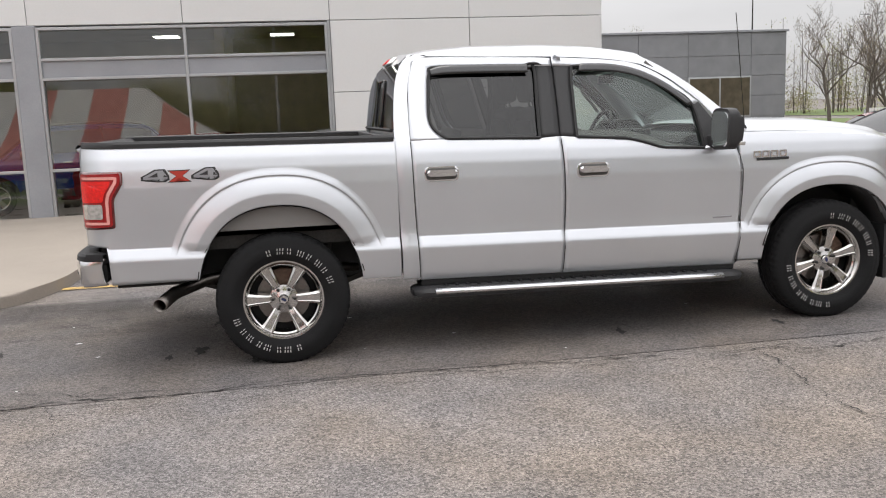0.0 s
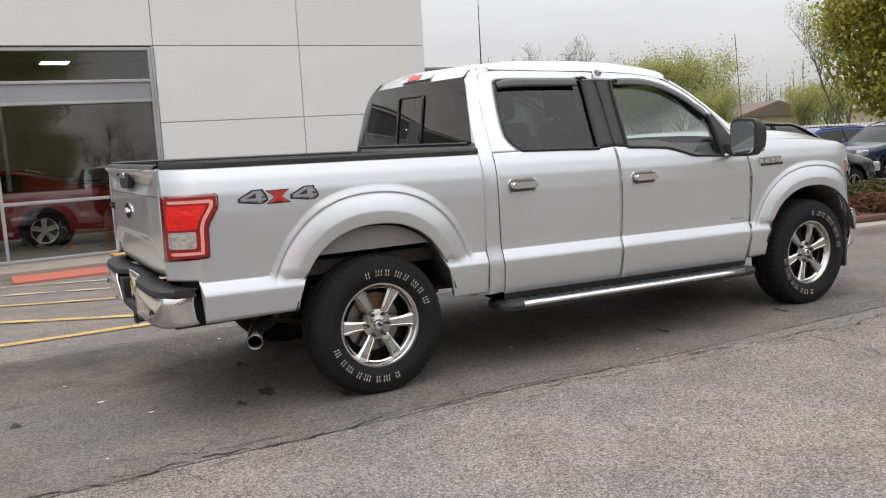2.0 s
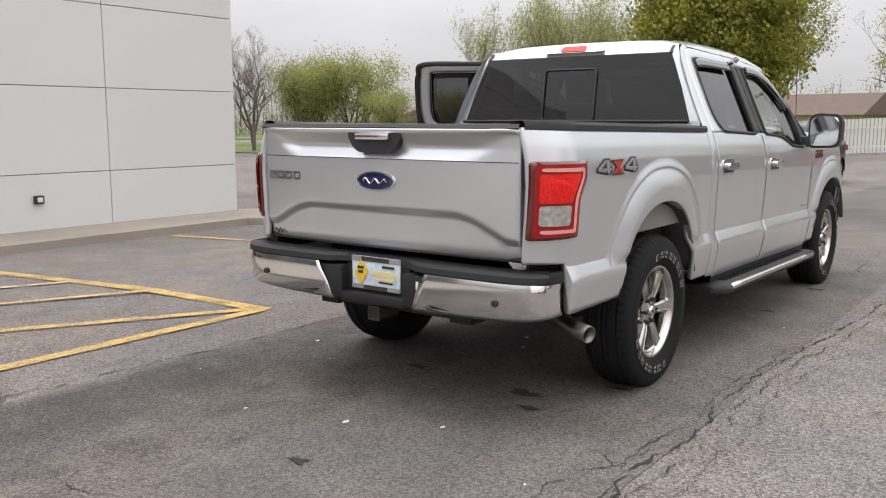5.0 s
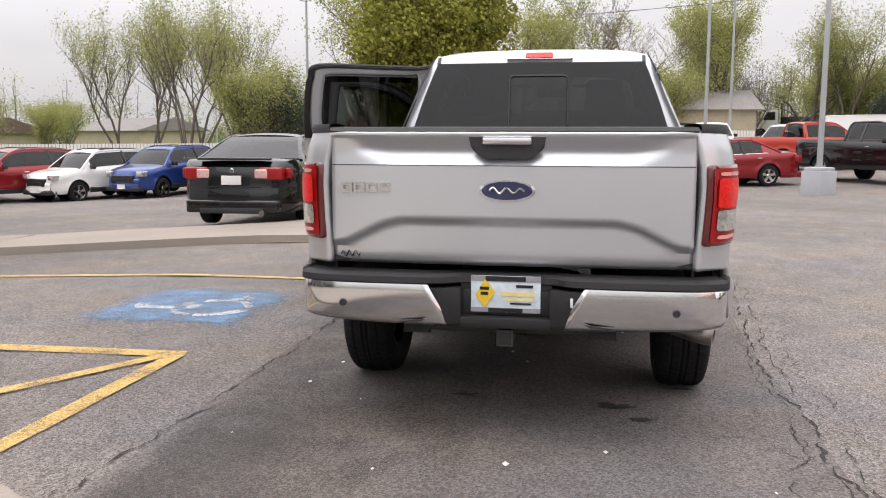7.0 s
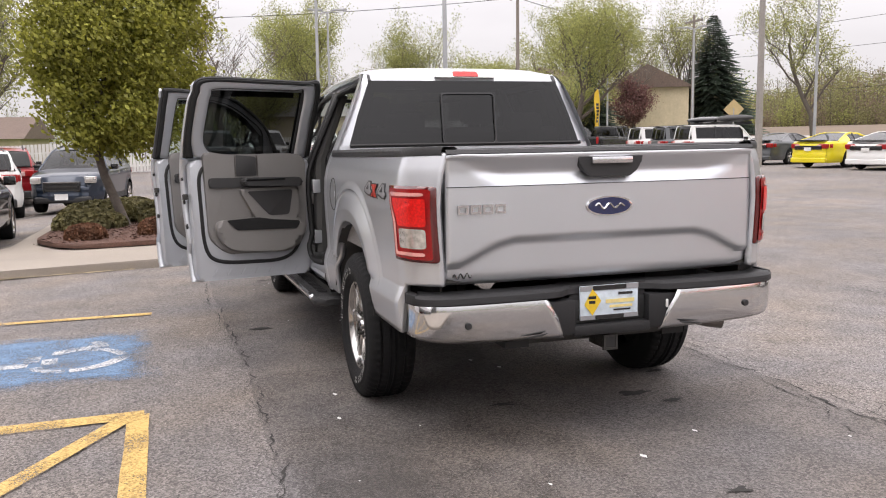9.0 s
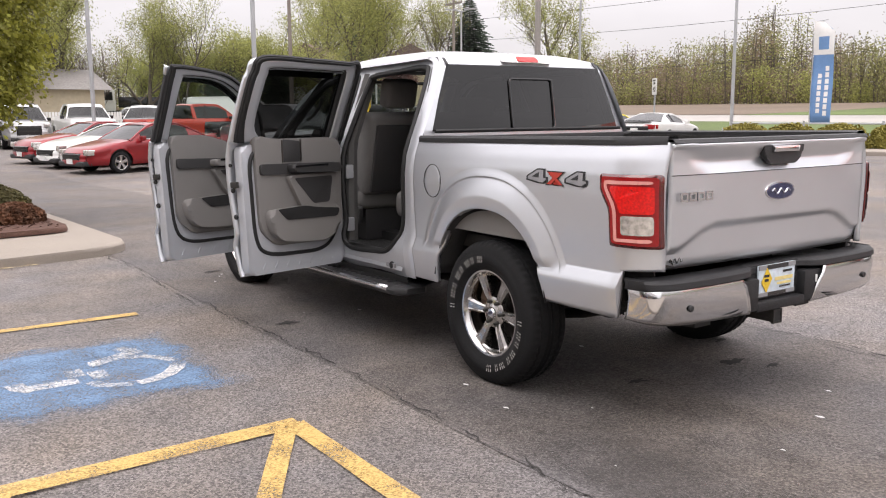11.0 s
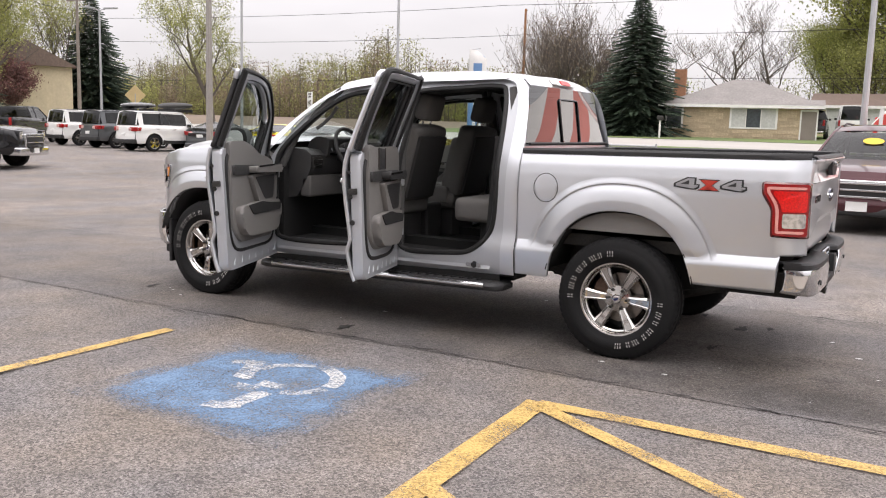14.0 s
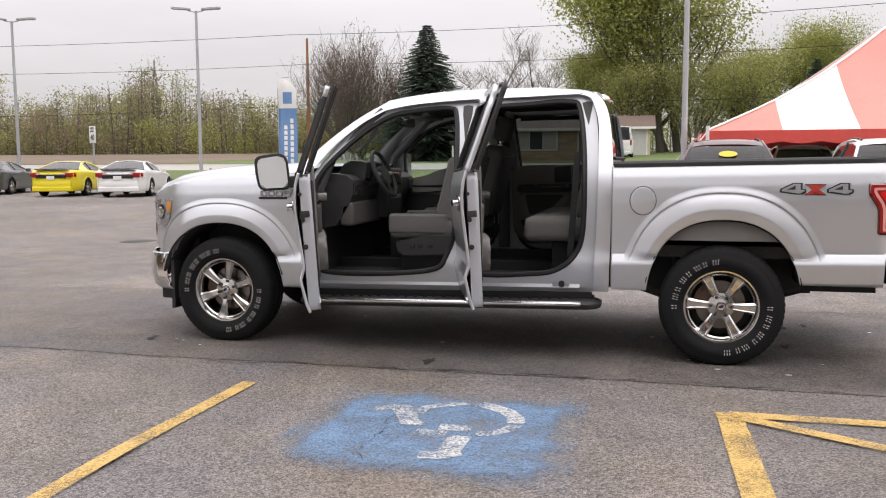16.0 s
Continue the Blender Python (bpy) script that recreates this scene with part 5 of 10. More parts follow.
# closed side: black pillar plate and corner plate behind the door gaps
part("pillar_plate", ribbon([(1.67, 1.31), (1.68, 1.55), (1.70, 1.80)], [(1.92, 1.31), (1.93, 1.55), (1.95, 1.80)], 3, lambda u, v: (u, -(half_width(1.5, v + 0.018 * (u - 1.5)) - 0.030), v)), BLACK_PLASTIC, truck, sharp=0)
part("corner_plate", ribbon([(0.845, 1.64), (0.862, 1.76), (0.93, 1.858)], [(0.97, 1.66), (1.0, 1.77), (1.08, 1.862)], 3, lambda u, v: (u, -(half_width(1.5, v + 0.018 * (u - 1.5)) - 0.012), v)), SILVER, truck, sharp=0)
part("latch_badge", prism(rounded([(1.02, 0.508), (1.14, 0.506), (1.14, 0.535), (1.02, 0.537)], 0.012), 0.0, 0.006, lambda u, v, d: (u, 0.915 + d + 0.012, v), 0.003), PALE_DECAL, truck)
part("sill_plug", lathe([(0.0, 0.014), (0.022, 0.012), (0.026, 0.0)], 14, lambda r, a, d: (1.075 + r * math.cos(a), 0.922 + d, 0.522 + r * math.sin(a))), SEAL, truck)

# ---- running boards ----
for s in (-1, 1):
    zs = lambda x: 0.385 - 0.018 * (x - 0.85)
    prof = [(0.80, -0.02), (0.80, 0.035), (1.00, 0.045), (1.045, 0.038), (1.06, 0.015), (1.05, -0.015), (1.0, -0.028)]
    k = len(prof)
    xs = [0.80, 0.83, 0.88] + span(0.95, 2.92, 12) + [2.99, 3.03]
    grow = [0.55, 0.85, 1.0] + [1.0] * 13 + [0.85, 0.55]
    verts = [(x, s * (0.90 + (y - 0.90) * g), zs(x) + dz * g) for x, g in zip(xs, grow) for y, dz in prof]
    faces = [(i * k + j, (i + 1) * k + j, (i + 1) * k + (j + 1) % k, i * k + (j + 1) % k) for i in range(len(xs) - 1) for j in range(k)]
    faces += [tuple(range(k)), tuple((len(xs) - 1) * k + j for j in range(k))]
    board = part("running_board", bm_of(verts, faces), BLACK_PLASTIC, truck, "black running board with a bright edge")
    part("bright_edge", grid(span(0.93, 2.86, 10), range(4), lambda x, j: (x, s * (1.047, 1.060, 1.063, 1.060)[j], zs(x) + (0.040, 0.028, 0.016, 0.004)[j])), CHROME, board, solid=0.004)
    for i in range(26):
        x = 1.0 + i * 0.07
        part("tread_rib", box(x, x + 0.022, min(s * 0.84, s * 1.0), max(s * 0.84, s * 1.0), zs(x) + 0.035, zs(x) + 0.052, 0.004, 1), RUBBER, board)
    for x in (1.1, 1.9, 2.7):
        part("bracket", box(x - 0.04, x + 0.04, min(s * 0.45, s * 0.86), max(s * 0.45, s * 0.86), zs(x) + 0.0, zs(x) + 0.03, 0.005), SEAL, truck)

# ---- tailgate ----
def gate_at(y, z):
    a = abs(y)
    rim = curve_at([(0.0, 1.008), (0.47, 1.008), (0.56, 0.985), (0.72, 0.905), (0.80, 0.90)], a)
    x = -1.128
    x -= 0.027 * ease((z - (rim - 0.048)) / 0.048)
    if z > 1.228:
        t = (z - 1.228) / (1.372 - 1.228)
        x += curve_at([(0.0, 0.0), (0.04, 0.004), (0.34, 0.024), (0.42, 0.025), (0.50, 0.021), (0.84, -0.016), (0.92, -0.021), (1.0, -0.020)], t) * (1 - 0.9 * ease((a - 0.46 - 0.18 * t) / 0.15)) - 0.012 * ease((t - 0.8) / 0.12) * ease((a - 0.5) / 0.2)
    if z < 0.83:
        x += 0.02 * ((0.83 - z) / 0.045)
    x += 0.025 * (a / 0.8) ** 4
    return (x, y, z)


gz = sorted(set([round(z, 4) for z in span(0.788, 0.88, 5) + span(0.88, 1.03, 24) + span(1.03, 1.22, 6) + [1.224, 1.2275, 1.231, 1.235] + span(1.24, 1.372, 20)]))
gate = part("tailgate", grid(span(-0.788, 0.788, 80), gz, gate_at), SILVER, truck, "silver tailgate with a raised centre", sharp=24, solid=0.04)
part("gate_seam", grid(span(-0.785, 0.785, 30), [1.2262, 1.2302], lambda y, z: (gate_at(y, z)[0] - 0.0015, y, z)), SEAL, gate, sharp=0)
part("gate_cap", grid(span(-0.79, 0.79, 20), range(5), lambda y, j: (-1.16 + (0.0, -0.012, 0.0, 0.05, 0.08)[j] + 0.02 * (abs(y) / 0.8) ** 4, y, (1.366, 1.376, 1.392, 1.394, 1.37)[j])), BLACK_PLASTIC, gate, "black plastic tailgate cap")
bez = prism(rounded([(0.17, 1.378), (-0.17, 1.378), (-0.155, 1.30), (-0.10, 1.258), (0.10, 1.258), (0.155, 1.30)], 0.02), 0.0, 0.03, lambda u, v, d: (-1.142 - d * 1.0, u, v), 0.012, 3)
bezel = part("gate_handle", bez, BLACK_PLASTIC, gate, "black handle surround")
part("handle_bar", box(-1.192, -1.165, -0.105, 0.105, 1.318, 1.350, 0.008), CHROME, gate, "bright handle bar")
oval = [(0.122 * math.cos(2 * math.pi * i / 48), 0.046 * math.sin(2 * math.pi * i / 48)) for i in range(48)]
ring = part("gate_badge", prism([(u * 1.0, v * 1.0) for u, v in oval], 0.0, 0.014, lambda u, v, d: (-1.147 - d, u, 1.122 + v), 0.004), CHROME, gate, "chrome oval badge with a blue face")
part("badge_face", prism([(u * 0.90, v * 0.86) for u, v in oval], 0.012, 0.017, lambda u, v, d: (-1.147 - d, u, 1.122 + v), 0.002), BLUE_ENAMEL, ring)
part("badge_stroke", tube([(-1.1655, 0.075 - 0.15 * t, 1.122 + 0.014 * math.sin(t * 16) * (1 - 0.4 * t)) for t in span(0, 1, 28)], 0.0045, 5), CHROME, ring)


def letter_blocks(count, width, height, place, bar=0.22):
    """Plain outlined blocks in a row, in place of a maker's name."""
    bms = []
    for i in range(count):
        u0, u1 = width * i / count + 0.08 * width / count, width * (i + 1) / count - 0.08 * width / count
        t = bar * (u1 - u0)
        for a, b, c, d in ((u0, u1, 0, t), (u0, u1, height - t, height), (u0, u0 + t, t, height - t), (u1 - t, u1, t, height - t)):
            corners = [(a, c), (b, c), (b, d), (a, d)]
            verts = [place(u, v, e) for e in (0.0, 1.0) for u, v in corners]
            bms.append(bm_of(verts, [(4, 5, 6, 7), (0, 1, 5, 4), (1, 2, 6, 5), (2, 3, 7, 6), (3, 0, 4, 7)]))
    return merge(*bms)


part("gate_lettering", letter_blocks(4, 0.235, 0.042, lambda u, v, e: (-1.149 - 0.006 * e, 0.745 - u, 1.108 + v)), CHROME, gate, "chrome name blocks", sharp=0)
part("dealer_mark", tube([(-1.112, 0.755 - 0.10 * t, 0.825 + 0.012 * math.sin(t * 21) + 0.008 * t) for t in span(0, 1, 26)], 0.0035, 4), GLOSS_BLACK, gate, "small dark dealer mark")

# ---- tail lamps ----
LAMP = [(-1.125, 1.236), (-0.880, 1.236), (-0.873, 1.222), (-0.876, 1.162), (-0.925, 1.085), (-0.934, 1.06), (-0.938, 0.905), (-1.128, 0.895)]


def lamp_piece(s, pts, out):
    """An outline on the bed's corner, laid round it; u runs along the side and turns the corner."""
    bm = bmesh.new()
    ring = [bm.verts.new((u, v, 0)) for u, v in rounded(pts, 0.014, 3)]
    f = bm.faces.new(ring)
    bmesh.ops.triangulate(bm, faces=[f])
    for i in range(1, 12):
        x = -1.13 + 0.026 * i
        bmesh.ops.bisect_plane(bm, geom=bm.verts[:] + bm.edges[:] + bm.faces[:], plane_co=(x, 0, 0), plane_no=(1, 0, 0))
    for i in range(1, 5):
        bmesh.ops.bisect_plane(bm, geom=bm.verts[:] + bm.edges[:] + bm.faces[:], plane_co=(0, 0.88 + 0.07 * i, 0), plane_no=(0, 1, 0))
    for v in bm.verts:
        x, z = v.co.x, v.co.y
        y = half_width(max(x, -1.13), min(z, 1.2)) + out
        v.co = (x - (out * 1.6 if x < -1.05 else 0), s * y, z)
    return bm


for s in (-1, 1):
    lamp = part("tail_lamp", lamp_piece(s, LAMP, 0.008), LENS_DARK, truck, "red tail lamp with a pale light tube", solid=0.02)
    part("lens_field", lamp_piece(s, [(-1.112, 1.224), (-0.892, 1.224), (-0.886, 1.214), (-0.888, 1.168), (-0.936, 1.095), (-0.945, 1.06), (-0.949, 0.918), (-1.114, 0.908)], 0.011), LENS_RED, lamp)
    part("light_tube", merge(lamp_piece(s, [(-1.095, 1.208), (-0.914, 1.208), (-0.908, 1.190), (-1.095, 1.193)], 0.0135), lamp_piece(s, [(-0.922, 1.206), (-0.904, 1.206), (-0.905, 1.174), (-0.951, 1.102), (-0.962, 1.065), (-0.966, 0.928), (-0.983, 0.928), (-0.980, 1.07), (-0.968, 1.11), (-0.922, 1.180)], 0.0137), lamp_piece(s, [(-1.095, 0.943), (-0.968, 0.943), (-0.966, 0.928), (-1.095, 0.926)], 0.0139)), LENS_PALE, lamp, sharp=0)
    part("brake_lens", lamp_piece(s, [(-1.100, 1.182), (-0.945, 1.182), (-0.942, 1.168), (-0.985, 1.104), (-0.996, 1.058), (-1.102, 1.058)], 0.0145), LENS_BRIGHT, lamp)
    part("reverse_lens", lamp_piece(s, [(-1.100, 1.048), (-1.000, 1.048), (-1.002, 0.960), (-1.100, 0.960)], 0.0145), LENS_CLEAR, lamp)

# ---- rear bumper, plate, hitch, exhaust ----
for s in (-1, 1):
    line = smooth_line([(-1.212, 0.33), (-1.215, 0.55), (-1.205, 0.76), (-1.175, 0.87), (-1.12, 0.925), (-1.03, 0.945)], 6)
    n = len(line)
    verts, rows = [], [(0.724, 0.01), (0.712, -0.004), (0.675, -0.011), (0.615, -0.004), (0.579, 0.0), (0.556, 0.015)]
    for i, p in enumerate(line):
        for z, dx in rows:
            zz = z + (0.012 * (i / n) if z < 0.6 else 0) - (0.03 * (1 - i / n) if z < 0.58 else 0)
            lean = -0.085 * (0.70 - z) / 0.15 * max(0, 1 - i / 6)
            verts.append((p.x + dx, s * (p.y + lean), zz))
    k = len(rows)
    chrome = part("bumper_end", bm_of(verts, [(i * k + j, (i + 1) * k + j, (i + 1) * k + j + 1, i * k + j + 1) for i in range(n - 1) for j in range(k - 1)]), CHROME, truck, "chrome bumper end", solid=0.012)
    part("parking_sensor", lathe([(0.0, 0.008), (0.014, 0.008), (0.017, 0.0)], 16, lambda r, a, d: (-1.217 - d, s * 0.72 + r * math.cos(a), 0.622 + r * math.sin(a))), BLACK_PLASTIC, chrome)
    part("step_notch", prism(rounded([(0.42, 0.553), (0.34, 0.562), (0.37, 0.548), (0.47, 0.545)], 0.005), 0, 0.004, lambda u, v, d: (-1.222 - d, s * u, v), 0.002), BLACK_PLASTIC, chrome)
full = [(-1.03, -0.955), (-1.13, -0.935), (-1.185, -0.875), (-1.212, -0.76), (-1.222, -0.55), (-1.219, -0.36), (-1.206, -0.27), (-1.160, -0.19), (-1.156, 0), (-1.160, 0.19), (-1.206, 0.27), (-1.219, 0.36), (-1.222, 0.55), (-1.212, 0.76), (-1.185, 0.875), (-1.13, 0.935), (-1.03, 0.955)]
ln = smooth_line(full, 4)
k = 5
verts = []
for p in ln:
    for z, inn in ((0.712, 0.012), (0.719, 0.0), (0.744, 0.005), (0.756, 0.022), (0.760, 0.12)):
        verts.append((p.x + inn * (1 if abs(p.y) < 0.93 else 0.3), p.y * (1 - 0.03 * (inn > 0.1)), z))
part("bumper_pad", bm_of(verts, [(i * k + j, (i + 1) * k + j, (i + 1) * k + j + 1, i * k + j + 1) for i in range(len(ln) - 1) for j in range(k - 1)]), BUMPER_BLACK, truck, "black bumper step pad", solid=0.01)
mid = bmesh.new()
add_box(mid, -1.205, -1.06, -0.34, -0.19, 0.535, 0.70, 0.015)
add_box(mid, -1.205, -1.06, 0.19, 0.34, 0.535, 0.70, 0.015)
add_box(mid, -1.205, -1.06, -0.20, 0.20, 0.525, 0.575, 0.012)
add_box(mid, -1.15, -1.06, -0.20, 0.20, 0.57, 0.757, 0.005)
part("bumper_centre", mid, BUMPER_BLACK, truck, "black bumper centre with a plate recess")
part("bumper_beam", box(-1.16, -1.02, -0.90, 0.90, 0.575, 0.69, 0.01), SEAL, truck)
plate = part("rear_plate", box(-1.168, -1.156, -0.152, 0.152, 0.592, 0.752, 0.004), PLATE_BLUE, truck, "dealer plate with plain bars and a yellow diamond")
pf = lambda pts, d0=0.0, d1=0.003: prism(pts, d0, d1, lambda u, v, d: (-1.168 - d, u, v), 0.0)
part("plate_frame", merge(pf([(0.152, 0.728), (-0.152, 0.728), (-0.152, 0.752), (0.152, 0.752)]), pf([(0.152, 0.592), (-0.152, 0.592), (-0.152, 0.612), (0.152, 0.612)])), PALE_DECAL, plate, sharp=0)
for y, z0, w, h in ((0.088, 0.730, 0.175, 0.021), (0.075, 0.593, 0.15, 0.018), (-0.045, 0.703, 0.075, 0.012), (-0.02, 0.628, 0.09, 0.008)):
    part("plate_bar", pf([(y, z0), (y - w, z0), (y - w, z0 + h), (y, z0 + h)], 0.003, 0.0045), GLOSS_BLACK, plate, sharp=0)
YELLOW_PRINT = surface("pale_yellow_print", (0.75, 0.62, 0.25), 0.5, 0, 40, 0.1)
for y, z0, w, h in ((0.02, 0.665, 0.15, 0.018), (0.0, 0.643, 0.12, 0.012)):
    part("plate_print_bar", pf([(y, z0), (y - w, z0), (y - w, z0 + h), (y, z0 + h)], 0.002, 0.0035), YELLOW_PRINT, plate, sharp=0)
part("plate_diamond", pf([(0.09, 0.738), (0.045, 0.680), (0.09, 0.612), (0.132, 0.665)], 0.003, 0.005), YELLOW, plate, sharp=0)
part("plate_diamond_bars", merge(*[pf([(0.112 - 0.004 * i, 0.690 - 0.022 * i), (0.072 + 0.004 * i, 0.690 - 0.022 * i), (0.072 + 0.004 * i, 0.704 - 0.022 * i), (0.112 - 0.004 * i, 0.704 - 0.022 * i)], 0.005, 0.006) for i in range(2)]), GLOSS_BLACK, plate, sharp=0)
part("plate_lamp", box(-1.212, -1.20, -0.292, -0.280, 0.63, 0.67, 0.004), CREAM, truck)
hitch = part("hitch_receiver", box(-1.18, -1.02, -0.031, 0.031, 0.449, 0.511, 0.006), DARK_METAL, truck, "dark steel tow hitch receiver")
part("receiver_rim", merge(box(-1.186, -1.17, -0.036, -0.026, 0.444, 0.516), box(-1.186, -1.17, 0.026, 0.036, 0.444, 0.516), box(-1.186, -1.17, -0.026, 0.026, 0.444, 0.454), box(-1.186, -1.17, -0.026, 0.026, 0.506, 0.516)), DARK_METAL, hitch, sharp=0)
part("hitch_beam", box(-1.04, -0.93, -0.42, 0.42, 0.47, 0.54, 0.01), DARK_METAL, hitch, sharp=0)
part("hitch_mouth", box(-1.183, -1.179, -0.025, 0.025, 0.455, 0.505), SEAL, hitch, sharp=0)
pipe = bmesh.new()
add_tube(pipe, [(-0.735, -0.935, 0.418), (-0.710, -0.855, 0.430), (-0.665, -0.75, 0.455), (-0.48, -0.62, 0.50), (-0.1, -0.58, 0.56), (0.5, -0.5, 0.5)], [0.042, 0.042, 0.041, 0.038, 0.032, 0.032], 18, False)
part("exhaust_pipe", pipe, STEEL, truck, "bent steel exhaust pipe", solid=0.004)
part("spare_wheel", lathe([(0.17, -0.10), (0.34, -0.11), (0.38, -0.06), (0.38, 0.06), (0.34, 0.11), (0.17, 0.10)], 28, lambda r, a, d: (-0.62 + r * math.cos(a), r * math.sin(a), 0.56 + d)), RUBBER, truck)

# ---- bed side marks, fuel flap, fender badge ----
FOUR = [(0.0, 0.46), (0.52, 1.0), (0.90, 1.0), (0.90, 0.47), (1.04, 0.47), (1.04, 0.17), (0.90, 0.17), (0.90, 0.0), (0.60, 0.0), (0.60, 0.17), (0.0, 0.17)]
for s in (-1, 1):
    ox, oz, h = -0.772, 1.161, 0.076
    put = lambda u, v, d, s=s: (ox + u, s * (half_width(ox + u, oz + v) + d), oz + v)
    def glyph(pts, x0, w, d0, d1):
        pts = [((x0 + p[0] * w) if s < 0 else (0.43 - x0 - p[0] * w), p[1] * h) for p in pts]
        return prism(pts, d0, d1, put, 0.0)
    cross = [(0.0, 0.0), (0.28, 0.0), (0.52, 0.36), (0.76, 0.0), (1.04, 0.0), (0.66, 0.5), (1.02, 1.0), (0.76, 1.0), (0.52, 0.66), (0.30, 1.0), (0.02, 1.0), (0.38, 0.5)]
    mark = part("side_mark", glyph(FOUR, 0.0, 0.155, 0.001, 0.004), GREY_DECAL, truck, "dark 4x4 side decal with a red letter", sharp=0)
    part("mark_figure", glyph(FOUR, 0.285, 0.155, 0.001, 0.004), GREY_DECAL, mark, sharp=0)
    shrink = lambda pts, f: [((p[0] - 0.58) * f + 0.58, (p[1] - 0.42) * f + 0.42) for p in pts]
    FOUR_IN = [(0.09, 0.44), (0.56, 0.91), (0.82, 0.91), (0.82, 0.39), (0.97, 0.39), (0.97, 0.26), (0.82, 0.26), (0.82, 0.09), (0.68, 0.09), (0.68, 0.26), (0.09, 0.26)]
    for at in (0.0, 0.285):
        part("mark_face", glyph(FOUR_IN, at, 0.155, 0.004, 0.0055), PALE_DECAL, mark, sharp=0)
    for at in (0.0, 0.285):
        part("mark_hole", glyph([(0.28, 0.42), (0.62, 0.76), (0.62, 0.42)], at, 0.155, 0.0055, 0.007), GREY_DECAL, mark, sharp=0)
    part("mark_cross_edge", glyph([(p[0], p[1] * 0.94 - 0.05) for p in cross], 0.148, 0.134, 0.002, 0.0060), GREY_DECAL, mark, sharp=0)
    part("mark_cross", glyph([(0.52 + (p[0] - 0.52) * 0.84, p[1] * 0.80 + 0.02) for p in cross], 0.148, 0.134, 0.0060, 0.0075), RED_DECAL, mark, sharp=0)
    part("fender_badge", letter_blocks(4, 0.25, 0.045, lambda u, v, e, s=s: ((3.10 + u) if s < 0 else (3.35 - u), s * (half_width(3.2, 1.14) + 0.002 + 0.006 * e), 1.128 + v)), CHROME, truck, "chrome name blocks on the fender", sharp=0)
    part("badge_bar", box(3.13, 3.36, min(s * (half_width(3.2, 1.12)), s * (half_width(3.2, 1.12) + 0.006)), max(s * (half_width(3.2, 1.12)), s * (half_width(3.2, 1.12) + 0.006)), 1.108, 1.126), GREY_DECAL, truck, sharp=0)
    part("door_mark", box(2.83, 2.96, min(s * 0.955, s * 0.9635), max(s * 0.955, s * 0.9635), 0.742, 0.752), PALE_DECAL, doors[s, "f"], sharp=0)
fr = 0.087
flap = part("fuel_flap", lathe([(r, 0.0022) for r in span(0.0, fr - 0.010, 7)] + [(fr - 0.004, 0.0008)], 48, lambda r, a, d: (0.525 + r * math.cos(a), half_width(0.525 + r * math.cos(a), 1.115 + 1.12 * r * math.sin(a)) + d, 1.115 + 1.12 * r * math.sin(a))), SILVER, truck, "round silver fuel flap")
part("flap_seam", tube([(0.525 + fr * math.cos(a), half_width(0.525 + fr * math.cos(a), 1.115 + 1.12 * fr * math.sin(a)) + 0.0015, 1.115 + 1.12 * fr * math.sin(a)) for a in span(0, 2 * math.pi, 48)], 0.0024, 5, False), SEAL, flap)
part("flap_catch", box(0.443, 0.461, half_width(0.44, 1.12) - 0.002, half_width(0.44, 1.12) + 0.008, 1.10, 1.135, 0.004), SILVER, flap)

# ---- front end ----
HEAD_LENS = surface("grey_headlamp_glass", (0.34, 0.34, 0.34), 0.12, 0.4, 60, 0.4, coat=1.0)
def hood_at(x, v):
    ze = curve_at(fender_top, x) + 0.004
    zc = curve_at([(3.0, 1.345), (3.3, 1.365), (3.8, 1.345), (4.2, 1.285), (4.45, 1.205), (4.55, 1.14)], x)
    ye = half_width(min(x, 4.38), min(ze, 1.2)) - 0.035
    a = abs(v)
    bulge = 0.018 * ease((0.72 - a) / 0.08)
    return (x + 0.12 * (1 - a * a) * (x - 3.0) / 1.4, v * ye, ze + (zc - ze) * (1 - a ** 2.6) + bulge * (1 if x > 3.1 else 0))


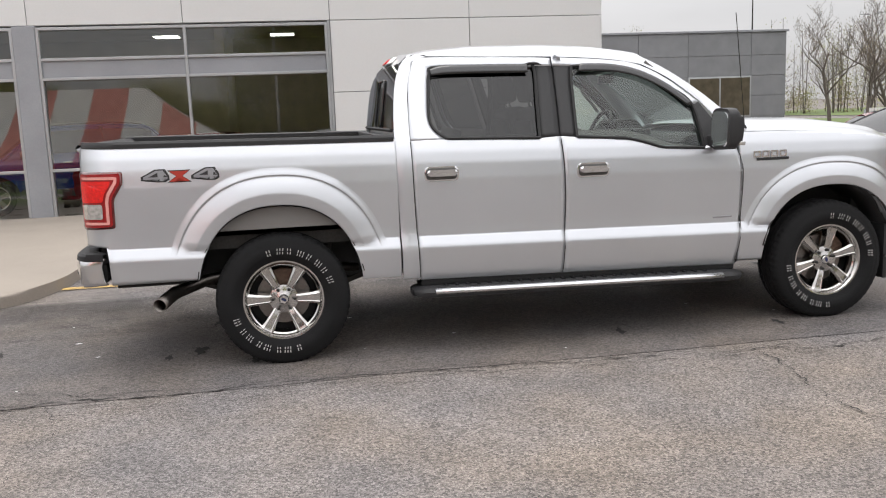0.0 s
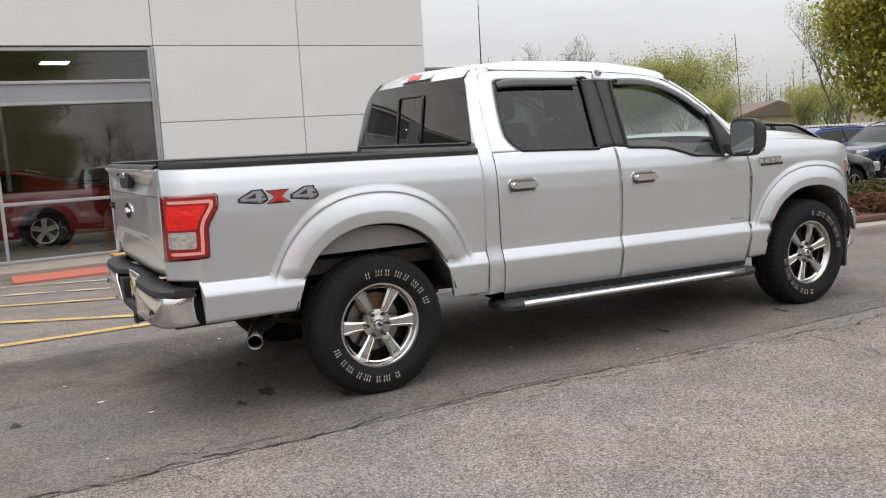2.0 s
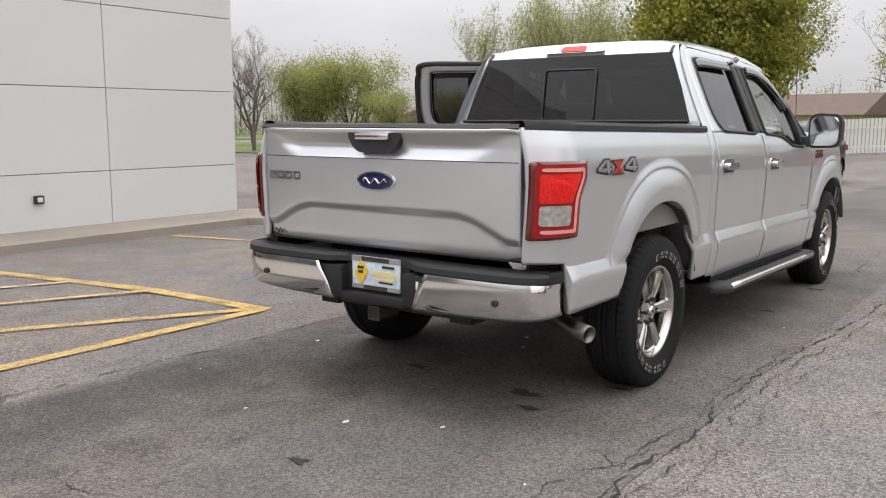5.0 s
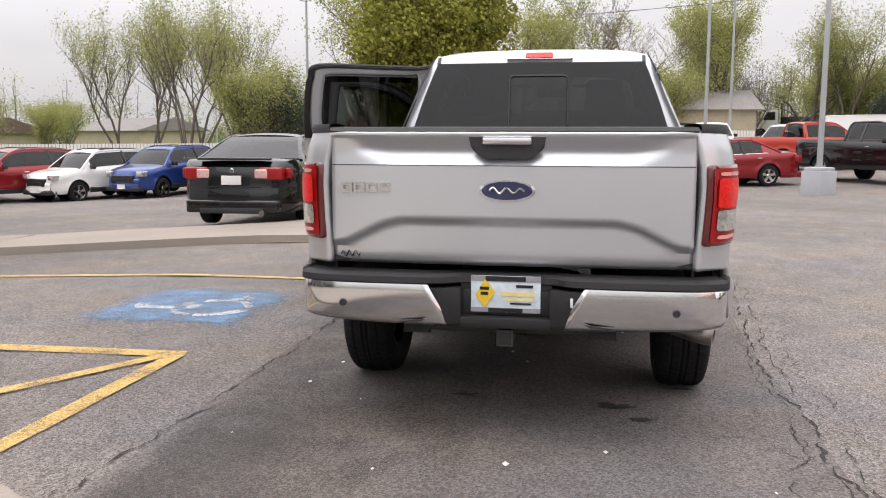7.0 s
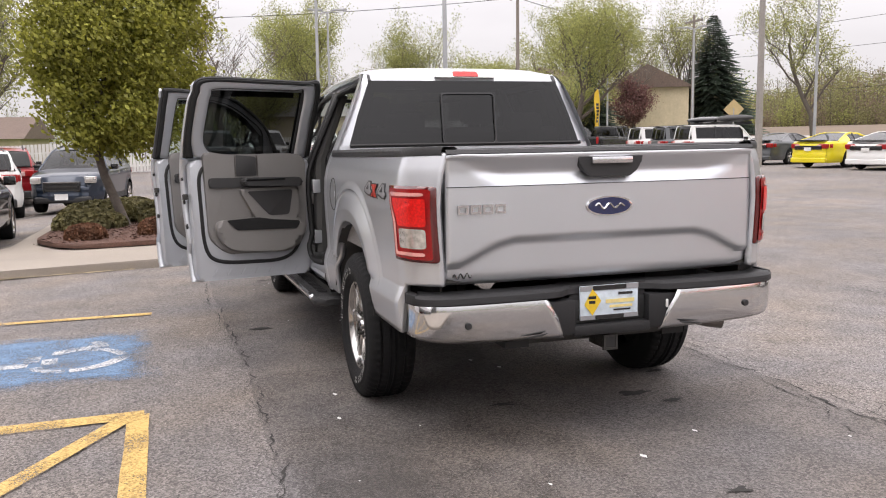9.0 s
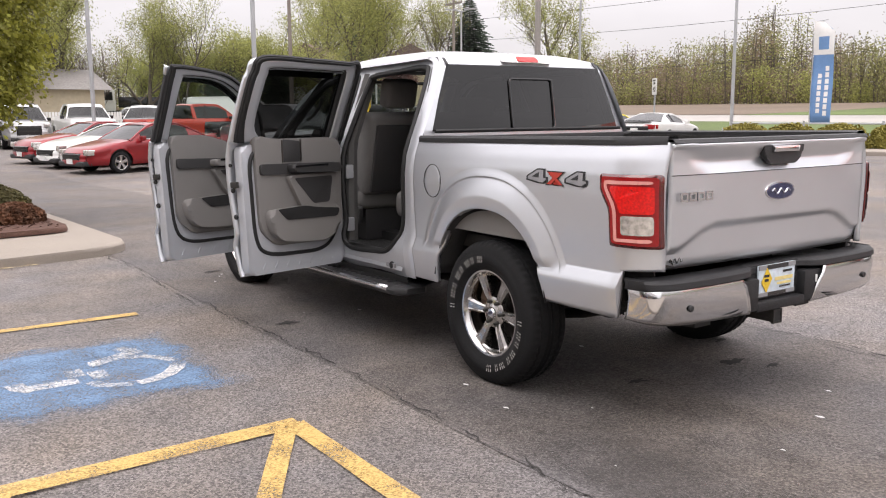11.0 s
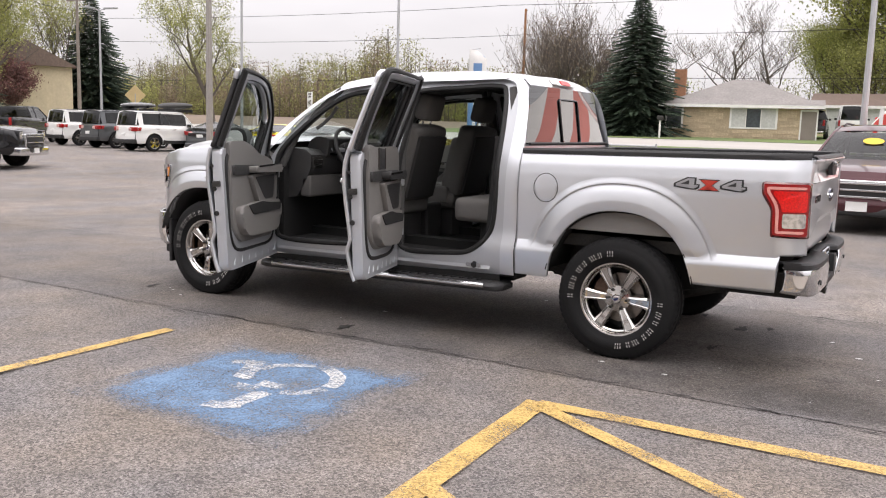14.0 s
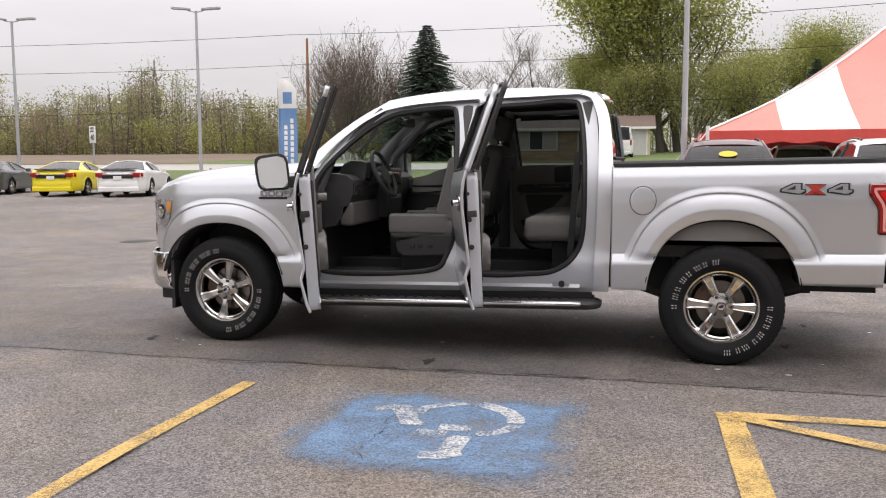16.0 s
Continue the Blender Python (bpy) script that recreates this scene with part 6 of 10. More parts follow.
part("hood", grid(span(3.06, 4.40, 30), span(-1, 1, 30), hood_at), SILVER, truck, sharp=30)
for s in (-1, 1):
    part("hood_shoulder", grid(span(3.012, 4.36, 20), range(3), lambda x, j: (x, s * (half_width(x, curve_at(fender_top, x)) + (0.0, -0.018, -0.045)[j]), curve_at(fender_top, x) + (0, 0.008, 0.004)[j])), SILVER, truck, sharp=60)
    hl = lambda x, z, d, s=s: (x, s * (half_width(x, min(z, 1.1)) + d), z)
    head = part("headlamp", prism(rounded([(4.11, 1.105), (4.36, 1.09), (4.37, 0.90), (4.20, 0.885), (4.14, 0.96)], 0.02), -0.03, 0.012, hl, 0.006), HEAD_LENS, truck, "clear headlamp with an amber marker")
    part("amber_marker", prism(rounded([(4.115, 1.085), (4.17, 1.08), (4.17, 1.0), (4.135, 1.0)], 0.008), 0.0, 0.016, hl, 0.003), AMBER, head)
    part("lamp_bezel", prism(rounded([(4.22, 1.06), (4.30, 1.055), (4.305, 0.945), (4.235, 0.94)], 0.02), 0.005, 0.0155, hl, 0.003), GLOSS_BLACK, head)
    part("lamp_lens", lathe([(0.0, 0.022), (0.035, 0.018), (0.045, 0.012)], 20, lambda r, a, d: (4.262 + r * math.cos(a), s * (half_width(4.262 + r * math.cos(a), 1.0) + d), 1.0 + r * math.sin(a))), LENS_CLEAR, head)
    fb = [(4.165, 0.952), (4.22, 0.942), (4.34, 0.87), (4.50, 0.62), (4.58, 0.30), (4.60, 0.0)]
    line = smooth_line(fb, 6)
    k = 6
    rows = [(0.685, -0.03), (0.675, 0.0), (0.60, 0.012), (0.50, 0.01), (0.42, -0.01), (0.395, -0.05)]
    verts = [(p.x + dx, s * p.y, z) for p in line for z, dx in rows]
    part("front_bumper", bm_of(verts, [(i * k + j, (i + 1) * k + j, (i + 1) * k + j + 1, i * k + j + 1) for i in range(len(line) - 1) for j in range(k - 1)]), CHROME, truck, "chrome front bumper", solid=0.012)
    part("mud_guard", box(4.12, 4.15, min(s * 0.72, s * 0.94), max(s * 0.72, s * 0.94), 0.24, 0.62, 0.005), BLACK_PLASTIC, truck)
    part("air_dam", box(4.12, 4.30, min(s * 0.2, s * 0.84), max(s * 0.2, s * 0.84), 0.30, 0.42, 0.02), BLACK_PLASTIC, truck)
part("grille", box(4.34, 4.43, -0.70, 0.70, 0.72, 1.10, 0.03), CHROME, truck)
part("grille_mesh", box(4.40, 4.438, -0.60, 0.60, 0.76, 1.06, 0.01), SEAL, truck)
part("front_panel", box(4.05, 4.33, -0.66, 0.66, 0.60, 1.08, 0.02), SEAL, truck)
part("engine_bay", box(3.05, 4.2, -0.50, 0.50, 0.55, 1.15, 0.02), SEAL, truck, sharp=0)
part("antenna", merge(tube([(3.14, -0.80, 1.30), (3.135, -0.80, 1.34)], [0.016, 0.008], 10), tube([(3.135, -0.80, 1.33), (3.06, -0.80, 2.08)], 0.0028, 6)), GLOSS_BLACK, truck, "thin black mast antenna")

# ---- wheels ----
tyre_profile = [(0.238, -0.100), (0.246, -0.110), (0.262, -0.120), (0.278, -0.127), (0.282, -0.131), (0.306, -0.137), (0.334, -0.137), (0.338, -0.134), (0.358, -0.131), (0.384, -0.122), (0.399, -0.108)]
tread_profile = [(0.399, -0.108), (0.406, -0.096), (0.410, -0.075), (0.401, -0.068), (0.401, -0.062), (0.411, -0.055), (0.412, -0.024), (0.402, -0.017), (0.402, -0.010), (0.412, 0.0)]
full_profile = tyre_profile + tread_profile[1:] + [(r, -d) for r, d in reversed((tyre_profile + tread_profile[1:])[:-1])]


def wheel_space(r, a, d):
    """Round the axle; d runs outwards."""
    return (r * math.cos(a), d, r * math.sin(a))


def knobbly(r, a, d):
    if r > 0.398 and abs(d) > 0.03:
        step = math.sin(a * 58 + d * 40)
        r -= 0.006 * ease((-step - 0.35) / 0.3)
    return wheel_space(r, a, d)


def truck_wheel(letters=0.0):
    """letters: how far round the tyre its raised marks stand from the spokes."""
    wheel = part("wheel", lathe([(0.232, -0.09), (0.215, -0.06), (0.205, 0.02), (0.212, 0.075), (0.236, 0.098), (0.250, 0.104), (0.248, 0.110), (0.236, 0.108), (0.222, 0.09), (0.214, 0.06)], 64, wheel_space), ALLOY, None, "six-spoke polished alloy wheel on a raised-letter tyre")
    part("tyre", lathe(full_profile, 232, knobbly), RUBBER, wheel, "black all-terrain tyre", sharp=40)
    spokes = bmesh.new()
    for i in range(6):
        a0 = math.pi / 2 + i * math.pi / 3
        ring = []
        for r, w, d, fall in ((0.040, 0.026, 0.066, 0.0), (0.075, 0.025, 0.070, 0.003), (0.10, 0.026, 0.079, 0.007), (0.16, 0.032, 0.083, 0.010), (0.205, 0.040, 0.086, 0.011), (0.232, 0.047, 0.094, 0.006), (0.240, 0.049, 0.098, 0.0)):
            row = []
            for u, dd in ((-1.20, -0.055), (-1.0, -fall), (-0.62, 0.0), (-0.50, 0.0), (0.50, 0.0), (0.62, 0.0), (1.0, -fall), (1.20, -0.055)):
                x, z = r * math.cos(a0) - u * w * math.sin(a0), r * math.sin(a0) + u * w * math.cos(a0)
                row.append(spokes.verts.new((x, d + dd - (0.003 if abs(u) == 0.5 else 0.0), z)))
            ring.append(row)
        for p, q in zip(ring, ring[1:]):
            for j in range(7):
                spokes.faces.new((p[j], p[j + 1], q[j + 1], q[j]))
    part("spokes", spokes, ALLOY, wheel, sharp=18)
    part("hub", lathe([(0.0, 0.080), (0.030, 0.080), (0.036, 0.076), (0.060, 0.074), (0.088, 0.066), (0.092, 0.04)], 36, wheel_space), ALLOY, wheel)
    part("hub_cap", lathe([(0.0, 0.096), (0.024, 0.094), (0.031, 0.086), (0.032, 0.078)], 28, wheel_space), CHROME, wheel)
    part("cap_badge", prism([(0.018 * math.cos(t), 0.009 * math.sin(t)) for t in span(0, 2 * math.pi, 18)[:-1]], 0.094, 0.0975, lambda u, v, d: (u, d, v), 0.0), BLUE_ENAMEL, wheel)
    for i in range(6):
        a = i * math.pi / 3 + math.pi / 6 + math.pi / 6 * 0
        cx, cz = 0.067 * math.cos(a), 0.067 * math.sin(a)
        part("lug_nut", lathe([(0.0, 0.092), (0.009, 0.090), (0.0115, 0.083), (0.0115, 0.068)], 6, lambda r, t, d: (cx + r * math.cos(t), d, cz + r * math.sin(t))), DARK_METAL, wheel)
    part("brake_disc", lathe([(0.05, 0.0), (0.165, 0.0), (0.165, -0.025), (0.05, -0.025)], 40, wheel_space), STEEL, wheel)
    part("brake_caliper", prism([(0.09 * math.cos(t), 0.09 * math.sin(t)) for t in span(0.3, 1.5, 6)] + [(0.185 * math.cos(t), 0.185 * math.sin(t)) for t in span(1.5, 0.3, 6)], -0.05, 0.03, lambda u, v, d: (u, d, v), 0.01), RUST, wheel)
    part("wheel_back", lathe([(0.0, -0.06), (0.225, -0.06)], 32, wheel_space), SEAL, wheel)
    # raised white bars in two arcs, in place of the tyre maker's words
    bars = ((0.0, 1.0, 0.0, 0.13), (0.0, 1.0, 0.42, 0.55), (0.0, 1.0, 0.84, 0.97))
    for start in (radians(43 + letters), radians(43 + letters) + math.pi):
        marks = []
        for i in range(8):
            a0 = start + i * radians(11.6)
            lean = 0.10 * math.sin(i * 2.1)
            for ru, rv, au, av in bars[:2 + i % 2]:
                verts = []
                for rr, aa in ((ru, au), (ru, av), (rv, av), (rv, au)):
                    r = 0.290 + 0.036 * rr
                    side = float(np.interp(r, [0.282, 0.306, 0.334], [0.131, 0.137, 0.137]))
                    verts.append(wheel_space(r, a0 + (aa + lean * (rr - 0.5)) * radians(7.4), side + 0.0018))
                marks.append(bm_of(verts, [(0, 1, 2, 3)]))
        part("tyre_lettering", merge(*marks), WHITE_MARK, wheel, "raised white bars on the tyre wall", sharp=0, clean=False)["kind"] = "stuff"
    return wheel


for cx, s, spin, letters in ((0, -1, -31, 0), (FX, -1, -75, -29), (0, 1, 27, -19), (FX, 1, 50, 4)):
    wheel = truck_wheel(letters)
    wheel.parent = truck
    wheel.matrix_basis = Matrix.Translation((cx, s * 0.845, 0.402)) @ (Matrix.Rotation(math.pi, 4, "Z") if s < 0 else Matrix.Identity(4)) @ Matrix.Rotation(radians(spin), 4, "Y")

# ---- cab interior ----
part("cab_floor", box(0.80, 2.98, -0.86, 0.86, 0.50, 0.555), CARPET, truck, sharp=0)
part("firewall", box(2.90, 3.0, -0.86, 0.86, 0.50, 1.20), CARPET, truck, sharp=0)
part("rear_bulkhead", box(0.79, 0.83, -0.84, 0.84, 0.5, 1.40), CARPET, truck, sharp=0)
part("headliner", grid(span(0.95, 2.42, 16), span(-0.96, 0.96, 12), lambda x, v: (roof_at(x, v)[0], roof_at(x, v)[1] * 0.97, roof_at(x, v)[2] - 0.045)), HEADLINER, truck)
for s in (-1, 1):
    for line, r in (([(1.80, s * 0.83, 0.6), (1.80, s * 0.82, 1.30), (1.80, s * 0.64, 1.78)], 0.05), ([(0.88, s * 0.82, 0.6), (0.88, s * 0.81, 1.30), (0.93, s * 0.64, 1.79)], 0.05), ([(2.93, s * 0.85, 1.15), (2.83, s * 0.78, 1.42), (2.46, s * 0.66, 1.77)], 0.035)):
        part("pillar_cover", tube(line, r, 8), HEADLINER, truck)


def truck_seat(cy, x0, z0):
    """A front seat: cushion, back, head restraint and side cover."""
    seat = part("front_seat", box(x0, x0 + 0.52, cy - 0.26, cy + 0.26, z0 + 0.24, z0 + 0.40, 0.06, 4), CLOTH, truck, "grey cloth front seat")
    lean = Matrix.Translation((x0 + 0.06, cy, z0 + 0.36)) @ Matrix.Rotation(radians(-14), 4, "Y")
    part("seat_back", box(-0.09, 0.07, -0.25, 0.25, 0, 0.62, 0.06, 4, lean), CLOTH, seat)
    part("back_panel", box(-0.115, -0.08, -0.21, 0.21, 0.04, 0.55, 0.015, 2, lean), DARK_TRIM, seat)
    for e in (-1, 1):
        part("seat_bolster", box(-0.07, 0.11, e * 0.20 - 0.045, e * 0.20 + 0.045, 0.03, 0.50, 0.04, 3, lean), CLOTH, seat)
        part("cushion_bolster", box(x0 + 0.05, x0 + 0.52, cy + e * 0.23 - 0.04, cy + e * 0.23 + 0.04, z0 + 0.28, z0 + 0.435, 0.035, 3), CLOTH, seat)
        part("restraint_post", tube([lean @ Vector((-0.01, e * 0.06, 0.60)), lean @ Vector((-0.01, e * 0.06, 0.70))], 0.007, 8), CHROME, seat)
    part("head_restraint", box(-0.07, 0.05, -0.135, 0.135, 0.66, 0.87, 0.045, 4, lean), CLOTH, seat)
    side = 1 if cy > 0 else -1
    cover = part("seat_side_cover", prism(rounded([(x0 - 0.02, z0 + 0.14), (x0 + 0.42, z0 + 0.12), (x0 + 0.46, z0 + 0.22), (x0 + 0.20, z0 + 0.28), (x0 - 0.04, z0 + 0.27)], 0.03), 0.0, 0.03, lambda u, v, d: (u, cy + side * (0.265 + d), v), 0.012, 3), DARK_TRIM, seat, "dark seat side cover with switches")
    for u in (0.16, 0.24, 0.30):
        part("seat_switch", box(x0 + u, x0 + u + 0.035, cy + side * 0.295 - 0.005, cy + side * 0.295 + 0.012, z0 + 0.185, z0 + 0.215, 0.005), BLACK_PLASTIC, cover)
    part("seat_base", box(x0 + 0.04, x0 + 0.44, cy - 0.20, cy + 0.20, z0, z0 + 0.26, 0.02), DARK_TRIM, seat)
    return seat


truck_seat(0.42, 1.91, 0.555)
truck_seat(-0.42, 1.86, 0.555)
bench = part("rear_bench", box(0.90, 1.38, -0.70, 0.72, 0.80, 0.98, 0.06, 4), CLOTH, truck, "grey cloth rear bench")
for cy, w in ((0.42, 0.28), (-0.16, 0.28), (-0.55, 0.14)):
    lean = Matrix.Translation((0.94, cy, 0.96)) @ Matrix.Rotation(radians(-10), 4, "Y")
    part("bench_back", box(-0.07, 0.08, -w, w, 0, 0.56, 0.05, 3, lean), CLOTH, bench)
for cy in (0.42, -0.42):
    lean = Matrix.Translation((0.94, cy, 0.96)) @ Matrix.Rotation(radians(-10), 4, "Y")
    part("head_restraint", box(-0.06, 0.05, -0.13, 0.13, 0.52, 0.66, 0.04, 3, lean), CLOTH, bench)
part("bench_base", box(0.86, 1.18, -0.66, 0.66, 0.555, 0.82, 0.02), CARPET, truck)
part("seat_belt", grid(span(0, 1, 8), [0, 1], lambda t, v: (0.96 + 0.05 * t + 0.045 * v, 0.80, 1.45 - 0.75 * t)), SEAL, truck, sharp=0, solid=0.003)

# dashboard
dash_profile = [(3.03, 1.27), (2.86, 1.30), (2.72, 1.285), (2.665, 1.245), (2.67, 1.14), (2.71, 1.05), (2.76, 0.97), (2.81, 0.90), (2.95, 0.88)]
part("dashboard", prism(dash_profile, -0.80, 0.80, lambda u, v, d: (u, d, v), 0.0), DARK_TRIM, truck, "dark dashboard")
part("knee_panel", box(2.67, 2.78, 0.10, 0.80, 0.90, 1.08, 0.03, 3), MID_TRIM, truck, "grey lower dash panel")
part("instrument_hood", prism(rounded([(2.64, 1.22), (2.62, 1.385), (2.78, 1.395), (2.86, 1.30), (2.82, 1.22)], 0.03), 0.22, 0.62, lambda u, v, d: (u, d, v), 0.02, 3), DARK_TRIM, truck)
part("instrument_glass", box(2.635, 2.642, 0.25, 0.59, 1.24, 1.365, 0.002), SCREEN, truck)
for cy in (0.32, 0.52):
    part("dial_ring", tube([(2.632, cy + 0.05 * math.cos(a), 1.305 + 0.05 * math.sin(a)) for a in span(0, 6.283, 24)], 0.004, 5, False), CHROME, truck)
stack = part("console_front", box(2.58, 2.74, -0.19, 0.19, 0.92, 1.33, 0.03, 3), DARK_TRIM, truck)
part("stack_screen", box(2.572, 2.585, -0.14, 0.14, 1.17, 1.30, 0.004), SCREEN, stack)
for i in range(4):
    part("stack_button", box(2.57, 2.583, -0.12 + i * 0.065, -0.075 + i * 0.065, 1.08, 1.11, 0.004), PALE_DECAL, stack)
part("centre_console", box(1.95, 2.6, -0.13, 0.13, 0.555, 0.86, 0.04, 3), DARK_TRIM, truck)
for cy in (0.72, -0.72):
    vent = part("air_vent", box(2.655, 2.69, cy - 0.06, cy + 0.06, 1.13, 1.23, 0.01), DARK_METAL, truck)
    for i in range(4):
        part("vent_slat", box(2.648, 2.66, cy - 0.055, cy + 0.055, 1.145 + 0.02 * i, 1.150 + 0.02 * i), CHROME, vent, sharp=0)
sw = Matrix.Translation((2.545, 0.42, 1.29)) @ Matrix.Rotation(radians(-66), 4, "Y")
rim = part("steering_wheel", tube([sw @ Vector((0.188 * math.cos(a), 0.188 * math.sin(a), 0)) for a in span(0, 2 * math.pi, 40)], 0.017, 8, False), DARK_TRIM, truck, "black leather steering wheel")
part("wheel_boss", prism(rounded([(-0.085, -0.085), (0.085, -0.085), (0.095, 0.06), (-0.095, 0.06)], 0.04), -0.02, 0.03, lambda u, v, d: sw @ Vector((v, u, d - 0.015)), 0.015, 3), DARK_TRIM, rim)
for a in (90, 270, 180):
    part("wheel_spoke", tube([sw @ Vector((0.06 * math.cos(radians(a)), 0.06 * math.sin(radians(a)), -0.01)), sw @ Vector((0.185 * math.cos(radians(a)), 0.185 * math.sin(radians(a)), 0))], 0.018, 8), PALE_DECAL if a != 180 else DARK_TRIM, rim)
part("steering_column", tube([sw @ Vector((0, 0, -0.03)), sw @ Vector((0, 0, -0.25))], 0.045, 12), DARK_TRIM, truck)
part("gear_lever", tube([(2.64, 0.30, 1.26), (2.54, 0.20, 1.36)], 0.01, 8), GLOSS_BLACK, truck)
part("inside_mirror", prism(rounded([(-0.12, -0.03), (0.12, -0.035), (0.125, 0.03), (-0.125, 0.035)], 0.02), 0, 0.03, lambda u, v, d: (2.44 + d, u, 1.70 + v), 0.01), BLACK_PLASTIC, truck, "black inside mirror")
part("mirror_stalk", tube([(2.46, 0, 1.70), (2.56, 0, 1.78)], 0.01, 6), BLACK_PLASTIC, truck)
for cy in (0.36, -0.36):
    part("sun_visor", box(2.30, 2.50, cy - 0.20, cy + 0.20, 1.745, 1.765, 0.008, 2, Matrix.Translation((0, 0, 0))), HEADLINER, truck)
part("roof_lamp", box(2.18, 2.30, -0.09, 0.09, 1.845, 1.862, 0.006), CREAM, truck)
part("grab_handle", tube([(2.66, 0.74, 1.46), (2.62, 0.70, 1.50), (2.56, 0.68, 1.56), (2.50, 0.68, 1.64)], 0.014, 8), HEADLINER, truck)

# ---- parked cars ----
LENS_PALE_CLEAR = surface("pale_pink_lens", (0.72, 0.45, 0.42), 0.15, 0.2, 50, 0.3, coat=0.6)
CAR_BLACK = paint("black_car_paint", (0.006, 0.006, 0.007), 0.0, 0.25)
CAR_WHITE = paint("white_car_paint", (0.72, 0.72, 0.70), 0.0, 0.3)
CAR_RED = paint("red_car_paint", (0.24, 0.010, 0.014), 0.3, 0.28)
CAR_MAROON = paint("maroon_car_paint", (0.055, 0.012, 0.016), 0.4, 0.28)
CAR_BLUE = paint("blue_car_paint", (0.02, 0.05, 0.22), 0.4, 0.28)
CAR_NAVY = paint("navy_car_paint", (0.02, 0.03, 0.05), 0.4, 0.28)
CAR_YELLOW = paint("yellow_car_paint", (0.72, 0.60, 0.02), 0.0, 0.3)
CAR_GREY = paint("grey_car_paint", (0.10, 0.105, 0.11), 0.5, 0.3)
CAR_PALE = paint("pale_silver_paint", (0.5, 0.5, 0.5), 0.5, 0.3)
CAR_GLASS_DARK = pane("parked_car_glass", (0.13, 0.14, 0.14), 0.0, 1.36)

# kind: length, width, wheelbase, front overhang, wheel radius, sill, belt line, roof line (x from the nose back), half width of the roof
KINDS = {
    "sedan": (4.84, 1.84, 2.75, 0.98, 0.33, 0.26, [(0, 0.62), (0.15, 0.74), (0.9, 0.90), (1.4, 0.97), (2.4, 0.99), (3.9, 1.05), (4.6, 1.07), (4.84, 0.96)], [(1.35, 0.97), (2.15, 1.40), (2.6, 1.46), (3.3, 1.44), (4.15, 1.06)], 0.60),
    "hatch": (4.10, 1.77, 2.52, 0.83, 0.34, 0.30, [(0, 0.70), (0.12, 0.92), (0.8, 1.04), (1.15, 1.08), (2.2, 1.10), (3.6, 1.16), (4.1, 1.14)], [(0.98, 1.05), (1.65, 1.55), (2.1, 1.64), (3.3, 1.63), (3.75, 1.55), (4.05, 1.16)], 0.60),
    "suv": (4.78, 1.93, 2.85, 0.93, 0.38, 0.32, [(0, 0.74), (0.12, 0.98), (0.9, 1.10), (1.35, 1.13), (2.4, 1.15), (4.2, 1.22), (4.78, 1.16)], [(1.20, 1.11), (1.95, 1.62), (2.5, 1.73), (3.7, 1.72), (4.35, 1.63), (4.70, 1.20)], 0.64),
    "big_suv": (5.30, 2.02, 3.10, 0.95, 0.41, 0.38, [(0, 0.85), (0.10, 1.12), (0.9, 1.20), (1.35, 1.22), (2.6, 1.24), (4.6, 1.26), (5.3, 1.22)], [(1.25, 1.21), (1.95, 1.80), (2.4, 1.93), (4.5, 1.93), (5.0, 1.88), (5.22, 1.25)], 0.70),
    "boxy": (4.40, 1.89, 2.67, 0.88, 0.38, 0.36, [(0, 0.80), (0.06, 1.08), (1.0, 1.13), (1.3, 1.15), (2.4, 1.16), (4.0, 1.18), (4.40, 1.17)], [(1.28, 1.14), (1.75, 1.70), (2.0, 1.80), (4.0, 1.80), (4.22, 1.77), (4.36, 1.18)], 0.74),
    "coupe": (4.78, 1.92, 2.72, 0.86, 0.34, 0.22, [(0, 0.60), (0.15, 0.76), (1.0, 0.93), (1.6, 0.98), (2.6, 0.99), (3.6, 1.04), (4.55, 1.06), (4.78, 0.98)], [(1.55, 0.97), (2.35, 1.33), (2.75, 1.38), (3.2, 1.36), (4.25, 1.06)], 0.56),
    "pickup": (5.88, 2.03, 3.68, 0.95, 0.42, 0.44, [(0, 1.00), (0.05, 1.18), (0.5, 1.27), (1.45, 1.32), (2.3, 1.30), (3.60, 1.33), (3.64, 1.36), (5.88, 1.38)], [(1.50, 1.31), (2.08, 1.80), (2.45, 1.94), (3.35, 1.945), (3.62, 1.89), (3.68, 1.37)], 0.70),
    "van": (5.6, 2.05, 3.3, 0.95, 0.36, 0.32, [(0, 0.80), (0.10, 1.05), (0.7, 1.25), (1.0, 1.32), (2.0, 1.34), (5.4, 1.38), (5.6, 1.36)], [(0.75, 1.28), (1.55, 2.10), (2.0, 2.34), (5.2, 2.34), (5.5, 2.28), (5.58, 1.38)], 0.80),
}


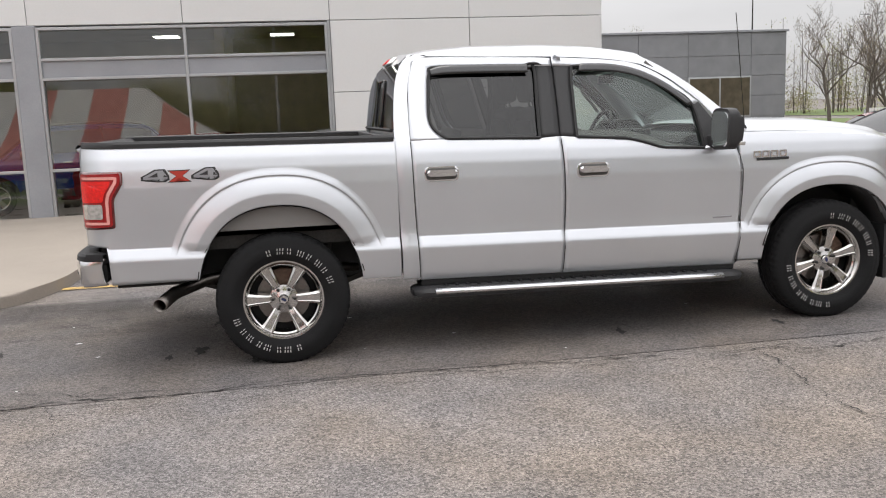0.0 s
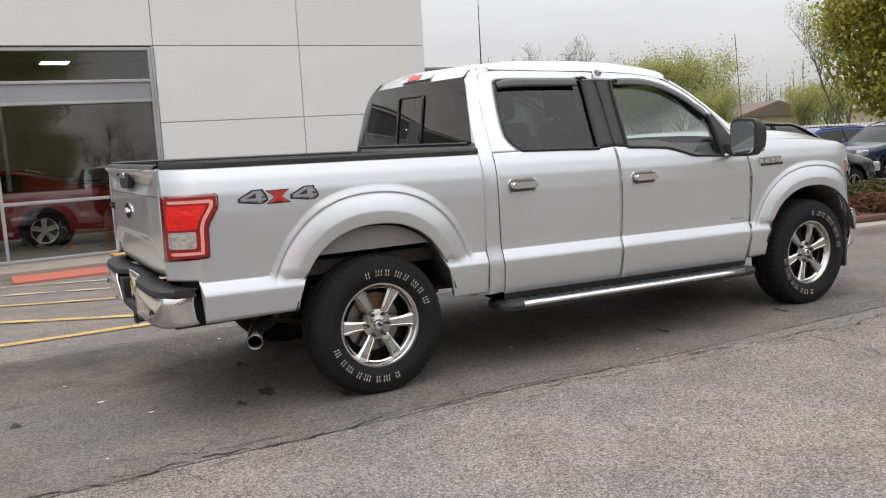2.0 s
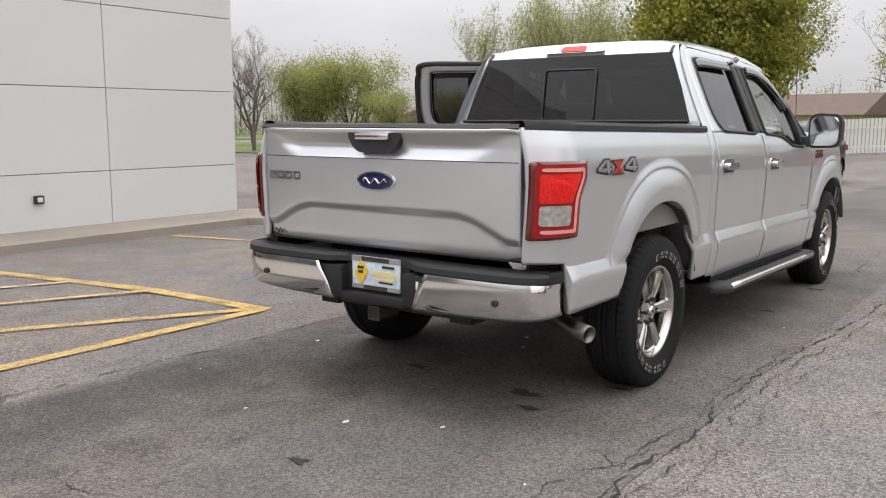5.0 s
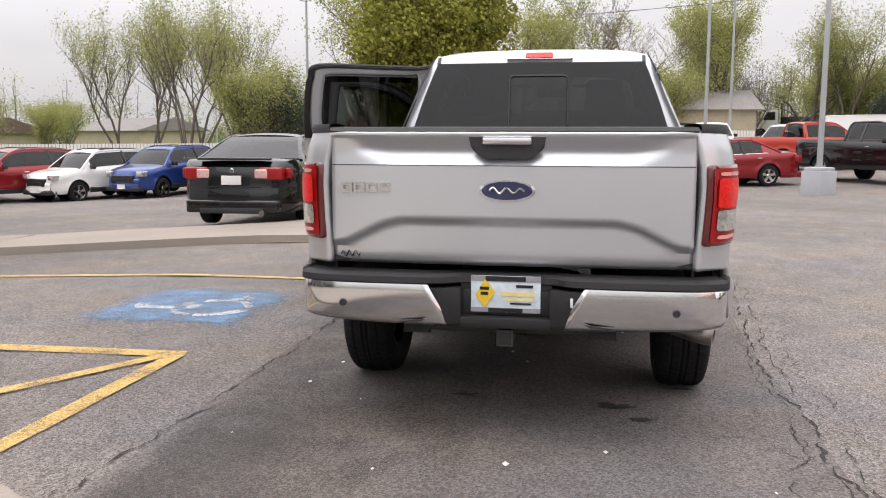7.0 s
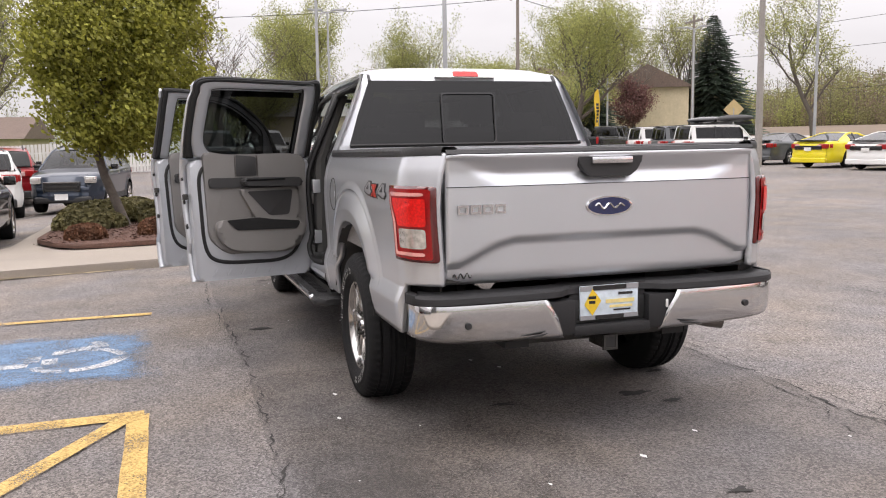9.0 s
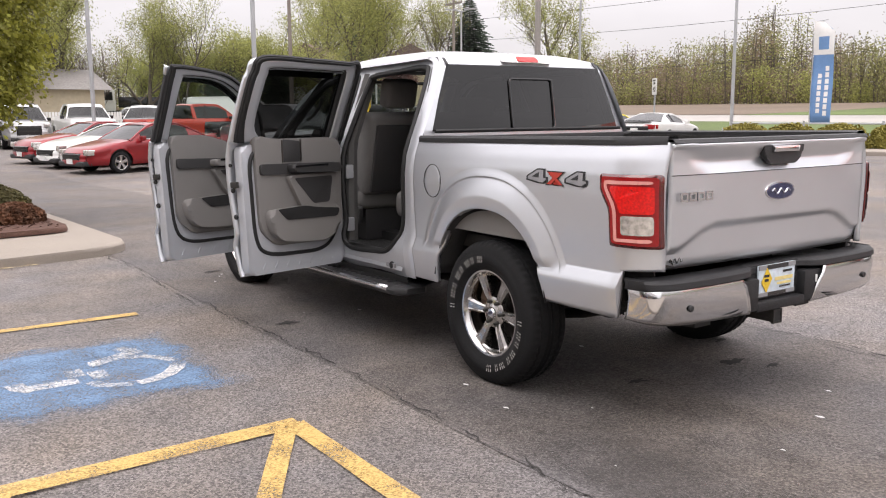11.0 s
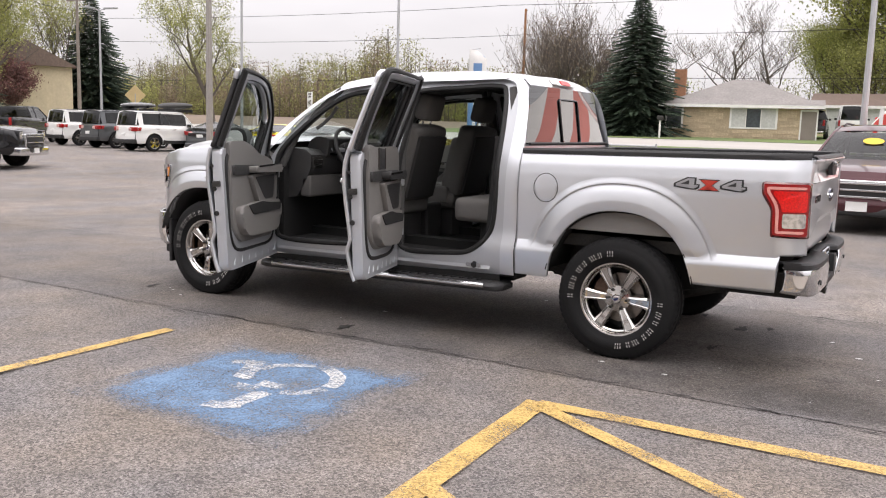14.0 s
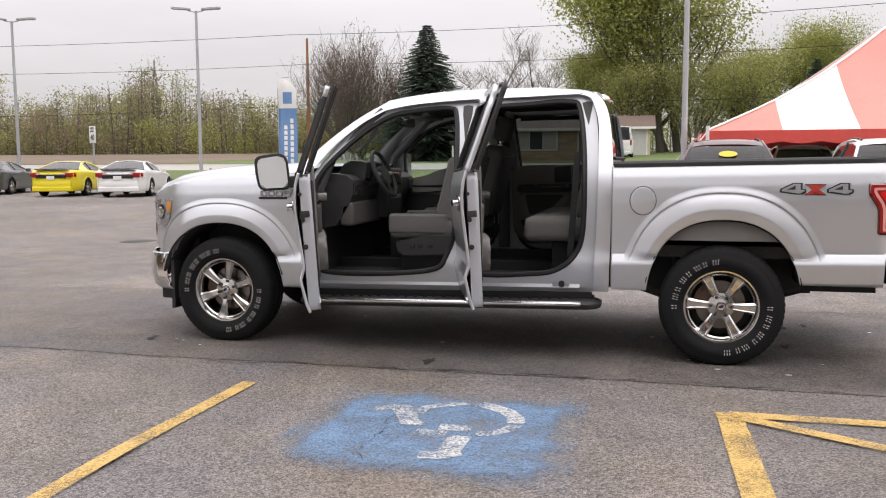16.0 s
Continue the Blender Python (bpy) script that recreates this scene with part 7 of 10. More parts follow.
def simple_wheel(radius, bright):
    """A tyre with a spoked rim; y runs outwards."""
    r = radius
    lay = lambda rr, a, d: (rr * math.cos(a), d, rr * math.sin(a))
    tyre = part("wheel", lathe([(r * 0.64, -0.10), (r * 0.80, -0.115), (r * 0.95, -0.10), (r, -0.07), (r, 0.07), (r * 0.95, 0.10), (r * 0.80, 0.115), (r * 0.64, 0.10)], 28, lay), RUBBER)
    rim = bmesh.new()
    for i in range(5):
        a = math.pi / 2 + i * 2 * math.pi / 5
        ring = []
        for rr, w, d in ((0.10 * r, 0.10 * r, 0.085), (0.64 * r, 0.15 * r, 0.095)):
            ring.append([rim.verts.new((rr * math.cos(a) - u * w * math.sin(a), d + e, rr * math.sin(a) + u * w * math.cos(a))) for u, e in ((-1.1, -0.03), (-1, 0), (1, 0), (1.1, -0.03))])
        for j in range(3):
            rim.faces.new((ring[0][j], ring[0][j + 1], ring[1][j + 1], ring[1][j]))
    hub = lathe([(0, 0.10), (0.14 * r, 0.095), (0.18 * r, 0.08)], 14, lay)
    lip = lathe([(0.60 * r, 0.06), (0.62 * r, 0.10), (0.67 * r, 0.104), (0.67 * r, 0.08)], 28, lay)
    part("rim", merge(rim, hub, lip), ALLOY if bright else DARK_METAL, tyre)
    part("wheel_dish", lathe([(0, 0.02), (0.64 * r, 0.02)], 20, lay), SEAL, tyre)
    return tyre


def make_car(kind, colour, label, category="car", bright=True, tail="corner", stripe=None, group="parked cars"):
    length, width, base, over, wr, sill, belt, roof, rw = KINDS[kind]
    car = thing("parked_" + category.replace(" ", "_"), label, category, group)
    nose = length / 2
    w = width / 2
    px = lambda u: nose - u
    belt_line = [(p.x, p.y) for p in smooth_line([(u, z, 0) for u, z in belt], 6)] if kind != "pickup" else belt
    roof_line = [(p.x, p.y) for p in smooth_line([(u, z, 0) for u, z in roof], 8)]
    belt_z = lambda u: curve_at(belt_line, u)
    roof_z = lambda u: curve_at(roof_line, u)
    axles = (over, over + base)
    ra = wr * 1.22

    def end_pull(u):
        e = 0.0
        if u < 0.60:
            e += (0.16 if kind == "pickup" else 0.26) * ((0.60 - u) / 0.60) ** 2.4
        if u > length - 0.50:
            e += (0.06 if kind == "pickup" else 0.20) * ((u - length + 0.50) / 0.50) ** 2.6
        return e

    def side_y(u, z):
        zb = belt_z(u)
        t = (z - sill) / max(0.1, zb - sill)
        y = w * float(np.interp(t, [0, 0.06, 0.18, 0.35, 0.55, 0.74, 0.80, 0.90, 0.96, 1.0], [0.92, 0.955, 0.985, 0.993, 0.985, 1.0, 1.0, 0.985, 0.965, 0.935]))
        for ax in axles:
            q = math.hypot(u - ax, z - wr) / ra
            y += 0.022 * ease((1.22 - q) / 0.16)
        return y - end_pull(u)

    def low(u):
        z = sill
        for ax in axles:
            d = abs(u - ax) / ra
            if d < 1:
                z = max(z, wr + ra * (1 - d * d) ** 0.5)
        return z

    us = sorted(set([round(v, 3) for v in span(0, length, 44) + [ax + ra * math.sin(radians(a)) for ax in axles for a in range(-90, 91, 10)]]))
    bms = []
    for s in (-1, 1):
        verts, k = [], 16
        for u in us:
            zb, zt = low(u), belt_z(u)
            for j in range(k):
                z = max(zb, sill + (zt - sill) * j / (k - 1))
                verts.append((px(u), s * side_y(u, z), z))
        bms.append(bm_of(verts, [(i * k + j, (i + 1) * k + j, (i + 1) * k + j + 1, i * k + j + 1) for i in range(len(us) - 1) for j in range(k - 1)]))
    g0, g1 = roof[0][0], roof[-1][0]
    deck = [u for u in us if u <= g0 + 0.05]
    bms.append(grid(deck, span(-1, 1, 10), lambda u, v: (px(u) + 0.10 * (1 - v * v) * (1 - min(1, u / 0.5)), v * side_y(u, belt_z(u)), belt_z(u) + 0.05 * (1 - v ** 4) * min(1, u / 0.5 + 0.3))))
    rear = [u for u in us if u >= g1 - 0.05]
    bed = kind == "pickup"
    if len(rear) > 1:
        bms.append(grid(rear, span(-1, 1, 8), lambda u, v: (px(u), v * (side_y(u, belt_z(u)) - (0.0 if not bed else 0.05)), (belt_z(u) + 0.025 * (1 - v ** 4)) if not bed else 0.95)))
        if bed:
            for s in (-1, 1):
                bms.append(grid(rear, [0, 1, 2], lambda u, j: (px(u), s * (side_y(u, belt_z(u)) - (0.0, 0.05, 0.05)[int(j)]), (belt_z(u), belt_z(u), 0.95)[int(j)])))
    for u, lean in ((0.0, 0.12), (length, -0.05 if kind == "pickup" else -0.10)):
        bms.append(grid(span(-1, 1, 12), span(0, 1, 12), lambda v, t: (px(u) + lean * (1 - v ** 4) + (0.05 if u == 0 else -0.05) * (curve_at([(0, 0.3), (0.12, 0.9), (0.45, 1.0), (0.52, 0.55), (0.85, 0.45), (1.0, -0.2)], t) - 0.2), v * side_y(u, sill + (belt_z(u) - sill) * t), sill + (belt_z(u) - sill) * t)))
    body = part("body", merge(*bms), colour, car, sharp=40)
    part("underbody", box(px(length) + 0.1, px(0) - 0.1, -w * 0.80, w * 0.80, sill + 0.02, sill + 0.25), SEAL, car, sharp=0)
    for ax in axles:
        part("wheel_well", box(px(ax) - ra, px(ax) + ra, -w * 0.9, w * 0.9, sill + 0.05, wr + ra * 0.98), SEAL, car, sharp=0)
    part("cabin", box(px(g1) + 0.25, px(g0) - 0.25, -w * 0.80, w * 0.80, sill + 0.2, belt_z((g0 + g1) / 2) - 0.02), DARK_TRIM, car, sharp=0)
    # roof, glass and pillars
    mid = roof[1:-1]
    gh = lambda u, z, s: (px(u), s * (side_y(u, belt_z(u)) + (rw - side_y(2.0, belt_z(2.0))) * min(1.0, max(0.0, (z - belt_z(u)) / (max(p[1] for p in roof) - belt_z(u) + 1e-6)))), z)
    ru = sorted(set(span(mid[0][0], mid[-1][0], 16) + [p[0] for p in mid]))
    part("roof", grid(ru, span(-1, 1, 14), lambda u, v: (px(u), abs(gh(u, roof_z(u), 1)[1]) * v, roof_z(u) + 0.045 * (1 - abs(v) ** 3.0))), colour, car, sharp=50)
    wu = sorted(set(span(g0 + 0.10, g1 - 0.10, 26) + [p[0] for p in roof[1:-1]]))
    ga, gb = g0 + 0.42, g1 - {"sedan": 0.62, "coupe": 0.95, "pickup": 0.16, "van": 3.6}.get(kind, 0.30)
    gu = [ga] + [u for u in wu if ga < u < gb] + [gb]
    for s in (-1, 1):
        on_glass = lambda u, t, s=s: gh(u, belt_z(u) + (max(roof_z(u), belt_z(u)) - belt_z(u)) * t, s)
        edge = [grid(wu, [0, 0.07], on_glass), grid(wu, [0.88, 1], on_glass), grid([u for u in wu if u < ga] + [ga], [0.07, 0.5, 0.88], on_glass), grid([gb] + [u for u in wu if u > gb], [0.07, 0.5, 0.88], on_glass)]
        part("side_frame", merge(*edge), colour, car, sharp=50)
        part("side_window", grid(gu, [0.07, 0.5, 0.88], on_glass), CAR_GLASS_DARK, car, sharp=0)
        pil = bmesh.new()
        for a, b in ((roof[0], roof[1]), (roof[-2], roof[-1])):
            add_tube(pil, [gh(u, roof_z(u), s) for u in span(a[0], b[0], 6)], 0.034, 6)
        add_tube(pil, [gh(u, roof_z(u), s) for u in ru], 0.028, 6)
        part("pillar", pil, colour, car)
        um = (mid[0][0] + mid[-1][0]) / 2 + 0.15
        part("door_post", tube([gh(um, belt_z(um) + 0.03, s), gh(um - 0.05, roof_z(um) - 0.03, s)], 0.035, 6), GLOSS_BLACK, car) if kind != "van" else None
        mu = g0 + 0.38
        part("mirror", box(px(mu) - 0.07, px(mu) + 0.07, s * (w + 0.07) - 0.09, s * (w + 0.07) + 0.09, belt_z(mu) - 0.02, belt_z(mu) + 0.13, 0.03), colour if kind in ("sedan", "coupe") else GLOSS_BLACK, car)
        for um in (g0 + 1.15, g0 + 2.05):
            if um < g1 - 0.3 and kind != "coupe":
                part("door_handle", box(px(um) - 0.09, px(um) + 0.09, s * (w * 0.99) - 0.02, s * (w * 0.99) + 0.02, belt_z(um) - 0.15, belt_z(um) - 0.12, 0.008), CHROME if bright else colour, car)
        # lamps
        fz = belt_z(0.25)
        tall = 0.34 if kind == "pickup" else 0.20
        head = part("headlamp", box(px(0.34), px(-0.05), s * (w * 0.72) - 0.11, s * (w * 0.72) + 0.14, fz - tall, fz - 0.03, 0.03, 3), GLOSS_BLACK if kind == "pickup" else LENS_CLEAR, car)
        part("lamp_glass", box(px(0.28), px(-0.065), s * (w * 0.72) - 0.07, s * (w * 0.72) + 0.10, fz - tall + 0.05, fz - 0.07, 0.02, 2), LENS_CLEAR, head)
        rz = belt_z(length - 0.1)
        if tail == "tall":
            part("tail_lamp", box(px(length) - 0.055, px(length - 0.22), s * (w * 0.78) - 0.07, s * (w * 0.78) + 0.07, rz - 0.42, rz - 0.03, 0.03, 3), LENS_RED, car)
        else:
            part("tail_lamp", box(px(length) - 0.10, px(length - 0.30), s * (w * 0.64) - 0.20, s * (w * 0.64) + 0.17, rz - 0.26, rz - 0.07, 0.04, 3), LENS_RED, car)
            part("reverse_lamp", box(px(length) - 0.125, px(length - 0.1), s * (w * 0.50) - 0.10, s * (w * 0.50) + 0.10, rz - 0.24, rz - 0.10, 0.03, 3), LENS_PALE_CLEAR, car)
            part("side_lens", box(px(length - 0.08), px(length - 0.36), s * (w * 0.90) - 0.04, s * (w * 0.90) + 0.045, rz - 0.24, rz - 0.08, 0.03, 3), LENS_RED, car)
        for ax in axles:
            m = Matrix.Translation((px(ax), s * (w - 0.10), wr)) @ (Matrix.Rotation(math.pi, 4, "Z") if s < 0 else Matrix.Identity(4))
            wheel = simple_wheel(wr, bright)
            wheel.parent = car
            wheel.matrix_basis = m
    fu, fz = roof[0], roof[1]
    for (a, b), nm, e in (((roof[0], roof[1]), "windscreen", 1), ((roof[-2], roof[-1]), "rear_window", -1)):
        part(nm, grid(span(0.03, 0.97, 8), span(-0.97, 0.97, 10), lambda t, v: (px(a[0] + (b[0] - a[0]) * t) + e * 0.10 * (1 - v * v), abs(gh(a[0] + (b[0] - a[0]) * t, roof_z(a[0] + (b[0] - a[0]) * t), 1)[1]) * v, roof_z(a[0] + (b[0] - a[0]) * t) + 0.02)), CAR_GLASS_DARK, car, sharp=60)
    back = lambda v: px(length) + (-0.05 if bed else -0.10) * (1 - v ** 4) - 0.02
    gz = belt_z(0.1)
    grille_z = (0.42, 0.62) if kind in ("sedan", "coupe") else (0.55, gz - 0.10)
    wide = 0.60 if kind == "pickup" else 0.50
    gr = part("grille", box(px(0.10), px(-0.13), -w * wide, w * wide, grille_z[0], grille_z[1], 0.03, 3), GLOSS_BLACK if not stripe else CHROME, car)
    part("grille_mesh", box(px(0.0), px(-0.138), -w * (wide - 0.06), w * (wide - 0.06), grille_z[0] + 0.05, grille_z[1] - 0.05, 0.01), SEAL, gr)
    for i in range(3):
        z = grille_z[0] + (grille_z[1] - grille_z[0]) * (i + 0.5) / 3
        part("grille_bar", box(px(-0.135), px(-0.15), -w * (wide - 0.08), w * (wide - 0.08), z - 0.016, z + 0.016, 0.006), CHROME if stripe else DARK_METAL, gr)
    part("front_bumper", box(px(0.30), px(-0.15), -w * (0.88 if kind == "pickup" else 0.74), w * (0.88 if kind == "pickup" else 0.74), sill - 0.02, sill + (0.24 if kind == "pickup" else 0.14), 0.06, 4), BLACK_PLASTIC if kind != "pickup" else CHROME, car)
    part("rear_bumper", box(back(0) - (0.09 if bed else 0.025), px(length - 0.25), -w * 0.80, w * 0.80, sill, sill + 0.20, 0.05, 4), CHROME if bed else BLACK_PLASTIC if kind in ("hatch", "boxy", "suv") else colour, car)
    part("number_plate", box(back(0) - 0.03, back(0), -0.155, 0.155, 0.69, 0.83, 0.004), CREAM, car)
    part("front_plate", box(px(-0.175), px(-0.165), -0.155, 0.155, sill + 0.06, sill + 0.21, 0.004), CREAM, car)
    if kind == "sedan":
        lip = part("boot_lip", box(px(length) - 0.06, px(length - 0.12), -w * 0.62, w * 0.62, belt_z(length - 0.25) - 0.005, belt_z(length - 0.25) + 0.030, 0.012), colour, car)
        part("boot_seam", box(back(0) - 0.012, px(length) + 0.02, -w * 0.50, w * 0.50, 0.655, 0.667), SEAL, car, sharp=0)
        part("boot_badge", lathe([(0.0, 0.006), (0.035, 0.006), (0.04, 0.0)], 14, lambda r, a, d: (back(0) + 0.01 - d, r * math.cos(a), 0.90 + r * math.sin(a))), CHROME, car)
        part("bumper_insert", box(back(0) - 0.032, px(length - 0.1), -w * 0.55, w * 0.55, sill - 0.01, sill + 0.08, 0.02), BLACK_PLASTIC, car)
        part("exhaust_tip", tube([(back(0.5) - 0.06, -0.48, sill), (px(length - 0.2), -0.48, sill)], 0.045, 12), STEEL, car)
        for s in (-1, 1):
            part("window_trim", tube([gh(u, belt_z(u) + 0.012, s) for u in span(g0 + 0.35, g1 - 0.45, 10)], 0.011, 5), CHROME, car)
    if kind == "coupe":
        part("tail_band", box(px(length) - 0.13, px(length) + 0.05, -w * 0.62, w * 0.62, belt_z(length) - 0.24, belt_z(length) - 0.08, 0.01), GLOSS_BLACK, car)
        part("spoiler", box(px(length) - 0.03, px(length - 0.22), -w * 0.70, w * 0.70, belt_z(length - 0.2) + 0.03, belt_z(length - 0.2) + 0.075, 0.015), GLOSS_BLACK, car)
    if kind == "boxy":
        part("roof_panel", grid(ru, span(-0.97, 0.97, 6), lambda u, v: (px(u), abs(gh(u, curve_at(roof, u), 1)[1]) * v, curve_at(roof, u) + 0.035 * (1 - abs(v) ** 3.5) + 0.006)), GLOSS_BLACK, car)
    if kind in ("boxy", "suv", "hatch", "big_suv"):
        for s in (-1, 1):
            part("roof_rail", tube([(px(u), s * (rw - 0.06), curve_at(roof, u) + 0.06) for u in span(mid[0][0] + 0.3, mid[-1][0] - 0.1, 6)], 0.018, 6), BLACK_PLASTIC, car)
            part("lower_cladding", grid(span(over + ra, over + base - ra, 6), [0, 1, 2], lambda u, j: (px(u), s * (side_y(u, sill + 0.1) + (0.012, 0.014, 0.0)[int(j)]), sill + (0.0, 0.14, 0.18)[int(j)])), BLACK_PLASTIC, car, sharp=0)
    return car


def park(car, x, y, heading, drop=None):
    """Stands a car on the ground, nose towards heading (degrees from +x)."""
    z = ground_z(x, y) if drop is None else drop
    c, s = math.cos(radians(heading)), math.sin(radians(heading))
    pitch = math.atan((ground_z(x + 2 * c, y + 2 * s) - ground_z(x - 2 * c, y - 2 * s)) / 4) if drop is None else 0
    m = Matrix.Translation((x, y, z)) @ Matrix.Rotation(radians(heading), 4, "Z") @ Matrix.Rotation(-pitch, 4, "Y")
    if car.get("placed"):
        twin = copy_thing(car, m)
        return twin
    car.matrix_basis = m
    car["placed"] = 1
    return car


sedan_black = make_car("sedan", CAR_BLACK, "black four-door sedan parked beside the planted island")
park(sedan_black, 10.2, 5.25, 3)
edge = make_car("suv", CAR_MAROON, "dark maroon crossover parked facing the truck", stripe=True)
park(edge, -0.8, -11.2, 88)
part("windscreen_sticker", prism([(0.17 * math.cos(2 * math.pi * i / 20), 0.06 * math.sin(2 * math.pi * i / 20)) for i in range(20)], 0, 0.004, lambda u, v, d: (0.83 - 0.75 * v + 0.6 * d + 0.03, u, 1.45 + v * 0.9 + d + 0.03)), YELLOW, edge, "yellow windscreen sticker", sharp=0)
white_suv = make_car("suv", CAR_WHITE, "white crossover parked beside the maroon one", stripe=True)
park(white_suv, -3.9, -11.6, 88)
eco_white = make_car("hatch", CAR_WHITE, "white small crossover with black roof rails")
eco_blue = make_car("hatch", CAR_BLUE, "bright blue small crossover facing the lot")
eco_navy = make_car("hatch", CAR_NAVY, "dark slate small crossover facing the lot")
suv_red = make_car("suv", CAR_RED, "metallic red crossover parked in a row")
park(eco_blue, 23.4, 14.4, 168), park(eco_white, 22.4, 16.6, 160), park(suv_red, 21.4, 18.9, 155), park(eco_navy, 24.2, 12.0, 172)
park(eco_white, 19.6, 6.3, 12), park(suv_red, 25.5, 6.6, 8), park(eco_navy, 20.6, 3.9, 170), park(eco_blue, 25.0, 9.6, 172), park(suv_red, 20.4, 21.2, 155)
fusion = make_car("sedan", CAR_RED, "metallic red four-door sedan in the lot")
park(fusion, 24.9, -4.3, 108)
pick_black = make_car("pickup", CAR_BLACK, "black crew cab pickup parked in the lot", "pickup", tail="tall", stripe=True)
park(pick_black, 25.5, -9.55, -151)
pick_red = make_car("pickup", paint("orange_red_paint", (0.45, 0.04, 0.02), 0.1, 0.3), "orange-red pickup parked behind the black one", "pickup", tail="tall")
park(pick_red, 34.0, -9.2, -75)
park(pick_black, 42.3, -24.0, -58), park(pick_black, 48.0, -24.3, -58)
must_red = make_car("coupe", CAR_RED, "deep red two-door coupe in a row")
must_white = make_car("coupe", CAR_WHITE, "white two-door coupe with a black tail band")
must_yellow = make_car("coupe", CAR_YELLOW, "bright yellow two-door coupe with a black tail band")
must_grey = make_car("coupe", CAR_GREY, "dark grey two-door coupe in a row")
park(must_red, 29.9, -3.7, 108), park(must_white, 27.4, -4.0, 108)
park(must_grey, 29.2, -26.0, -72), park(must_yellow, 24.7, -25.2, -75), park(must_white, 21.75, -25.1, -72)
bron_white = make_car("boxy", CAR_WHITE, "white boxy off-road car with a black roof")
bron_grey = make_car("boxy", CAR_GREY, "grey boxy off-road car with a black roof")
park(bron_white, 37.95, -25.3, -96), park(bron_grey, 34.1, -24.4, -96), park(bron_white, 30.4, -23.4, -96)


def roof_box(x, y, heading, length, material):
    """A streamlined luggage box on two crossbars."""
    root = thing("roof_box", "dark glossy luggage box carried on a car roof", "roof box", "roof boxes")
    half = length / 2
    part("shell", grid(span(-half, half, 14), span(0, 2 * math.pi, 20), lambda u, a: (u, 0.40 * max(0.02, 1 - abs(u / half) ** 3.5) ** 0.5 * math.cos(a), 2.14 + 0.16 * max(0.02, 1 - abs(u / half) ** 2.5) ** 0.5 * math.sin(a) + 0.03 * u / half)), material, root, sharp=0)
    for u in (-0.5, 0.5):
        part("crossbar", box(u - 0.03, u + 0.03, -0.62, 0.62, 1.84, 1.99, 0.01), BLACK_PLASTIC, root)
    root.matrix_basis = Matrix.Translation((x, y, ground_z(x, y))) @ Matrix.Rotation(radians(heading), 4, "Z")


roof_box(34.0, -24.9, -96, 2.1, GLOSS_BLACK), roof_box(30.3, -23.9, -96, 1.9, DARK_TRIM)
big = make_car("big_suv", CAR_NAVY, "dark blue full-size car facing the lot")
park(big, 40.9, -0.8, 178)
big_pale = make_car("big_suv", CAR_PALE, "pale silver full-size car facing the lot")
park(big_pale, 40.6, -3.2, 178)
pick_white = make_car("pickup", CAR_WHITE, "white pickup facing the lot", "pickup", tail="tall")
park(pick_white, 40.4, -5.9, 178)
van = make_car("van", CAR_WHITE, "tall white delivery van behind the pickups", "van", tail="tall")
park(van, 43.0, -14.6, -100)
park(pick_white, 59.5, -14.0, 100), park(big_pale, 47.5, -11.0, 150)
dumper = thing("dump_truck", "white truck with a black dump body, parked beyond the lot", "truck")
part("cab", merge(box(1.6, 3.0, -0.95, 0.95, 0.7, 1.45, 0.15, 3), prism(rounded([(0.9, 0.7), (2.2, 0.7), (2.1, 1.45), (1.75, 2.25), (0.95, 2.3)], 0.1), -0.95, 0.95, lambda u, v, d: (u, d, v), 0.06)), CAR_WHITE, dumper)
for e in (-1, 1):
    part("cab_window", prism(rounded([(1.1, 1.5), (1.98, 1.5), (1.68, 2.1), (1.12, 2.12)], 0.05), 0.94, 0.97, lambda u, v, d, e=e: (u, e * d, v), 0.0), CAR_GLASS_DARK, dumper)
part("chassis", box(-3.0, 3.0, -0.45, 0.45, 0.55, 0.75, 0.02), DARK_METAL, dumper)
part("dump_body", merge(box(-3.0, 0.7, -1.05, 1.05, 0.95, 1.02), box(-3.0, 0.7, -1.05, -0.99, 0.95, 1.75, 0.02), box(-3.0, 0.7, 0.99, 1.05, 0.95, 1.75, 0.02), box(0.62, 0.72, -1.05, 1.05, 0.95, 2.75, 0.03), box(0.62, 1.25, -1.05, 1.05, 2.68, 2.76, 0.02), *[box(x, x + 0.08, e * 1.07 - 0.03, e * 1.07 + 0.03, 0.95, 1.75) for x in (-2.9, -2.0, -1.1, -0.2) for e in (-1, 1)]), GLOSS_BLACK, dumper, "black steel dump body")
for wx in (-2.0, 2.1):
    for e in (-1, 1):
        wheel = simple_wheel(0.45, False)
        wheel.parent = dumper
        wheel.matrix_basis = Matrix.Translation((wx, e * 0.85, 0.45)) @ (Matrix.Rotation(math.pi, 4, "Z") if e < 0 else Matrix.Identity(4))
park(dumper, 66.0, -15.0, 75, 1.0)
driveway_pickup = park(pick_black, 6.2, -60.0, -85)
park(van, 3.9, -62.5, -85)
# showroom cars seen through the glass
show_blue = park(eco_blue, -4.4, 12.6, 195, -0.16)
show_red = park(must_red, -1.8, 12.3, 170, -0.16)

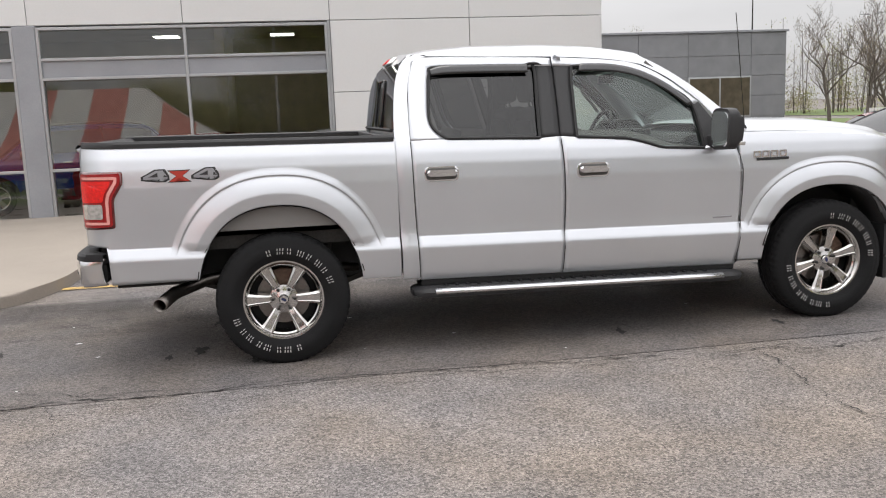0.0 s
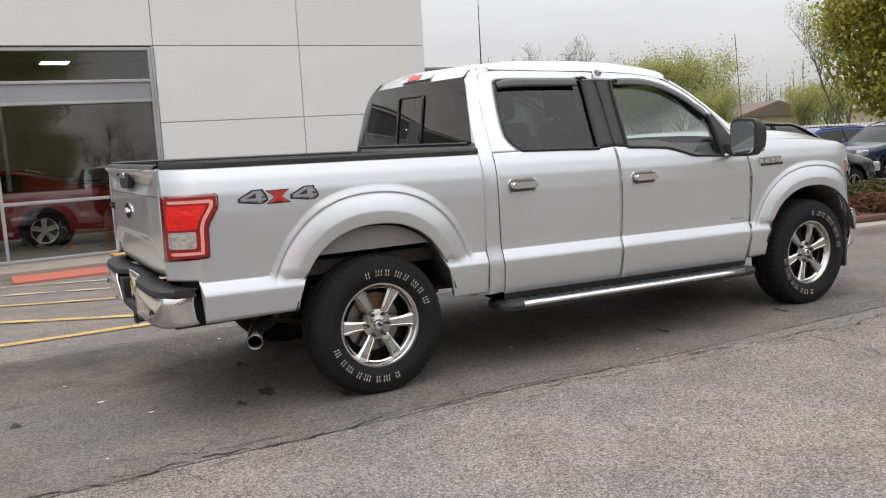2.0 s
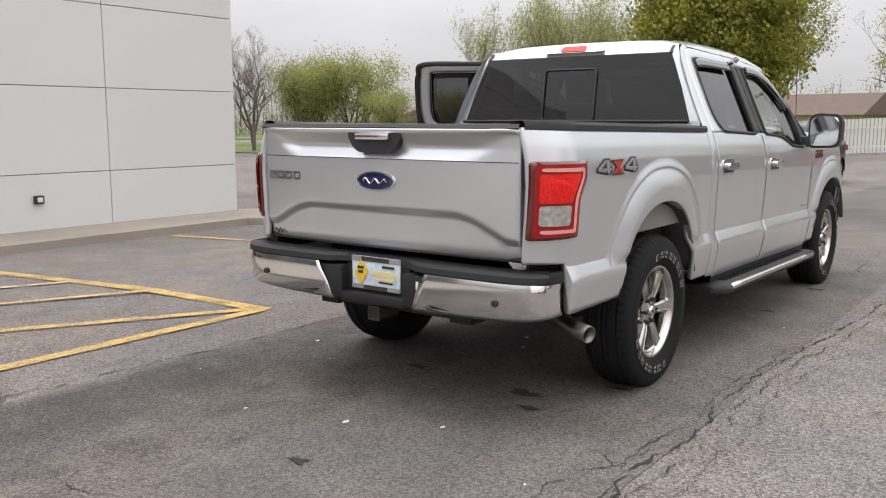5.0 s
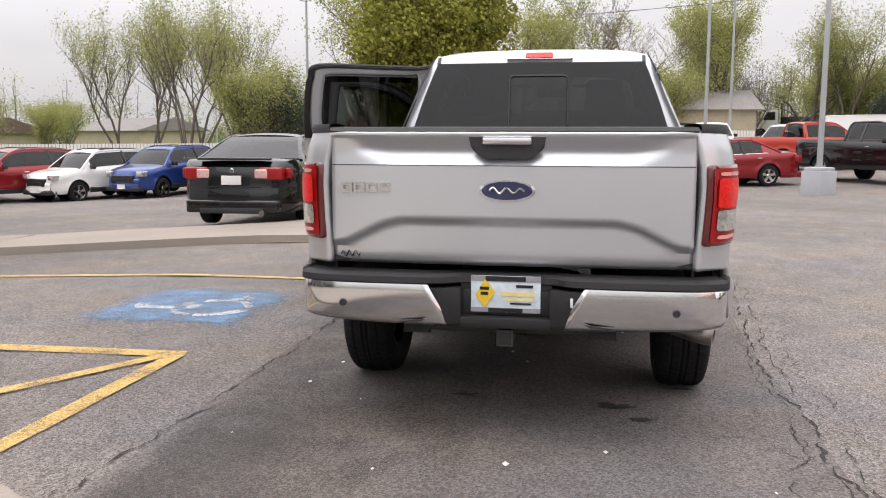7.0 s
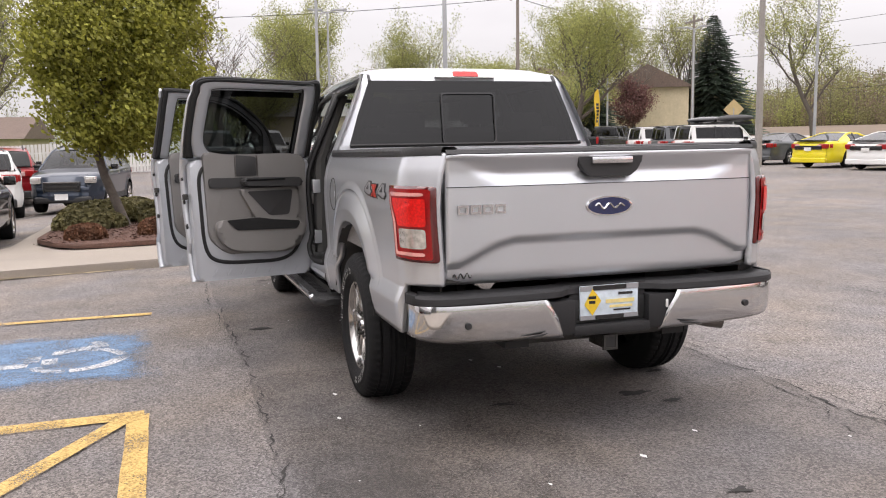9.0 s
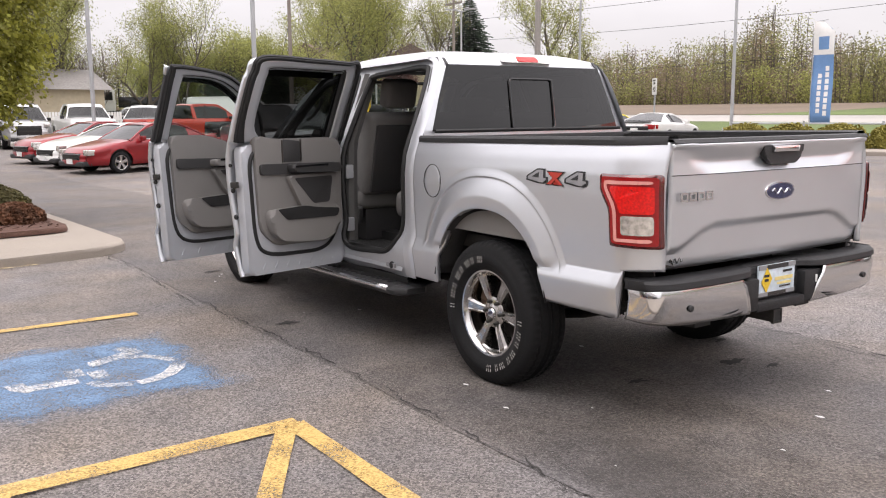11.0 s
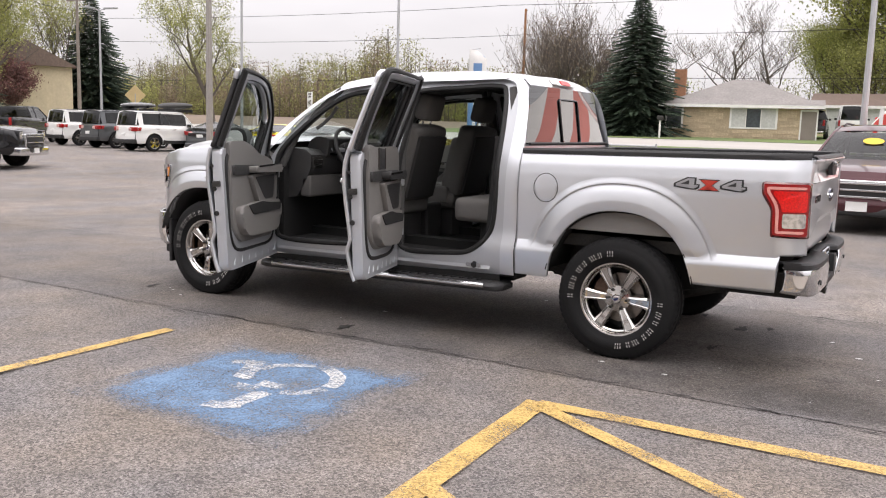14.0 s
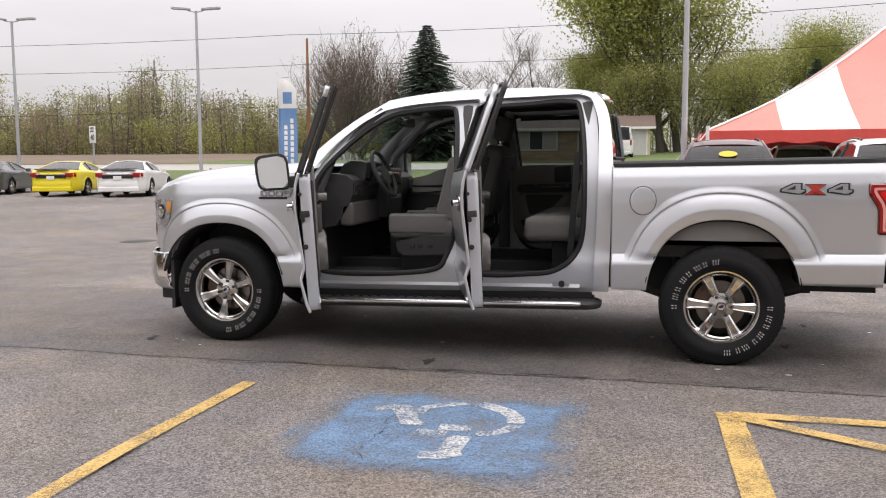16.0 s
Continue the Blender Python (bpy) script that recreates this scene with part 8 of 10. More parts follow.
# ---- street furniture, planting beds, tent, houses ----
GALV = surface("galvanised_steel", (0.42, 0.43, 0.44), 0.5, 0.5, 30, 0.06)
WOOD_POLE = surface("weathered_pole_wood", (0.22, 0.19, 0.165), 0.9, 0, 20, 0.25, bump=0.4)
ORANGE_POLE = surface("reddish_pole_wood", (0.28, 0.13, 0.06), 0.9, 0, 20, 0.25, bump=0.4)
MULCH = surface("brown_mulch", (0.105, 0.055, 0.040), 0.95, 0, 70, 0.5, bump=1.0, stain=4, stain_amount=0.25)
GRASS = surface("spring_grass", (0.11, 0.15, 0.045), 0.95, 0, 14, 0.3, bump=0.6, stain=0.12, stain_amount=0.3)
FIELD = surface("bare_field_soil", (0.16, 0.12, 0.085), 0.95, 0, 3, 0.2, stain=0.1, stain_amount=0.2)
ROAD = surface("pale_road_concrete", (0.36, 0.34, 0.315), 0.85, 0, 20, 0.08, stain=0.3, stain_amount=0.1)
TENT_RED = surface("red_tent_cloth", (0.62, 0.075, 0.06), 0.6, 0, 12, 0.06, stain=0.6, stain_amount=0.12)
TENT_PINK = surface("sun_bleached_red_cloth", (0.64, 0.22, 0.18), 0.6, 0, 12, 0.06, stain=0.6, stain_amount=0.12)
TENT_WHITE = surface("white_tent_cloth", (0.78, 0.76, 0.72), 0.6, 0, 12, 0.04, stain=0.6, stain_amount=0.06)
SHINGLE = surface("grey_roof_shingle", (0.22, 0.205, 0.195), 0.9, 0, 8, 0.2, stain=0.8, stain_amount=0.12)
BROWN_SHINGLE = surface("brown_roof_shingle", (0.15, 0.11, 0.09), 0.9, 0, 8, 0.2)
TAN_STONE = surface("tan_stone", (0.44, 0.35, 0.24), 0.85, 0, 9, 0.2, bump=0.4, per_object=0.16)
TAN_WALL = surface("tan_siding", (0.44, 0.38, 0.27), 0.8, 0, 6, 0.06)
CREAM_WALL = surface("cream_siding", (0.55, 0.47, 0.32), 0.8, 0, 6, 0.06)
WHITE_TRIM = surface("white_house_trim", (0.72, 0.71, 0.68), 0.6, 0, 10, 0.04)
HOUSE_GLASS = surface("dim_house_window", (0.05, 0.06, 0.065), 0.08, 0, 6, 0.3)
CURTAIN = surface("pale_curtain", (0.5, 0.5, 0.48), 0.8, 0, 9, 0.15)
FLAG_BLUE = surface("blue_flag_cloth", (0.14, 0.27, 0.50), 0.7, 0, 20, 0.08)
SIGN_WHITE = surface("white_sign_face", (0.75, 0.75, 0.73), 0.5, 0, 20, 0.05)
WIRE = surface("black_wire", (0.02, 0.02, 0.02), 0.6, 0, 20, 0.1)

strip = lambda name, x0, x1, y0, y1, lift, mat, label, cat, nx=40, ny=6: tagged(part(name, grid(span(x0, x1, nx), span(y0, y1, ny), lambda u, v: (u, v, ground_z(u, v) + lift)), mat, flip=False), label, cat, kind="structure")
strip("road", -260, 260, -47, -39, 0.03, ROAD, "pale concrete road beyond the lot", "road")
strip("lawn", -260, 260, -39, -34.5, 0.05, GRASS, "green verge along the road", "grass")
strip("lawn_far", -300, 34, -140, -47, 0.05, GRASS, "spring lawn round the houses", "grass", 40, 31)
strip("field", 34, 300, -140, -47, 0.06, FIELD, "bare brown field beyond the road", "field", 40, 31)
strip("road_east", 50, 58, -34, 60, 0.03, ROAD, "pale road past the east side of the lot", "road", 4, 30)
strip("lawn_east", 58, 300, -34, 120, 0.05, GRASS, "green verge beyond the east road", "grass", 20, 30)
strip("lawn_north", 34, 50, 30, 120, 0.05, GRASS, "grass behind the fence", "grass", 8, 30)


FOOT_PAINT = surface("pale_grey_concrete", (0.42, 0.43, 0.45), 0.8, 0, 30, 0.1)


def double_lamp(x, y, height, turn=0, base=True, arms=2):
    """A car park lamp: pole on a concrete foot, flat heads on short arms."""
    z = ground_z(x, y)
    lamp = thing("street_lamp", "grey steel car park lamp with flat twin heads", "street lamp", "car park lamps")
    if base:
        part("foot", merge(box(-0.33, 0.33, -0.33, 0.33, -0.2, 0.66, 0.02), box(-0.29, 0.29, -0.29, 0.29, 0.66, 0.76, 0.03)), FOOT_PAINT, lamp, "pale grey square concrete foot")
    part("pole", tube([(0, 0, 0.0), (0, 0, height)], [0.085, 0.055], 10), GALV, lamp)
    for e in ((-1, 1) if arms == 2 else (1,)):
        part("arm", tube([(0, 0, height - 0.06), (e * 0.35, 0, height + 0.02)], 0.03, 6), GALV, lamp)
        part("lamp_head", prism(rounded([(e * 0.25, -0.16), (e * 1.05, -0.19), (e * 1.10, 0.0), (e * 1.05, 0.19), (e * 0.25, 0.16)], 0.05), 0, 0.07, lambda u, v, d: (u, v, height + 0.015 + d + 0.07 * abs(u)), 0.025), GALV, lamp)
    lamp.matrix_basis = Matrix.Translation((x, y, z)) @ Matrix.Rotation(radians(turn), 4, "Z")
    return lamp


for x, y, h, t in ((20.9, -6.5, 8.6, 40), (38.8, 14.4, 8.6, 90), (44.4, -7.4, 8.5, 80), (70.7, -8.1, 8.6, 85), (20.6, -28.4, 8.0, 15), (30.3, -28.5, 8.0, 20), (44.0, -30.8, 8.0, 40), (55.0, -30.7, 8.0, 60),
                   (84, 40, 9.2, 110), (72, 33, 7.6, 110), (54, 67.5, 9.3, 120), (33.9, -4.9, 9.0, 80), (-0.1, -17.0, 9.5, 0), (79, 22.1, 9.5, 90)):
    double_lamp(x, y, h, t)


def utility_pole(x, y, height, material, arms=True, lean=0.0):
    pole = thing("utility_pole", "tall weathered wooden utility pole", "utility pole", "poles along the road")
    z = ground_z(x, y)
    part("shaft", tube([(x, y, z - 0.2), (x + lean, y, z + height)], [0.16, 0.10], 8), material, pole)
    if arms:
        part("crossarm", box(x - 1.2, x + 1.2, y - 0.06, y + 0.06, z + height - 0.6, z + height - 0.45), material, pole)
        for e in (-1.1, -0.5, 0.5, 1.1):
            part("insulator", lathe([(0.0, 0.0), (0.05, 0.0), (0.04, 0.14), (0.0, 0.16)], 8, lambda r, a, d: (x + e + r * math.cos(a), y + r * math.sin(a), z + height - 0.45 + d)), GREY_PAINT, pole)
    return pole


utility_pole(49.0, -20.8, 11, WOOD_POLE), utility_pole(58.9, -40.8, 10.3, WOOD_POLE), utility_pole(30.2, -63.5, 10.2, ORANGE_POLE, False), utility_pole(26.6, -22.4, 10.5, surface("pale_pole_wood", (0.28, 0.26, 0.24), 0.9, 0, 20, 0.2), False)
utility_pole(-40, -50, 10.5, WOOD_POLE), utility_pole(95, -50, 10.5, WOOD_POLE)


def wire(name_pts, sag):
    a, b = Vector(name_pts[0]), Vector(name_pts[1])
    return tube([a.lerp(b, t) - Vector((0, 0, sag * 4 * t * (1 - t))) for t in span(0, 1, 16)], 0.022, 4, False)


wires = thing("overhead_wires", "thin black overhead wires between poles", "wires")
for pts, sag in (([(95, -50, 10), (30.2, -63.5, 9.6)], 0.8), ([(30.2, -63.5, 9.6), (-40, -50, 9.6)], 0.9), ([(95, -50, 12.0), (30.2, -60, 11.6)], 0.7), ([(30.2, -60, 11.6), (-40, -47, 11.6)], 0.9), ([(95, -50, 6.0), (30.2, -63.5, 6.2)], 0.8),
                 ([(30.2, -63.5, 6.2), (-40, -50, 6.4)], 0.8), ([(49, -20.8, 10.4), (58.9, -40.8, 9.8)], 0.5), ([(49, -20.8, 10.4), (62, 20, 10)], 0.8), ([(49, -20.8, 7.5), (72, -30, 6)], 0.9)):
    part("wire", wire(pts, sag), WIRE, wires)

# speed limit sign across the road
sx, sy = 30.9, -35.0
sign = thing("speed_sign", "white speed limit 40 sign on a thin post", "road sign")
part("post", box(sx - 0.04, sx + 0.04, sy - 0.03, sy + 0.03, ground_z(sx, sy), 3.35), GALV, sign, sharp=0)
face = Matrix.Translation((sx, sy + 0.045, 2.88)) @ Matrix.Rotation(radians(152 - 180 + 0), 4, "Z")
part("sign_face", box(-0.36, 0.36, -0.012, 0.012, -0.46, 0.46, 0.01, 2, face), SIGN_WHITE, sign)


def lettering(text, size, m, material, parent, name):
    cu = bpy.data.curves.new(name, "FONT")
    cu.body, cu.size, cu.align_x, cu.align_y, cu.extrude = text, size, "CENTER", "CENTER", 0.004
    ob = new(name, cu)
    cu.materials.append(material)
    ob.matrix_basis = m
    ob.parent = parent
    return ob


for text, size, dz in (("SPEED", 0.16, 0.33), ("LIMIT", 0.16, 0.17), ("40", 0.44, -0.17)):
    lettering(text, size, face @ Matrix.Translation((0, 0.02, dz)) @ Matrix.Rotation(radians(90), 4, "X") @ Matrix.Rotation(math.pi, 4, "Y"), GLOSS_BLACK, sign, "sign_text")


def feather_flag(x, y, height, cloth, marks, turn, label, ink=None, width=0.78):
    """A tall flag on a bent mast with plain bars in place of the firm's words."""
    z = ground_z(x, y)
    flag = thing("feather_flag", label, "flag")
    m = Matrix.Translation((x, y, z)) @ Matrix.Rotation(radians(turn), 4, "Z")
    part("mast", tube([m @ Vector(p) for p in ((0, 0, 0), (0, 0, height * 0.9), (0.10, 0, height), (0.5, 0, height + 0.05))], 0.02, 6), GALV, flag)
    zs = span(1.0, height, 12)
    cloth_at = lambda u, v: m @ Vector((0.02 + u * (width if v < height * 0.92 else width * (height - v) / (height * 0.08) * 0.6 + 0.3), 0.05 * math.sin(v * 2.3 + u * 2), v))
    part("cloth", grid(span(0, 1, 6), zs, cloth_at), cloth, flag, sharp=60, solid=0.004)
    for e in (() if ink else (-0.012, 0.012)):
        part("white_top", grid(span(0, 1, 6), span(height * 0.74, height, 6), lambda u, v: cloth_at(u, v) + m.to_3x3() @ Vector((0, e, 0))), SIGN_WHITE, flag, sharp=60)
        part("emblem", grid(span(0.25, 0.75, 3), span(height * 0.78, height * 0.88, 3), lambda u, v: cloth_at(u, v) + m.to_3x3() @ Vector((0, e * 1.4, 0))), cloth, flag, sharp=60)
    for i, (u0, v0, v1) in enumerate(marks):
        blocks = max(2, int((v1 - v0) * height / 0.22))
        for j in range(blocks):
            a, b = (v0 + (v1 - v0) * (j + e) / blocks for e in (0.08, 0.84))
            for e in (-0.016, 0.016):
                part("print_bar", grid([u0, u0 + 0.18 + (0.30 if ink else 0)], span(a * height, b * height, 2), lambda u, v: cloth_at(u, v) + m.to_3x3() @ Vector((0, e, 0))), ink or SIGN_WHITE, flag, sharp=0)
    return flag


feather_flag(16.5, -27.8, 4.9, FLAG_BLUE, ((0.28, 0.28, 0.60), (0.62, 0.26, 0.66)), 195, "tall blue and white feather flag by the exit")
feather_flag(50.1, -27.4, 4.6, YELLOW, ((0.26, 0.50, 0.80),), 120, "tall yellow feather flag with dark print bars by the lot's edge", GLOSS_BLACK, 0.6)

# planted island with its kerb and bushes
isl = rounded([(5.95, 1.25), (15.5, 1.35), (16.5, 2.6), (15.5, 3.95), (8.0, 4.0), (5.6, 9.0), (4.2, 8.4), (5.45, 4.4)], 0.6, 6)
gzi = ground_z(8, 3)
bm = prism(isl, -0.55, 0.10, lambda u, v, d: (u, v, d + ground_z(u, v)), 0.04, 3)
tagged(part("pavement_island", bm, CONCRETE), "pale concrete kerb and walk of the island", "pavement", kind="structure")
mul = rounded([(7.6, 1.55), (15.2, 1.65), (16.0, 2.6), (15.2, 3.65), (8.6, 3.7), (7.5, 3.2)], 0.4, 5)
bm = prism(mul, 0.0, 0.06, lambda u, v, d: (u, v, d + 0.105 + ground_z(u, v) + 0.03 * noise.noise((u * 2, v * 2, 1))), 0.05, 3)
tagged(part("mulch_bed", bm, MULCH), "brown bark mulch on the island", "mulch", kind="structure")
rng = random.Random(8)
verts, faces = [], []
for i in range(1600):
    u, v = rng.uniform(7.7, 15.3), rng.uniform(1.65, 3.6)
    z = ground_z(u, v) + 0.175
    a, l = rng.uniform(0, 6.28), rng.uniform(0.02, 0.05)
    k = len(verts)
    dx, dy = l * math.cos(a), l * math.sin(a)
    verts += [(u - dx, v - dy, z), (u + dy * 0.3, v - dx * 0.3, z + 0.012), (u + dx, v + dy, z + rng.uniform(0, 0.02)), (u - dy * 0.3, v + dx * 0.3, z)]
    faces.append((k, k + 1, k + 2, k + 3))
tagged(part("bark_chips", bm_of(verts, faces), MULCH, flip=False, clean=False, sharp=0), "loose bark chips on the bed", "mulch", kind="stuff")

# tent with red and white stripes
def tent(x0, x1, y0, y1, eave, peak):
    root = thing("striped_tent", "large red and white striped party tent", "tent")
    cx0, cx1, cy = x0 + 6.0, x1 - 6.0, (y0 + y1) / 2
    if cx1 < cx0:
        cx0 = cx1 = (x0 + x1) / 2

    def slope(a, b, hip_a, hip_b, inward, run):
        """One roof side along the eave from a to b: even stripes up the cloth, cut by the hips at both ends."""
        a, b, inward = Vector(a), Vector(b), Vector(inward)
        length = (b - a).length
        steps = round(length / 1.68)
        along = (b - a) / length

        def at(u, r):
            top = min(1.0, u / hip_a, (length - u) / hip_b)
            q = a + along * u + inward * run * r * top
            sag = 0.38 * math.sin(r * top * math.pi)
            return (q.x, q.y, eave + (peak - eave) * r * top - sag)

        for i in range(steps):
            u0, u1 = length * i / steps, length * (i + 1) / steps
            part("roof_stripe", grid(span(u0, u1, 4), span(0, 1, 12), at), (TENT_PINK, TENT_WHITE)[i % 2], root, sharp=60)
            part("valance", grid(span(u0, u1, 8), [0, 1], lambda u, r: (*(a + along * u - inward * 0.02), eave - r * (0.26 + 0.06 * abs(math.sin((u - u0) / (u1 - u0) * 2 * math.pi))) + 0.004)), TENT_RED, root, sharp=60)

    half = (y1 - y0) / 2
    slope((x1, y1), (x0, y1), 6.0, 6.0, (0, -1), half)
    slope((x0, y0), (x1, y0), 6.0, 6.0, (0, 1), half)
    slope((x1, y0), (x1, y1), half, half, (-1, 0), 6.0)
    slope((x0, y1), (x0, y0), half, half, (1, 0), 6.0)
    for x, y, ex in ((x1, y1, cx1), (x1, y0, cx1), (x0, y1, cx0), (x0, y0, cx0)):
        part("hip_rope", tube([(x + (ex - x) * t, y + (cy - y) * t, eave + (peak - eave) * t - 0.38 * math.sin(t * math.pi) + 0.02) for t in span(0, 1, 14)], 0.03, 6), SIGN_WHITE, root)
    for i in range(5):
        x = x0 + (x1 - x0) * i / 4
        for y in (y0, y1):
            part("tent_pole", tube([(x, y, ground_z(x, y)), (x, y, eave + 0.12)], 0.045, 8), SIGN_WHITE, root)
    for x, y in ((x1, y1), (x1, y0), (x0, y1), (x0, y0)):
        ox, oy = (1.6 if x == x1 else -1.6), (1.2 if y == y1 else -1.2)
        part("guy_rope", tube([(x, y, eave), (x + ox, y + oy, ground_z(x, y))], 0.012, 5), SIGN_WHITE, root)
    for i in range(9):
        y = y1 - 0.15 - 0.24 * i
        part("curtain_fold", grid(span(0, 1, 6), span(0, 1, 4), lambda a, t: (x1 + 0.05 + 0.09 * math.sin(a * math.pi) + 0.05 * t, y - 0.24 * a, eave - 0.05 - t * (0.75 - 0.05 * i))), (TENT_RED, TENT_WHITE)[i % 2], root, sharp=60)
    part("centre_pole", tube([(cx0, cy, 0), (cx0, cy, peak)], 0.06, 8), SIGN_WHITE, root)
    return root


tent(-27.6, -0.6, -26.8, -14.9, 2.05, 5.9)
for x, y, h in ((-5.5, -17.5, 80), (-9, -18, 85), (-3.5, -20.5, 88)):
    park(white_suv if h != 85 else suv_red, x, y, h)


def hedge(x, y, sx, sy, h, rng, material):
    """A clipped bush: a rounded body made of many small leaves."""
    bush = thing("clipped_bush", "rounded clipped yellow-green bush in a row", "bush", "bushes by the exit")
    verts, faces = [], []
    for i in range(2600):
        a, b = rng.uniform(0, 6.283), math.acos(rng.uniform(0.0, 1.0))
        r = 1.0 + 0.10 * noise.noise((math.cos(a) * 3, math.sin(a) * 3, b * 3)) - rng.random() ** 3 * 0.25
        p = Vector((sx * r * math.sin(b) * math.cos(a), sy * r * math.sin(b) * math.sin(a), h * r * math.cos(b) ** 0.6 if math.cos(b) > 0 else 0))
        n = Vector((rng.gauss(0, 1), rng.gauss(0, 1), rng.gauss(0, 1))).normalized()
        u = n.orthogonal().normalized() * 0.045
        v = n.cross(u)
        k = len(verts)
        verts += [tuple(p + u), tuple(p + v), tuple(p - u), tuple(p - v)]
        faces.append((k, k + 1, k + 2, k + 3))
    part("foliage", bm_of(verts, faces), material, bush, flip=False, clean=False, sharp=0)
    part("core", lathe([(0.0, h * 0.86), (sx * 0.5, h * 0.78), (sx * 0.82, h * 0.5), (sx * 0.86, 0.05)], 18, lambda r, a, d: (r * math.cos(a), r * math.sin(a) * sy / sx, d)), material, bush)
    bush.location = (x, y, ground_z(x, y))
    return bush


BUSH = surface("bush_leaves", (0.22, 0.19, 0.035), 0.8, 0, 60, 0.4)
BUSH_GREEN = surface("low_shrub_leaves", (0.13, 0.115, 0.045), 0.8, 0, 9, 0.45, stain=2.5, stain_amount=0.4)
BUSH_DRY = surface("dry_shrub_leaves", (0.16, 0.075, 0.04), 0.85, 0, 9, 0.45, stain=2.5, stain_amount=0.4)
rng = random.Random(4)
for x, y in ((17.4, -25.0), (15.8, -25.6), (14.1, -26.1), (12.6, -27.2)):
    hedge(x, y, 1.05, 0.85, 1.0, rng, BUSH)
for x, y, s, dry in ((8.7, 2.0, 0.30, 1), (9.7, 1.9, 0.24, 1), (10.5, 3.1, 0.55, 0), (11.9, 3.0, 0.7, 0), (12.3, 2.0, 0.6, 0), (8.3, 3.0, 0.26, 1), (11.2, 1.9, 0.45, 0), (14.2, 2.6, 0.6, 0)):
    b = hedge(x, y, s * 1.15, s, s * (0.8 if dry else 0.55), rng, BUSH_DRY if dry else BUSH_GREEN)
    b["label"] = "small dry brown shrub on the mulch bed" if dry else "low spreading shrub on the mulch bed"
    b["group"] = "shrubs on the island"
    b.location.z += 0.15
bm = prism(rounded([(10.5, -29.0), (19.0, -28.5), (19.2, -23.6), (16, -22.6), (11.2, -24.5)], 0.8, 5), -0.1, 0.14, lambda u, v, d: (u, v, d), 0.04, 3)
tagged(part("pavement_exit_island", bm, CONCRETE), "concrete kerbed island by the exit", "pavement", kind="structure")
rail = thing("guard_rail", "grey tubular guard rail by the exit", "railing")
pts = [(18.8, -26.0), (16.2, -27.0), (13.6, -28.0), (11.2, -27.5), (8.0, -27.8)]
for z in (0.55, 1.0):
    part("rail_bar", tube([(x, y, z) for x, y in pts], 0.035, 6), GALV, rail)
for x, y in pts:
    part("rail_post", tube([(x, y, -0.1), (x, y, 1.1)], 0.045, 6), GALV, rail)

# picket fence behind the parked rows
fence = thing("picket_fence", "long pale picket fence behind the parked cars", "fence")
fa, fb = Vector((29.6, 34.0)), Vector((43.6, -8.5))
n = 280
me = None
ang = math.atan2(fb.y - fa.y, fb.x - fa.x)
for i in range(n):
    p = fa.lerp(fb, i / (n - 1))
    z = ground_z(p.x, p.y)
    if me is None:
        ob = part("picket", box(-0.062, 0.062, -0.01, 0.01, 0.05, 1.60), WHITE_TRIM, fence, sharp=0)
        me = ob.data
    else:
        ob = new("picket", me)
        ob.parent = fence
    ob.matrix_basis = Matrix.Translation((p.x, p.y, z)) @ Matrix.Rotation(ang, 4, "Z")
for z in (0.35, 1.2):
    part("fence_rail", tube([(p.x, p.y, ground_z(p.x, p.y) + z) for p in (fa.lerp(fb, t) for t in span(0, 1, 12))], 0.04, 4), WHITE_TRIM, fence)


